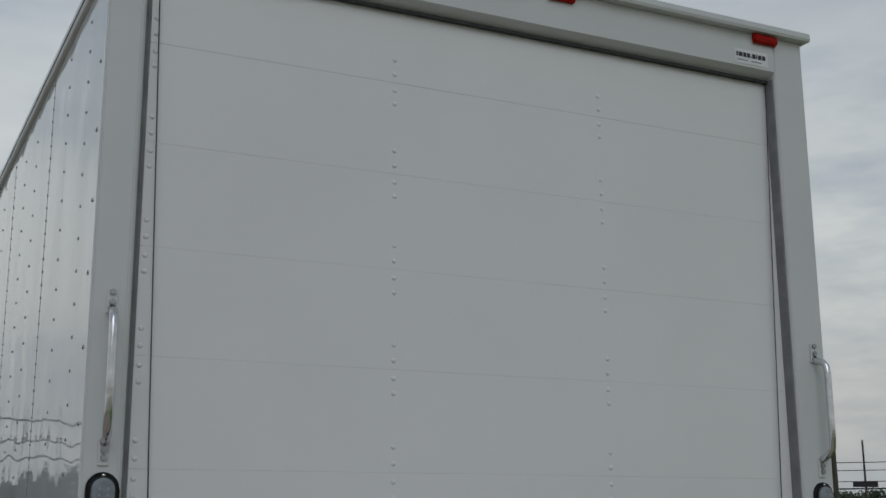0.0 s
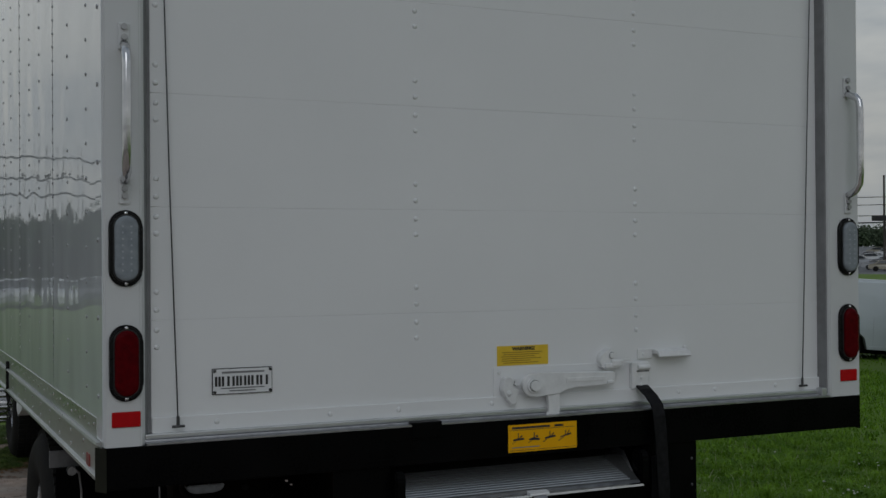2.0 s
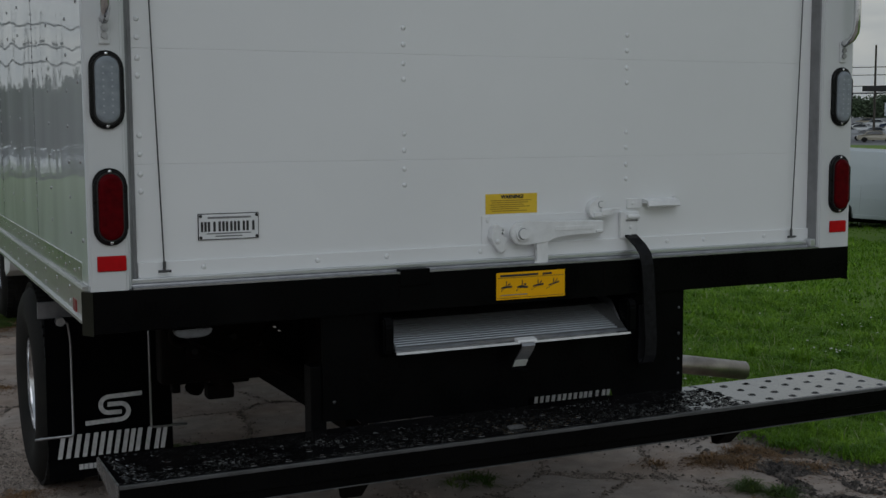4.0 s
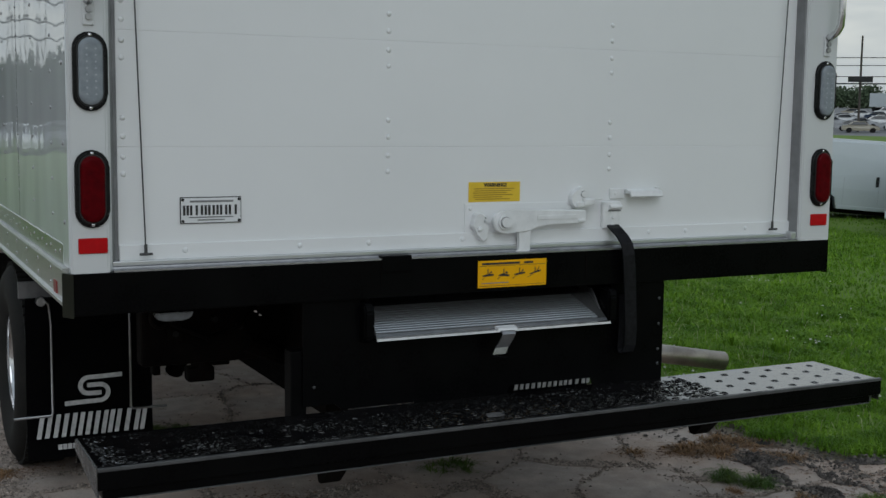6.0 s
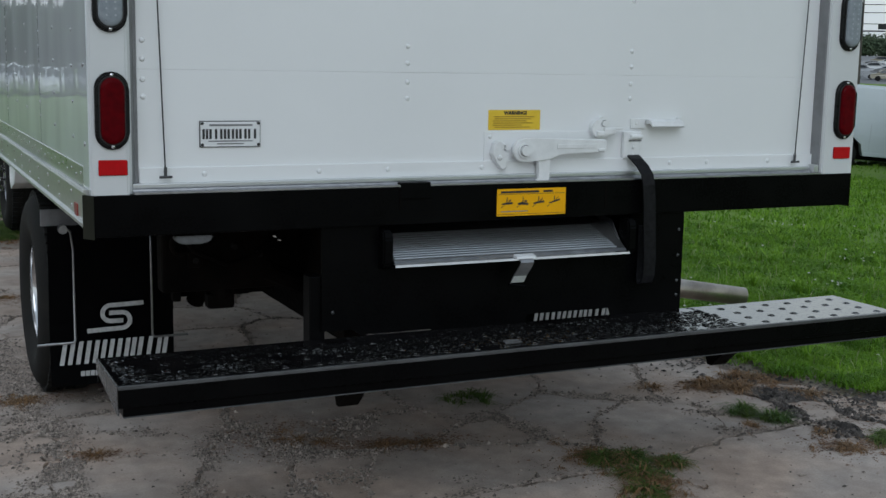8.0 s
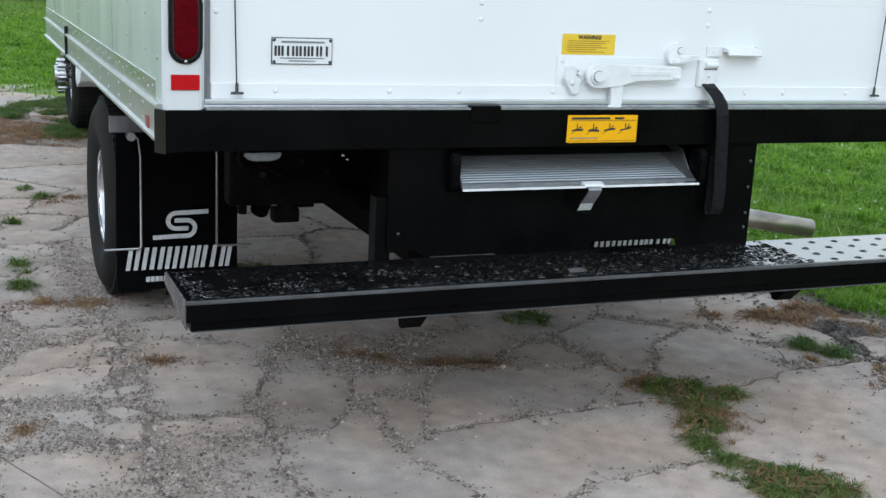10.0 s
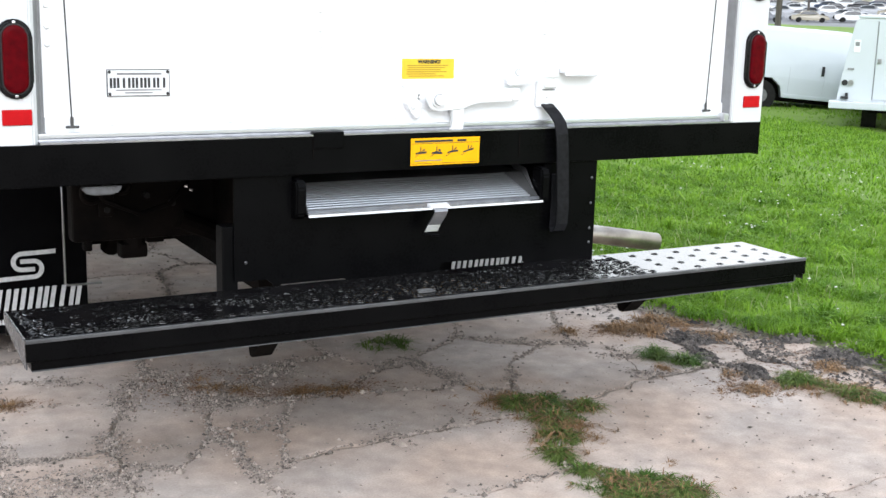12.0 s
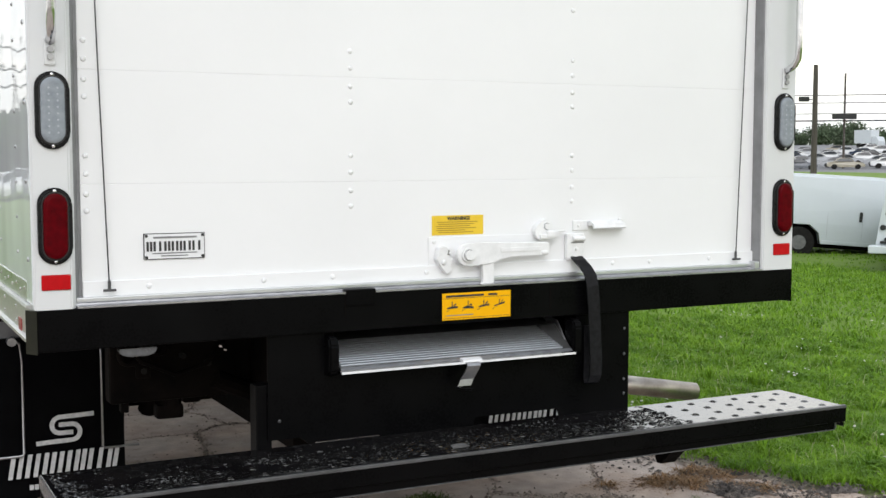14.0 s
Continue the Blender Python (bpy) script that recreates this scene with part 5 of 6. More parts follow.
def stones(name, centres, sizes, material, label, category, flat=1.0):
    """Small angular stones lying on the paving."""
    n = len(centres)
    base = np.array([[1, 0, 0], [0, 1, 0], [-1, 0, 0], [0, -1, 0], [0, 0, 1], [0, 0, -0.4]], float)
    tri = np.array([[0, 1, 4], [1, 2, 4], [2, 3, 4], [3, 0, 4], [1, 0, 5], [2, 1, 5], [3, 2, 5], [0, 3, 5]])
    v = base[None] * (1 + nrng.uniform(-0.35, 0.35, (n, 6, 1)))
    v[:, :, 2] *= nrng.uniform(0.35, 0.8, (n, 1)) * flat
    a = nrng.uniform(0, 6.283, n)
    ca, sa = np.cos(a)[:, None], np.sin(a)[:, None]
    x = v[:, :, 0] * ca - v[:, :, 1] * sa * 0.75
    y = v[:, :, 0] * sa + v[:, :, 1] * ca * 0.75
    v = np.stack([x, y, v[:, :, 2]], 2) * sizes[:, None, None] + centres[:, None, :]
    f = (tri[None] + (np.arange(n) * 6)[:, None, None]).reshape(-1, 3)
    ob = mesh_from(name, v.reshape(-1, 3), f, material)
    return tagged(ob, label, category, kind="stuff")


def blades(name, roots, height, width, lean, material, label, category, clump=0.0):
    """Bent grass blades at the roots."""
    n = len(roots)
    a = nrng.uniform(0, 6.283, n)
    d = np.stack([np.cos(a), np.sin(a), np.zeros(n)], 1)
    s = np.stack([-np.sin(a), np.cos(a), np.zeros(n)], 1) * (width * nrng.uniform(0.6, 1.3, n))[:, None] / 2
    h = height * nrng.uniform(0.55, 1.25, n)
    if clump:
        h *= np.array([max(0.35, 1.0 + clump * (noise.noise((x * 2.6, y * 2.6, 8.0)) + 0.6 * noise.noise((x * 8.0, y * 8.0, 3.0)))) for x, y, _ in roots])
    ln = lean * nrng.uniform(0.3, 1.3, n)
    up = np.array([0, 0, 1.0])
    m = roots + d * (ln * h * 0.35)[:, None] + up * (h * 0.6)[:, None]
    t = roots + d * (ln * h)[:, None] + up * (h * np.clip(1.0 - 0.35 * ln, 0.3, 1))[:, None]
    v = np.stack([roots - s, roots + s, m - s * 0.75, m + s * 0.75, t], 1).reshape(-1, 3)
    f = np.array([[0, 1, 3], [0, 3, 2], [2, 3, 4]])
    f = (f[None] + (np.arange(n) * 5)[:, None, None]).reshape(-1, 3)
    ob = mesh_from(name, v, f, material)
    return tagged(ob, label, category, kind="stuff")


def island_tint(m, lo, hi):
    """Varies a joined stuff's tone from piece to piece."""
    n, l = m.node_tree.nodes, m.node_tree.links
    b = n["Principled BSDF"]
    geo = n.new("ShaderNodeNewGeometry")
    r = n.new("ShaderNodeMapRange"); r.inputs[3].default_value, r.inputs[4].default_value = lo, hi
    l.new(geo.outputs["Random Per Island"], r.inputs[0])
    k = n.new("ShaderNodeMix"); k.data_type = "RGBA"; k.blend_type = "MULTIPLY"; k.inputs[0].default_value = 1.0
    old = b.inputs["Base Color"].links[0].from_socket
    l.new(old, k.inputs[6]); l.new(r.outputs[0], k.inputs[7]); l.new(k.outputs[2], b.inputs["Base Color"])


island_tint(GRAVEL, 0.25, 1.22)
island_tint(GRASSM, 0.72, 1.28)
island_tint(TUFT, 0.5, 1.5)
island_tint(DRYGRASS, 0.5, 1.5)

let_light_through(GRASSM, 0.40)
let_light_through(TUFT, 0.25)

# stones along the cracks
pts = []
for a, b in crack_lines:
    L = (b - a).length
    mid = (a + b) / 2
    if mid.x > 1.9 or mid.x < -4.5 or mid.y < -2.2 or mid.y > 6.5:
        continue
    dens = 380 * max(0.06, 0.40 + 1.5 * noise.noise((mid.x * 1.1, mid.y * 1.1, 5.0)))
    wide = 0.010 + 0.016 * max(0.0, 0.2 + noise.noise((mid.x * 1.7, mid.y * 1.7, 2.0)))
    for k in range(int(L * dens)):
        p = a.lerp(b, rng.random())
        w = abs(rng.gauss(0, wide)) * (2.6 if rng.random() < 0.22 else 1)
        ang = rng.uniform(0, 6.283)
        j = wander(p)
        pts.append((p.x + j.x + w * math.cos(ang), p.y + j.y + w * math.sin(ang), 0.001))
pts = np.array(pts)
stones("crack_gravel", pts, nrng.gamma(2.2, 0.0016, len(pts)) + 0.0011, GRAVEL, "loose grey gravel bits along the cracks", "gravel")


# gravel lying in worn bands and patches
def ridge(x, y, f, s):
    return 1.0 - abs(noise.noise((x * f + 0.4 * noise.noise((x * 2, y * 2, s)), y * f, s))) * 5.0


BANDS = {"EF": 0.085, "FG": 0.075, "GC": 0.09, "CB": 0.075, "vw": 0.035, "zx": 0.05, "xA": 0.045, "xy": 0.025, "wt": 0.05, "ts": 0.05, "sr": 0.07, "rm": 0.06, "rl": 0.085, "lk": 0.025, "mn": 0.035, "qp": 0.03, "op": 0.03, "ih": 0.05, "hd": 0.035, "fg": 0.022, "gN": 0.02, "pN": 0.012, "JL": 0.045, "La": 0.05, "JK": 0.03, "dI": 0.025, "HI": 0.015, "ij": 0.04, "Gv": 0.06, "Fu": 0.035, "G6": 0.07, "DC": 0.06, "D5": 0.06, "zB": 0.03, "E8": 0.05, "vu": 0.03}
pts = []
for pair, w in BANDS.items():
    (x0, y0), (x1, y1) = MEET[pair[0]], MEET[pair[1]]
    for k in range(int(46000 * w * (math.hypot(x1 - x0, y1 - y0) + w))):
        f = rng.random()
        p = Vector((x0 + (x1 - x0) * f, y0 + (y1 - y0) * f))
        p = p + wander(p)
        x, y = p.x + rng.gauss(0, w * 0.55), p.y + rng.gauss(0, w * 0.55)
        if noise.noise((x * 9, y * 9, 4.0)) > -0.22:
            pts.append((x, y, 0.0015))
for k in range(3000):
    x, y = rng.gauss(-1.24, 0.05) + 0.02 * noise.noise((k * 0.1, 0, 0)), rng.uniform(1.2, 2.6)
    pts.append((x, y, 0.0015))
while len(pts) < 66000:
    x, y = rng.uniform(-3.6, 1.7), rng.uniform(-1.6, 3.2)
    f = 0.75 * ridge(x, y, 0.9, 2.0) - 0.34 + 0.6 * noise.noise((x * 4, y * 4, 7.0)) - 0.42 * max(0.0, min(x, 0.7) + 1.15) - 0.10 * max(0.0, y - 1.3)
    if f > rng.random() * 0.8 or rng.random() < 0.006:
        pts.append((x, y, 0.0015))
pts = np.array(pts)
stones("spread_gravel", pts, nrng.gamma(2.6, 0.0012, len(pts)) + 0.0010, GRAVEL, "fine grey gravel spread over worn concrete", "gravel")
# brown soil crumbs lying in patches
pts = []
for cx, cy, rx, ry, k in ((-0.47, 0.80, 0.13, 0.09, 2600), (-0.22, 0.62, 0.14, 0.05, 1500), (-0.02, 0.55, 0.08, 0.04, 600), (1.30, 0.0, 0.10, 0.07, 1300), (1.55, 0.72, 0.12, 0.10, 1200), (1.28, 0.80, 0.10, 0.05, 700), (-1.30, 1.58, 0.16, 0.05, 1500), (-1.10, 0.84, 0.07, 0.03, 400), (0.42, 0.17, 0.14, 0.11, 900), (-1.15, 3.5, 0.14, 0.08, 700), (1.62, 0.3, 0.12, 0.25, 1800), (-1.05, 6.1, 0.28, 0.5, 7000)):
    for _ in range(k):
        x, y = rng.gauss(cx, rx), rng.gauss(cy, ry)
        if noise.noise((x * 8, y * 8, 13.0)) > -0.2:
            pts.append((x, y, 0.001))
pts = np.array(pts)
SOIL = mat("brown_soil", (0.20, 0.115, 0.07), (0.12, 0.075, 0.05), scale=11, rough=0.95)
island_tint(SOIL, 0.6, 1.35)
stones("soil_crumbs", pts, nrng.gamma(2.2, 0.0011, len(pts)) + 0.0008, SOIL, "reddish brown soil crumbs on the concrete", "soil", 0.5)
pts = []
while len(pts) < 9000:
    x, y = rng.gauss(-1.15, 0.45), rng.gauss(6.1, 0.45)
    if noise.noise((x * 3, y * 3, 5.0)) > -0.12:
        pts.append((x, y, -0.004))
pts = np.array(pts)
stones("bare_soil_clods", pts, nrng.gamma(2.5, 0.004, len(pts)) + 0.004, SOIL, "clods of bare reddish brown soil past the paving", "soil", 0.35)
# dark rubble along the meadow's edge, and a few larger chips
pts = []
while len(pts) < 8200:
    y = rng.uniform(-1.5, 2.2)
    x = grass_edge(y) + rng.gauss(0.0, 0.12)
    if rng.random() < 0.55:
        f = rng.random()
        x, y = 1.47 + rng.gauss(0, 0.055), 0.62 - 0.56 * f + rng.gauss(0, 0.04)
    elif rng.random() < 0.3:
        x, y = 1.86 + rng.gauss(0, 0.06), rng.uniform(0.02, 0.42)
    if noise.noise((x * 5, y * 5, 4.0)) > -0.15:
        pts.append((x, y, 0.002))
pts = np.array(pts)
DARKGRAVEL = mat("dark_rubble", (0.045, 0.039, 0.037), (0.19, 0.165, 0.145), scale=15, rough=0.9)
island_tint(DARKGRAVEL, 0.15, 1.25)
stones("edge_rubble", pts, nrng.gamma(2.0, 0.0025, len(pts)) + 0.0015, DARKGRAVEL, "dark rubble along the edge of the paving", "rubble")


# weeds growing in the joints: loose tufts of arching blades
def tufts(centres, per_area, height, width, lean, name, material, label, category, stray=0.5):
    roots, dirs, hs = [], [], []
    for cx, cy, r in centres:
        for _ in range(max(2, int(per_area * r * r))):
            ang, rad = rng.uniform(0, 6.283), r * abs(rng.gauss(0, stray))
            tx, ty = cx + rad * math.cos(ang), cy + rad * math.sin(ang)
            if noise.noise((tx * 13, ty * 13, 3.0)) + 0.5 * noise.noise((tx * 34, ty * 34, 6.0)) < -0.10 + 0.30 * (rad / r - 0.5):
                continue
            th = rng.uniform(0.5, 1.25) * (1.12 - 0.45 * min(1.6, rad / r))
            out = rng.uniform(0, 6.283)
            for _ in range(rng.randint(7, 13)):
                roots.append((tx + rng.gauss(0, 0.005), ty + rng.gauss(0, 0.005), -0.004))
                dirs.append(rng.gauss(out, 1.3))
                hs.append(th * rng.uniform(0.6, 1.3))
    n = len(roots)
    roots, a, hs = np.array(roots), np.array(dirs), np.array(hs) * height
    d = np.stack([np.cos(a), np.sin(a), np.zeros(n)], 1)
    s = np.stack([-np.sin(a), np.cos(a), np.zeros(n)], 1) * (width * nrng.uniform(0.6, 1.4, n))[:, None] / 2
    ln = lean * nrng.uniform(0.15, 1.5, n)
    up = np.array([0, 0, 1.0])
    m = roots + d * (ln * hs * 0.38)[:, None] + up * (hs * 0.62)[:, None]
    q = roots + d * (ln * hs * 0.75)[:, None] + up * (hs * np.clip(0.92 - 0.16 * ln, 0.25, 1))[:, None]
    t = roots + d * (ln * hs * 1.08)[:, None] + up * (hs * np.clip(1.0 - 0.42 * ln, 0.12, 1))[:, None]
    v = np.stack([roots - s * 0.8, roots + s * 0.8, m - s, m + s, q - s * 0.6, q + s * 0.6, t], 1).reshape(-1, 3)
    f = np.array([[0, 1, 3], [0, 3, 2], [2, 3, 5], [2, 5, 4], [4, 5, 6]])
    f = (f[None] + (np.arange(n) * 7)[:, None, None]).reshape(-1, 3)
    return tagged(mesh_from(name, v, f, material), label, category, kind="stuff")


green = [(0.41, 0.18, 0.09), (0.50, 0.15, 0.10), (0.60, 0.07, 0.07), (0.44, 0.01, 0.09), (0.37, -0.12, 0.09), (0.28, -0.26, 0.07), (0.27, -0.40, 0.04), (0.30, -0.50, 0.09), (0.39, -0.56, 0.11), (0.30, -0.63, 0.10), (0.44, -0.64, 0.08)]
tufts(green, 22000, 0.025, 0.0032, 2.0, "joint_weeds", TUFT, "clump of green weeds in a paving joint", "weeds")
green2 = [(1.19, 0.42, 0.05), (1.25, 0.33, 0.06), (1.22, 0.47, 0.05), (0.34, 0.97, 0.085), (0.27, 0.98, 0.06), (-0.50, 1.85, 0.10), (-0.62, 1.95, 0.08), (-2.2, 2.4, 0.09), (-2.0, 3.2, 0.10), (-2.4, 1.9, 0.07), (-1.6, 4.6, 0.10), (-0.94, 5.75, 0.16), (-0.98, 5.95, 0.14), (-0.90, 6.9, 0.16), (-1.25, 6.7, 0.12), (-1.6, 6.1, 0.10), (-1.45, 2.05, 0.05), (-1.34, 3.84, 0.062), (-1.26, 3.59, 0.050), (-1.46, 2.20, 0.043), (-1.47, 1.85, 0.056), (-1.44, 3.00, 0.043), (-0.92, 6.00, 0.22), (-0.80, 6.40, 0.20), (-1.00, 7.40, 0.30), (-0.70, 7.60, 0.30), (-1.25, 7.00, 0.22), (1.47, -0.03, 0.08), (1.54, -0.20, 0.09), (1.58, -0.32, 0.08), (1.50, 0.02, 0.05)]
tufts(green2, 15000, 0.034, 0.0032, 2.0, "small_weeds", TUFT, "small green weeds between broken slabs", "weeds")
dry = [(-0.19, 0.58, 0.07), (-0.10, 0.56, 0.06), (-0.04, 0.55, 0.05), (-0.45, 0.75, 0.06), (-0.48, 0.85, 0.05), (-0.36, 0.70, 0.05), (0.42, 0.22, 0.15), (0.36, -0.55, 0.17), (0.45, -0.1, 0.12), (1.08, 0.86, 0.07), (1.26, 0.80, 0.08), (1.38, 0.80, 0.08), (1.50, 0.72, 0.09), (1.12, 0.30, 0.05), (1.26, -0.03, 0.09), (1.34, 0.02, 0.08), (1.44, -0.08, 0.09), (1.30, 0.14, 0.06), (-1.10, 0.84, 0.06), (-1.25, 1.55, 0.10), (-1.4, 1.60, 0.08), (-1.55, 0.35, 0.08), (1.62, 0.55, 0.10), (1.58, -0.35, 0.12), (-1.1, 5.9, 0.5), (-1.6, 6.4, 0.4), (-1.22, 3.5, 0.09), (-1.10, 3.57, 0.07), (1.50, -0.05, 0.12), (1.62, -0.20, 0.12), (1.72, 0.05, 0.10), (1.45, 0.78, 0.14), (1.60, 0.82, 0.12)]
tufts(dry, 6200, 0.019, 0.0026, 3.0, "dry_weeds", DRYGRASS, "withered brown grass on the concrete", "dry grass", 0.75)
tufts(green + [(1.36, 0.70, 0.10), (1.50, 0.85, 0.12), (1.30, 0.82, 0.08), (1.55, -0.22, 0.12)], 4200, 0.030, 0.0028, 2.3, "withered_blades", DRYGRASS, "withered straw-brown blades among the weeds", "dry grass", 0.6)
edge_pts = []
while len(edge_pts) < 9000:
    y = rng.uniform(-2.5, 4)
    x = grass_edge(y) + abs(rng.gauss(0.10, 0.15)) + 0.10
    if noise.noise((x * 5, y * 5, 11.0)) > -0.12 and not (x > 1.76 and x < 1.98 and -0.15 < y < 0.45):
        edge_pts.append((x, y, 0.0))
blades("edge_weeds", np.array(edge_pts), 0.050, 0.0050, 1.6, GRASSM, "ragged grass along the edge of the paving", "grass")

# the meadow, thinning with distance
def meadow(n, x0, x1, y0, y1, bias):
    out = []
    while len(out) < n:
        u = rng.random() ** bias
        x = x0 + (x1 - x0) * u
        y = rng.uniform(y0, y1)
        if x < 3 and x < grass_edge(y) + 0.16 + 0.22 * rng.random():
            continue
        out.append((x, y, terrain(x) - 0.004))
    return np.array(out)


blades("meadow_grass", meadow(120000, 1.35, 6.5, -0.6, 6.5, 1.6), 0.056, 0.0066, 1.7, GRASSM, "fresh green meadow grass", "grass", 1.1)
blades("meadow_grass_mid", meadow(60000, 3.5, 17.0, 1.5, 17.0, 1.15), 0.078, 0.017, 1.5, GRASSM, "fresh green meadow grass", "grass", 1.0)
blades("meadow_grass_far", meadow(30000, 9.0, 34.0, 8.0, 34.0, 1.1), 0.085, 0.028, 1.2, GRASSM, "fresh green meadow grass", "grass", 0.8)
# pale withered stalks standing out of the grass
STALK = mat("pale_grass_stalk", (0.42, 0.44, 0.24), (0.30, 0.34, 0.16), scale=12, rough=0.7, spec=0.1)
blades("pale_grass_stalks", meadow(1500, 1.5, 6.0, -0.6, 6.0, 1.5), 0.105, 0.0036, 1.3, STALK, "pale withered stalks standing in the grass", "grass")
left = np.stack([nrng.uniform(-5.0, 2.2, 60000), 7.9 + nrng.gamma(2.0, 3.2, 60000), np.full(60000, -0.02)], 1)
blades("meadow_grass_ahead", left, 0.062, 0.017, 1.5, GRASSM, "fresh green meadow grass", "grass", 0.9)
# taller tufts near the paving
tall = []
while len(tall) < 30:
    x, y = rng.uniform(1.7, 3.4), rng.uniform(-0.4, 2.6)
    if x > grass_edge(y) + 0.28 and not (x < 2.0 and -0.2 < y < 0.45):
        tall.append((x, y, rng.uniform(0.05, 0.10)))
tufts(tall, 1500, 0.085, 0.0060, 1.5, "tall_grass_tufts", GRASSM, "taller tufts of meadow grass", "grass", 0.7)
# white clover heads
cl = []
for _ in range(90):
    x0 = 1.8 + 7 * rng.random() ** 1.6
    y0 = rng.uniform(-0.2, 9)
    for _ in range(rng.randint(1, 6)):
        x, y = x0 + rng.gauss(0, 0.10), y0 + rng.gauss(0, 0.12)
        if x > grass_edge(y) + 0.20:
            cl.append((x, y, terrain(x) + rng.uniform(0.055, 0.085)))
cl = np.array(cl)
CLOVER = mat("white_clover", (0.62, 0.62, 0.55), (0.45, 0.46, 0.36), scale=40, rough=0.8)
stones("clover_heads", cl, nrng.uniform(0.008, 0.014, len(cl)), CLOVER, "white clover heads in the grass", "clover")
# dark flakes of wet dirt on the step, and a few pale flecks
fl = np.stack([nrng.uniform(-1.2, 0.60, 9500), nrng.uniform(SY0 + 0.018, SY1 - 0.01, 9500), np.full(9500, SZ + 0.0002)], 1)
keep = [i for i in range(9500) if noise.noise((fl[i][0] * 5, fl[i][1] * 11, 1.0)) > -0.15]
FLAKE = mat("wet_dirt_flake", (0.007, 0.0068, 0.0066), (0.003, 0.003, 0.003), scale=40, rough=0.22, rvar=0.08, spec=0.45)
island_tint(FLAKE, 0.3, 2.2)
stones("step_dirt", fl[keep], nrng.gamma(2.4, 0.0014, len(keep)) + 0.0018, FLAKE, "dark glossy flakes of dirt on the black step", "dirt", 0.42)
pale = np.concatenate([np.stack([nrng.normal(cx, sx, k), nrng.normal(cy, 0.02, k), np.full(k, SZ + 0.001)], 1) for cx, cy, sx, k in ((-0.95, -0.195, 0.035, 60), (-0.65, -0.135, 0.055, 80), (0.17, -0.07, 0.07, 50), (-0.3, -0.1, 0.3, 24))])
pale = pale[(pale[:, 1] > SY0 + 0.02) & (pale[:, 1] < SY1 - 0.02)]
FLECK = mat("dirt_fleck_and_reflection", (0.13, 0.13, 0.13), (0.06, 0.06, 0.06), scale=60, rough=0.6)
stones("step_flecks", pale, nrng.gamma(2.0, 0.0009, len(pale)) + 0.001, FLECK, "pale grey flecks of dirt on the black step", "dirt", 0.5)

# flat grey shape that stands in for the ramp pull's reflection in the step
reflection_shape = prism(bmesh.new(), [(-0.026, -0.016), (-0.018, 0.014), (0.004, 0.019), (0.024, 0.015), (0.027, -0.012), (0.006, -0.018)], "z", 0.0, 0.003)
reflection_ob = part("flake", reflection_shape, FLECK)
reflection_ob.location = (-0.158, -0.214, SZ + 0.0022)
tagged(reflection_ob, "flat grey shape for the ramp pull's reflection on the black step", "debris")

# ================= far things =================
BARK = mat("bark", (0.07, 0.055, 0.042), (0.035, 0.028, 0.022), scale=14, rough=0.9, bump=0.004, bscale=40)
LEAF = mat("tree_foliage", (0.026, 0.052, 0.015), (0.056, 0.092, 0.026), scale=0.8, rough=0.7, spec=0.2)
island_tint(LEAF, 0.5, 1.5)
# far crowns: distance haze is put into this pale grey-green
FARLEAF = mat("hazed_foliage", (0.075, 0.105, 0.065), (0.12, 0.15, 0.095), scale=0.3, rough=0.9, spec=0.0)
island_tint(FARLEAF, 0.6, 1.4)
ASPHALT = mat("grey_asphalt", (0.16, 0.16, 0.165), (0.22, 0.22, 0.22), scale=0.2, rough=0.9, bump=0.003, bscale=30)
POLEWOOD = mat("weathered_pole", (0.085, 0.073, 0.064), (0.05, 0.044, 0.038), scale=4, rough=0.9, stretch=(1, 1, 0.1))
VANWHITE = mat("white_van_paint", (0.56, 0.60, 0.63), (0.52, 0.56, 0.585), scale=0.8, rough=0.25, rvar=0.05)
VANSEAM = mat("van_panel_seam", (0.34, 0.36, 0.38), (0.28, 0.30, 0.32), scale=3, rough=0.5)
TRIM = mat("black_trim", (0.010, 0.010, 0.011), (0.02, 0.02, 0.02), scale=10, rough=0.5)
CARGLASS = mat("dark_car_glass", (0.015, 0.018, 0.02), (0.03, 0.034, 0.036), scale=2, rough=0.08)


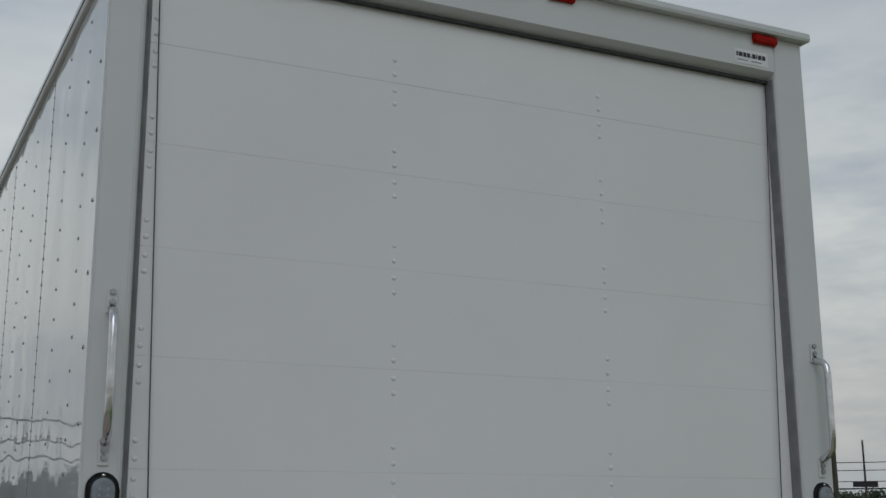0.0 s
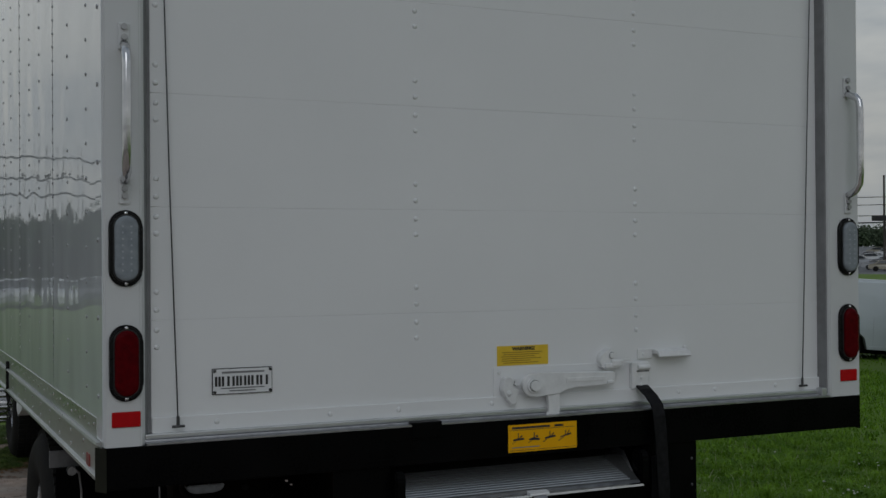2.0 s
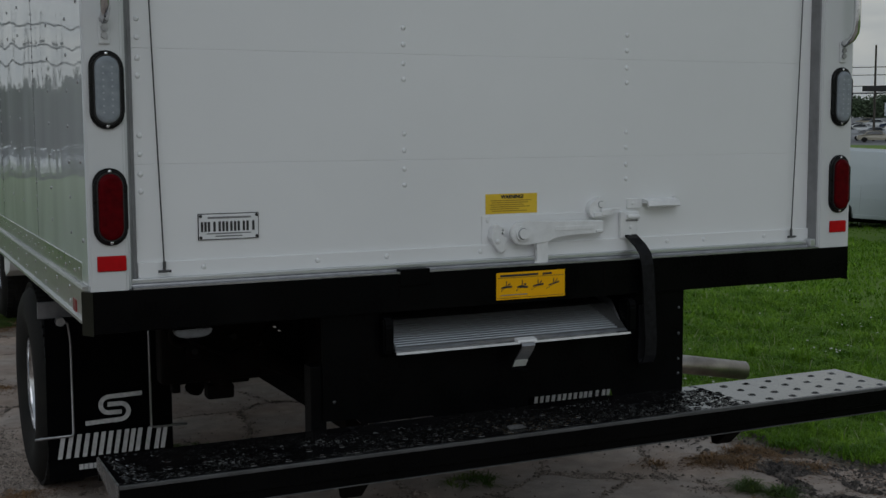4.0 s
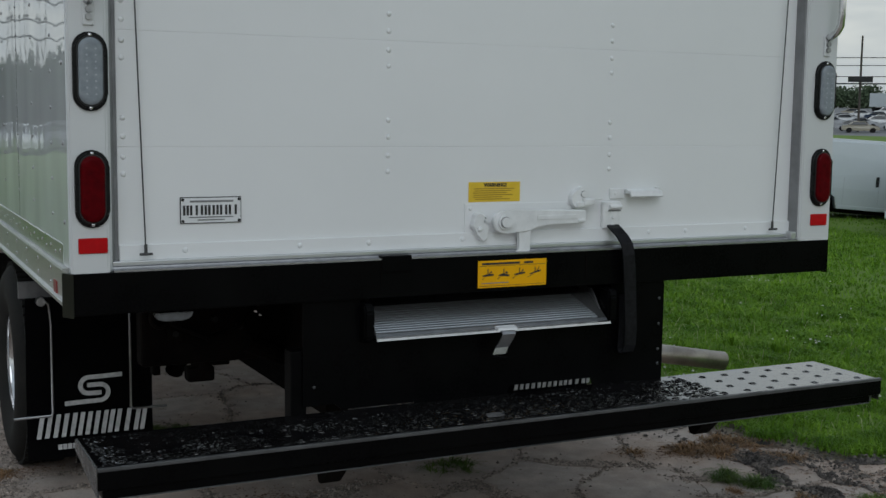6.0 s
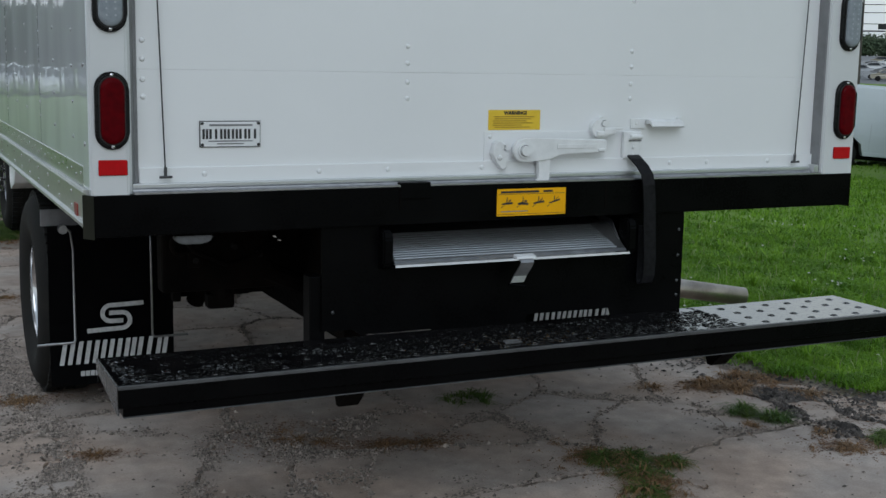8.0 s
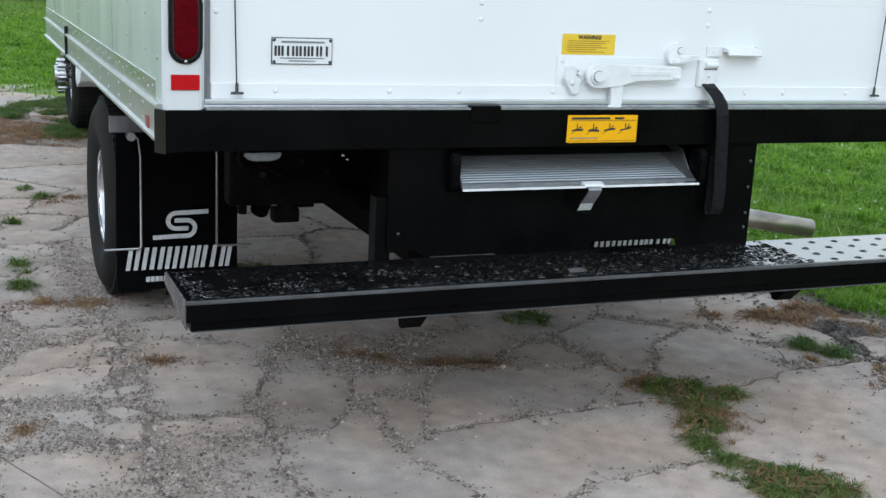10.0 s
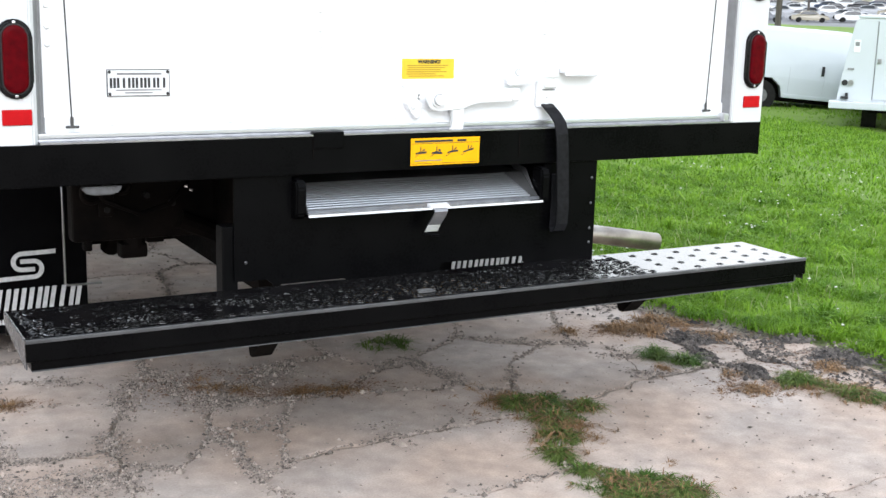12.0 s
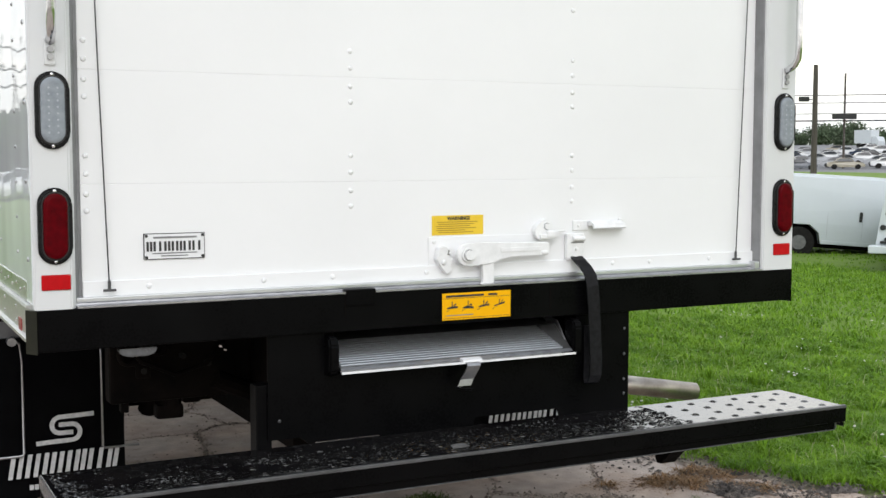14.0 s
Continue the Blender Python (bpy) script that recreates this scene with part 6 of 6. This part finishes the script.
def tree(name, at, height, spread_r, leaves, leaf, seed, low=0.25, foliage=None):
    r = random.Random(seed)
    g = np.random.default_rng(seed)
    t = empty(name, "leafy green tree with an uneven crown", "tree", at, "trees in the distance")
    bm = bmesh.new()
    rod(bm, (0, 0, -0.2), (0.05 * height * r.uniform(-0.4, 0.4), 0, height * 0.45), 0.035 * height, 8, 0.018 * height)
    tips = []
    for k in range(7):
        a = k * 0.9 + r.uniform(-0.3, 0.3)
        base = Vector((0, 0, height * r.uniform(0.22, 0.45)))
        tip = Vector((math.cos(a) * spread_r * r.uniform(0.4, 0.75), math.sin(a) * spread_r * r.uniform(0.4, 0.75), height * r.uniform(0.5, 0.85)))
        rod(bm, base, tip, 0.014 * height, 6, 0.005 * height)
        tips.append(tip)
    part("trunk", bm, BARK, t)
    lobes = [(tip, spread_r * r.uniform(0.32, 0.55)) for tip in tips] + [(Vector((0, 0, height * 0.82)), spread_r * 0.5), (Vector((0, 0, height * 0.6)), spread_r * 0.6)]
    lobes += [(Vector((r.uniform(-1, 1) * spread_r * 0.6, r.uniform(-1, 1) * spread_r * 0.6, height * r.uniform(low, 0.6))), spread_r * r.uniform(0.25, 0.45)) for _ in range(6)]
    cs = np.array([tuple(c) for c, _ in lobes]); rs = np.array([q for _, q in lobes])
    idx = g.integers(0, len(lobes), leaves)
    d = g.normal(size=(leaves, 3)); d /= np.linalg.norm(d, axis=1)[:, None]
    c = cs[idx] + d * (rs[idx] * g.uniform(0.45, 1.05, leaves))[:, None] * np.array([1, 1, 0.85])
    u = g.normal(size=(leaves, 3)); u /= np.linalg.norm(u, axis=1)[:, None]
    w = np.cross(u, g.normal(size=(leaves, 3))); w /= np.linalg.norm(w, axis=1)[:, None]
    s = leaf * g.uniform(0.6, 1.4, leaves)[:, None]
    v = np.stack([c - u * s, c - w * s * 0.6, c + u * s, c + w * s * 0.6], 1).reshape(-1, 3)
    f = (np.array([[0, 1, 2, 3]]) + (np.arange(leaves) * 4)[:, None])
    me = bpy.data.meshes.new("crown")
    me.from_pydata(v.tolist(), [], f.tolist())
    me.materials.append(foliage or LEAF)
    crown = new("crown", me)
    crown.parent = t
    return t


def ray_at(deg, dist):
    """A place seen from the camera's stand, by bearing from straight ahead and distance."""
    return (-1.67 + dist * math.sin(radians(deg)), -3.05 + dist * math.cos(radians(deg)))


# parking lot on the rise, one asphalt sheet that follows the slope
bm = bmesh.new()
rows = []
for x in (104, 110, 115, 130, 150, 176, 200, 226):
    rows.append([bm.verts.new((x, y, terrain(x) + 0.05)) for y in (20, 60, 100, 140, 180, 230, 280)])
for a, b in zip(rows, rows[1:]):
    for k in range(len(a) - 1):
        bm.faces.new((a[k], b[k], b[k + 1], a[k + 1]))
structure(part("parking_lot", bm, ASPHALT), "grey asphalt of a distant sloping parking lot", "parking lot")

CAR_COLOURS = {"white": (0.72, 0.73, 0.74), "silver": (0.42, 0.43, 0.45), "grey": (0.14, 0.15, 0.17), "dark_blue": (0.03, 0.045, 0.08), "tan": (0.36, 0.33, 0.26), "black": (0.02, 0.02, 0.022), "red": (0.25, 0.02, 0.02)}
CAR_MATS = {k: mat("car_paint_" + k, c, [0.9 * v for v in c], scale=0.7, rough=0.25, rvar=0.05) for k, c in CAR_COLOURS.items()}
body_outline = [(-2.25, 0.32), (-2.30, 0.62), (-2.20, 0.88), (-1.55, 0.95), (-0.95, 1.36), (-0.4, 1.44), (0.45, 1.43), (1.05, 0.98), (1.95, 0.86), (2.28, 0.66), (2.32, 0.34), (1.85, 0.28), (1.75, 0.5), (1.45, 0.62), (1.15, 0.5), (1.05, 0.26), (-1.0, 0.26), (-1.1, 0.5), (-1.4, 0.62), (-1.7, 0.5), (-1.8, 0.30)]
car_body_bm = prism(bmesh.new(), body_outline, "y", -0.86, 0.86)
for v in car_body_bm.verts:
    if v.co.z > 0.97:
        v.co.y *= 0.80
glass_bm = bmesh.new()
for sy in (-1, 1):
    pts = [(-1.38, 0.97), (-0.90, 1.31), (-0.4, 1.38), (0.42, 1.37), (0.88, 0.99)]
    lo = [glass_bm.verts.new((x, sy * (0.868 - 0.17 * max(0, (z - 0.97) / 0.45)), z)) for x, z in pts]
    glass_bm.faces.new(lo)
    hi = [glass_bm.verts.new((x, sy * (0.84 - 0.17 * max(0, (z - 0.97) / 0.45)), z)) for x, z in pts]
    glass_bm.faces.new(hi)
    for k in range(5):
        glass_bm.faces.new((lo[k], lo[(k + 1) % 5], hi[(k + 1) % 5], hi[k]))
prism(glass_bm, [(-1.50, 0.985), (-0.98, 1.355), (-0.99, 1.375), (-1.52, 1.005)], "y", -0.62, 0.62)
prism(glass_bm, [(0.50, 1.42), (1.03, 0.995), (1.05, 1.015), (0.52, 1.44)], "y", -0.62, 0.62)
car_wheel_bm = rod(bmesh.new(), (0, -0.09, 0), (0, 0.09, 0), 0.32, 16)


def build_car(colour):
    c = empty("car", colour.replace("_", " ") + " saloon car parked in the distant lot", "car", (0, 0, -60), "parked cars")
    part("body", car_body_bm.copy(), CAR_MATS[colour], c)
    part("window_glass", glass_bm.copy(), CARGLASS, c)
    for x in (-1.4, 1.45):
        for y in (-0.80, 0.80):
            w = part("wheel", car_wheel_bm.copy(), RUBBER, c)
            w.location = (x, y, 0.32)
    return c


models = {k: build_car(k) for k in CAR_COLOURS}
used = set()
crng = random.Random(5)


def park(colour, x, y, z, turn):
    m = pose(x, y, z, 0, 0, turn)
    if colour not in used:
        used.add(colour)
        models[colour].matrix_basis = m
        return models[colour]
    return copy_thing(models[colour], m)


pick = ["white", "white", "silver", "grey", "white", "tan", "silver", "dark_blue", "white", "black", "silver", "red"]
for row, dist in enumerate((162, 168, 176, 184, 193, 203, 214, 226)):
    deg = 40.6 + crng.uniform(0, 1)
    while deg < 52:
        x, y = ray_at(deg, dist)
        col = crng.choice(pick)
        if row == 0 and 42.4 < deg < 44.4:
            col = "grey"
        if row == 0 and 44.4 <= deg < 47.0:
            col = "tan"
        park(col, x, y, terrain(x) + 0.05, -45 + crng.uniform(-6, 6))
        deg += crng.uniform(1.75, 2.3) * 160 / dist
# row of cars far ahead on the paved side
for i in range(12):
    cx, cy = -3.6 - i * 2.3, 60.0 + crng.uniform(-0.4, 0.4)
    park(crng.choice(["white", "white", "silver", "white", "grey"]), cx, cy, terrain(cx, cy) - 0.02, 90 + crng.uniform(-5, 5))

# box van among the cars
bv = empty("delivery_truck", "small white box truck in the distant lot", "truck", (*ray_at(46.2, 262), terrain(ray_at(46.2, 262)[0]) + 0.05))
part("cargo_box", boxed(-1.2, 1.2, -2.2, 2.2, 0.9, 3.6, 0.05), VANWHITE, bv)
part("cab", prism(bmesh.new(), [(-4.0, 0.5), (-4.0, 1.3), (-3.5, 2.2), (-2.3, 2.3), (-2.3, 0.5)], "x", -1.0, 1.0), VANWHITE, bv)
for y in (-3.2, 1.2):
    part("wheel", rod(bmesh.new(), (-1.1, y, 0.42), (1.1, y, 0.42), 0.42, 14), RUBBER, bv)

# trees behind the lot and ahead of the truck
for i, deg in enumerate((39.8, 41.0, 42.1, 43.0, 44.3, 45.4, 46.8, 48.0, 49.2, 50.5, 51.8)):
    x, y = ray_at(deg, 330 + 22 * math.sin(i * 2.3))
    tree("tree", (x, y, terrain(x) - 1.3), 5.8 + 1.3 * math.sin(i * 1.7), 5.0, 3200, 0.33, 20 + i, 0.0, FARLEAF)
for i, (x, y, h, s) in enumerate(((1.2, 25.5, 7.5, 3.6), (6.0, 27.5, 8.5, 4.4), (11.0, 29, 9.0, 4.6), (3.4, 33, 9.0, 4.6), (16, 33, 9.5, 5.0))):
    tree("tree", (x, y, -0.02), h, s, 16000, 0.10, 60 + i, 0.0)
for i in range(12):
    tx, ty = -5 - i * 3.4, 92 + 5 * math.sin(i * 1.9)
    tree("tree", (tx, ty, terrain(tx, ty)), 5.2 + 0.9 * math.sin(i * 2.6), 4.0, 1600, 0.40, 80 + i, 0.0)


# poles and wires
def pole(at, height, radius, arms, label):
    p = empty("utility_pole", label, "utility pole", at, "utility poles")
    part("shaft", rod(bmesh.new(), (0, 0, -0.3), (0, 0, height), radius, 10, radius * 0.7), POLEWOOD, p)
    for z, w in arms:
        part("cross_arm", boxed(-w, w, -0.08, 0.08, z - 0.08, z + 0.08), POLEWOOD, p)
        for k in (-0.9, 0.9):
            part("insulator", rod(bmesh.new(), (k * w, 0, z + 0.08), (k * w, 0, z + 0.28), 0.06, 6), CARGLASS, p)
    return p


def wire(name, a, b, sag, r, label):
    pts = [Vector(a).lerp(Vector(b), k / 14) - Vector((0, 0, sag * 4 * (k / 14) * (1 - k / 14))) for k in range(15)]
    ob = part(name, pipe(bmesh.new(), pts, r, 5), TRIM)
    return tagged(ob, label, "wire", "overhead wires")


x, y = ray_at(43.97, 118)
P1 = (x, y, terrain(x))
p1 = pole(P1, 10.6, 0.30, [], "thick weathered wooden utility pole with a signal box")
part("signal_box", boxed(-1.5, -0.6, 0.1, 0.6, 7.2, 7.65, 0.05), TRIM, p1, "dark signal box beside the pole")
part("signal_bracket", boxed(-0.62, -0.2, 0.15, 0.30, 7.36, 7.46, 0.02), TRIM, p1)
x, y = ray_at(45.24, 165)
P2 = (x, y, terrain(x))
p2 = pole(P2, 12.3, 0.17, [], "slender wooden utility pole with a dark box")
part("dark_box", boxed(-1.8, 1.8, -0.4, 0.4, 6.4, 7.1, 0.08), TRIM, p2, "dark hanging box")
side = Vector((math.cos(radians(45)), -math.sin(radians(45)), 0))
for dz, sag, r in ((10.2, 0.7, 0.055), (9.0, 0.5, 0.05), (7.7, 0.6, 0.05), (6.5, 0.3, 0.09)):
    c = Vector((P2[0], P2[1], P2[2] + dz))
    wire("overhead_wire", c - side * 70, c + side * 75, sag, r, "thin dark overhead wire by the road")
for i, x in enumerate((-6.0, -10.5, -15.5, -22)):
    pole((x, 75 + i * 0.5, terrain(x, 75)), 9.2 + 0.3 * (i % 2), 0.16, [(7.6, 0.8)], "wooden utility pole across the meadow")
for dz in (8.2, 6.9, 5.9):
    wire("overhead_wire", (-70, 77, dz), (26, 75, dz), 0.35, 0.06, "thin dark overhead wire across the meadow")


# ---- white cargo van on the meadow ----
def cargo_van(at, turn):
    v = empty("cargo_van", "white windowless cargo van parked on the grass", "van", at)
    v.rotation_euler = (0, radians(3.6), radians(turn))
    L0, L1 = -1.45, 4.05
    out = [(L0, 0.48), (L0 - 0.02, 0.9), (L0 + 0.03, 1.6), (L0 + 0.12, 1.90), (L0 + 0.4, 1.97), (2.1, 1.99), (2.45, 1.92), (3.05, 1.28), (3.85, 1.12), (L1, 0.95), (L1 + 0.02, 0.45), (3.45, 0.40), (3.38, 0.62), (3.15, 0.78), (2.92, 0.78), (2.70, 0.62), (2.63, 0.36), (0.74, 0.36), (0.68, 0.62), (0.46, 0.80), (0.02, 0.80), (-0.20, 0.62), (-0.26, 0.40)]
    bm = prism(bmesh.new(), out, "y", -0.98, 0.98)
    for w in bm.verts:
        if w.co.z > 1.1:
            w.co.y *= 1 - 0.13 * (w.co.z - 1.1) / 0.9
    long_edges = [e for e in bm.edges if abs(e.verts[0].co.y - e.verts[1].co.y) < 0.05 and e.verts[0].co.z > 1.1 and e.verts[1].co.z > 1.1]
    bmesh.ops.bevel(bm, geom=long_edges, offset=0.07, segments=3, affect="EDGES")
    part("body", bm, VANWHITE, v, smooth=False)
    part("sill", boxed(0.76, 2.60, -0.985, -0.955, 0.37, 0.45, 0.01), VANWHITE, v)
    for x in (0.86, 1.66, 2.52):
        part("door_gap", boxed(x - 0.003, x + 0.003, -0.9815, -0.978, 0.50, 1.10), VANSEAM, v)
    part("door_handle", boxed(1.58, 1.65, -1.0, -0.975, 0.93, 1.16, 0.012), TRIM, v, "black door handle")
    for x in (0.24, 3.03):
        for y in (-0.86, 0.86):
            w = part("wheel", rod(bmesh.new(), (x, y - 0.11, 0.365), (x, y + 0.11, 0.365), 0.365, 24), RUBBER, v)
            part("rim", rod(bmesh.new(), (x, y - 0.118, 0.365), (x, y + 0.118, 0.365), 0.17, 20), HANGER, w)
    part("underbody", boxed(-1.2, 3.7, -0.7, 0.7, 0.25, 0.42), CHASSIS, v)
    for x0, x1 in ((-0.30, 0.78), (2.58, 3.50)):
        part("wheel_well", boxed(x0, x1, -0.66, 0.66, 0.36, 0.84), CHASSIS, v)
    part("tail_lamp", boxed(L0 - 0.02, L0 + 0.06, -0.93, -0.86, 0.95, 1.35, 0.01), REDLENS, v)
    part("windscreen", prism(bmesh.new(), [(2.47, 1.905), (3.02, 1.315), (3.04, 1.335), (2.49, 1.925)], "y", -0.78, 0.78), CARGLASS, v)
    part("cab_window", prism(bmesh.new(), [(2.32, 1.22), (2.36, 1.70), (2.48, 1.70), (2.86, 1.22)], "y", -0.982, -0.90), CARGLASS, v)
    return v


vx, vy = ray_at(42.6, 30.4)
cargo_van((vx, vy, terrain(vx) - 0.07), -33)


# ---- white service-body truck beside it ----
def service_truck(at, turn):
    v = empty("service_truck", "white service-body truck with lockers, parked on the grass", "truck", at)
    v.rotation_euler = (0, 0, radians(turn))
    # rear faces -y in its own axes; lockers taper towards the top
    out = [(0.0, 0.62), (0.05, 1.0), (0.23, 2.12), (0.31, 2.20), (1.91, 2.20), (1.99, 2.12), (2.17, 1.0), (2.22, 0.62)]
    part("service_body", prism(bmesh.new(), out, "y", 0.0, 3.2), VANWHITE, v)
    part("roof_rim", boxed(0.27, 1.95, -0.02, 3.1, 2.202, 2.26, 0.02), VANWHITE, v)
    part("rear_bumper", boxed(-0.12, 2.34, -0.34, -0.01, 0.50, 0.64, 0.02), VANWHITE, v, "white rear step bumper")
    for x0, x1 in ((0.66, 1.10), (1.12, 1.58)):
        part("rear_door", boxed(x0, x1, -0.022, -0.004, 0.68, 2.15, 0.008), VANWHITE, v)
        part("door_latch", boxed(x0 + 0.03, x0 + 0.10, -0.045, -0.022, 1.36, 1.46, 0.008), STEEL, v)
    part("door_gap", boxed(1.103, 1.117, -0.0065, -0.003, 0.68, 2.15), GASKET, v)
    part("door_gap", boxed(0.642, 0.656, -0.0065, -0.003, 0.68, 2.15), GASKET, v)
    for x, z in ((0.13, 0.98), (0.24, 0.98)):
        ring = part("fitting", rod(bmesh.new(), (x, -0.03, z), (x, 0.0, z), 0.055, 16), TRIM if x < 0.2 else STEEL, v)
    part("sticker", boxed(0.24, 0.36, -0.008, -0.002, 1.56, 1.80), PLATE, v)
    part("bar", boxed(0.26, 0.34, -0.012, -0.008, 1.68, 1.76), GASKET, v)
    part("bar", boxed(0.16, 0.28, -0.008, -0.002, 1.22, 1.26), GASKET, v)
    part("hook", boxed(0.08, 0.22, -0.06, -0.005, 0.67, 0.72, 0.01), TRIM, v)
    part("hook", boxed(0.16, 0.21, -0.06, -0.005, 0.72, 0.79, 0.01), TRIM, v)
    for x in (0.62, 1.60):
        part("wheel", rod(bmesh.new(), (x - 0.14, 0.9, 0.38), (x + 0.14, 0.9, 0.38), 0.38, 24), RUBBER, v)
        part("wheel", rod(bmesh.new(), (x - 0.12, 4.4, 0.38), (x + 0.12, 4.4, 0.38), 0.38, 24), RUBBER, v)
    part("chassis", boxed(0.6, 1.6, 0.1, 5.0, 0.42, 0.6), CHASSIS, v)
    part("cab", prism(bmesh.new(), [(3.3, 0.55), (3.3, 1.9), (4.0, 1.95), (4.6, 1.35), (5.4, 1.2), (5.45, 0.55)], "x", 0.15, 2.07), VANWHITE, v)
    return v


sx, sy = ray_at(46.75, 24.6)
service_truck((sx, sy, terrain(sx) - 0.10), -49)
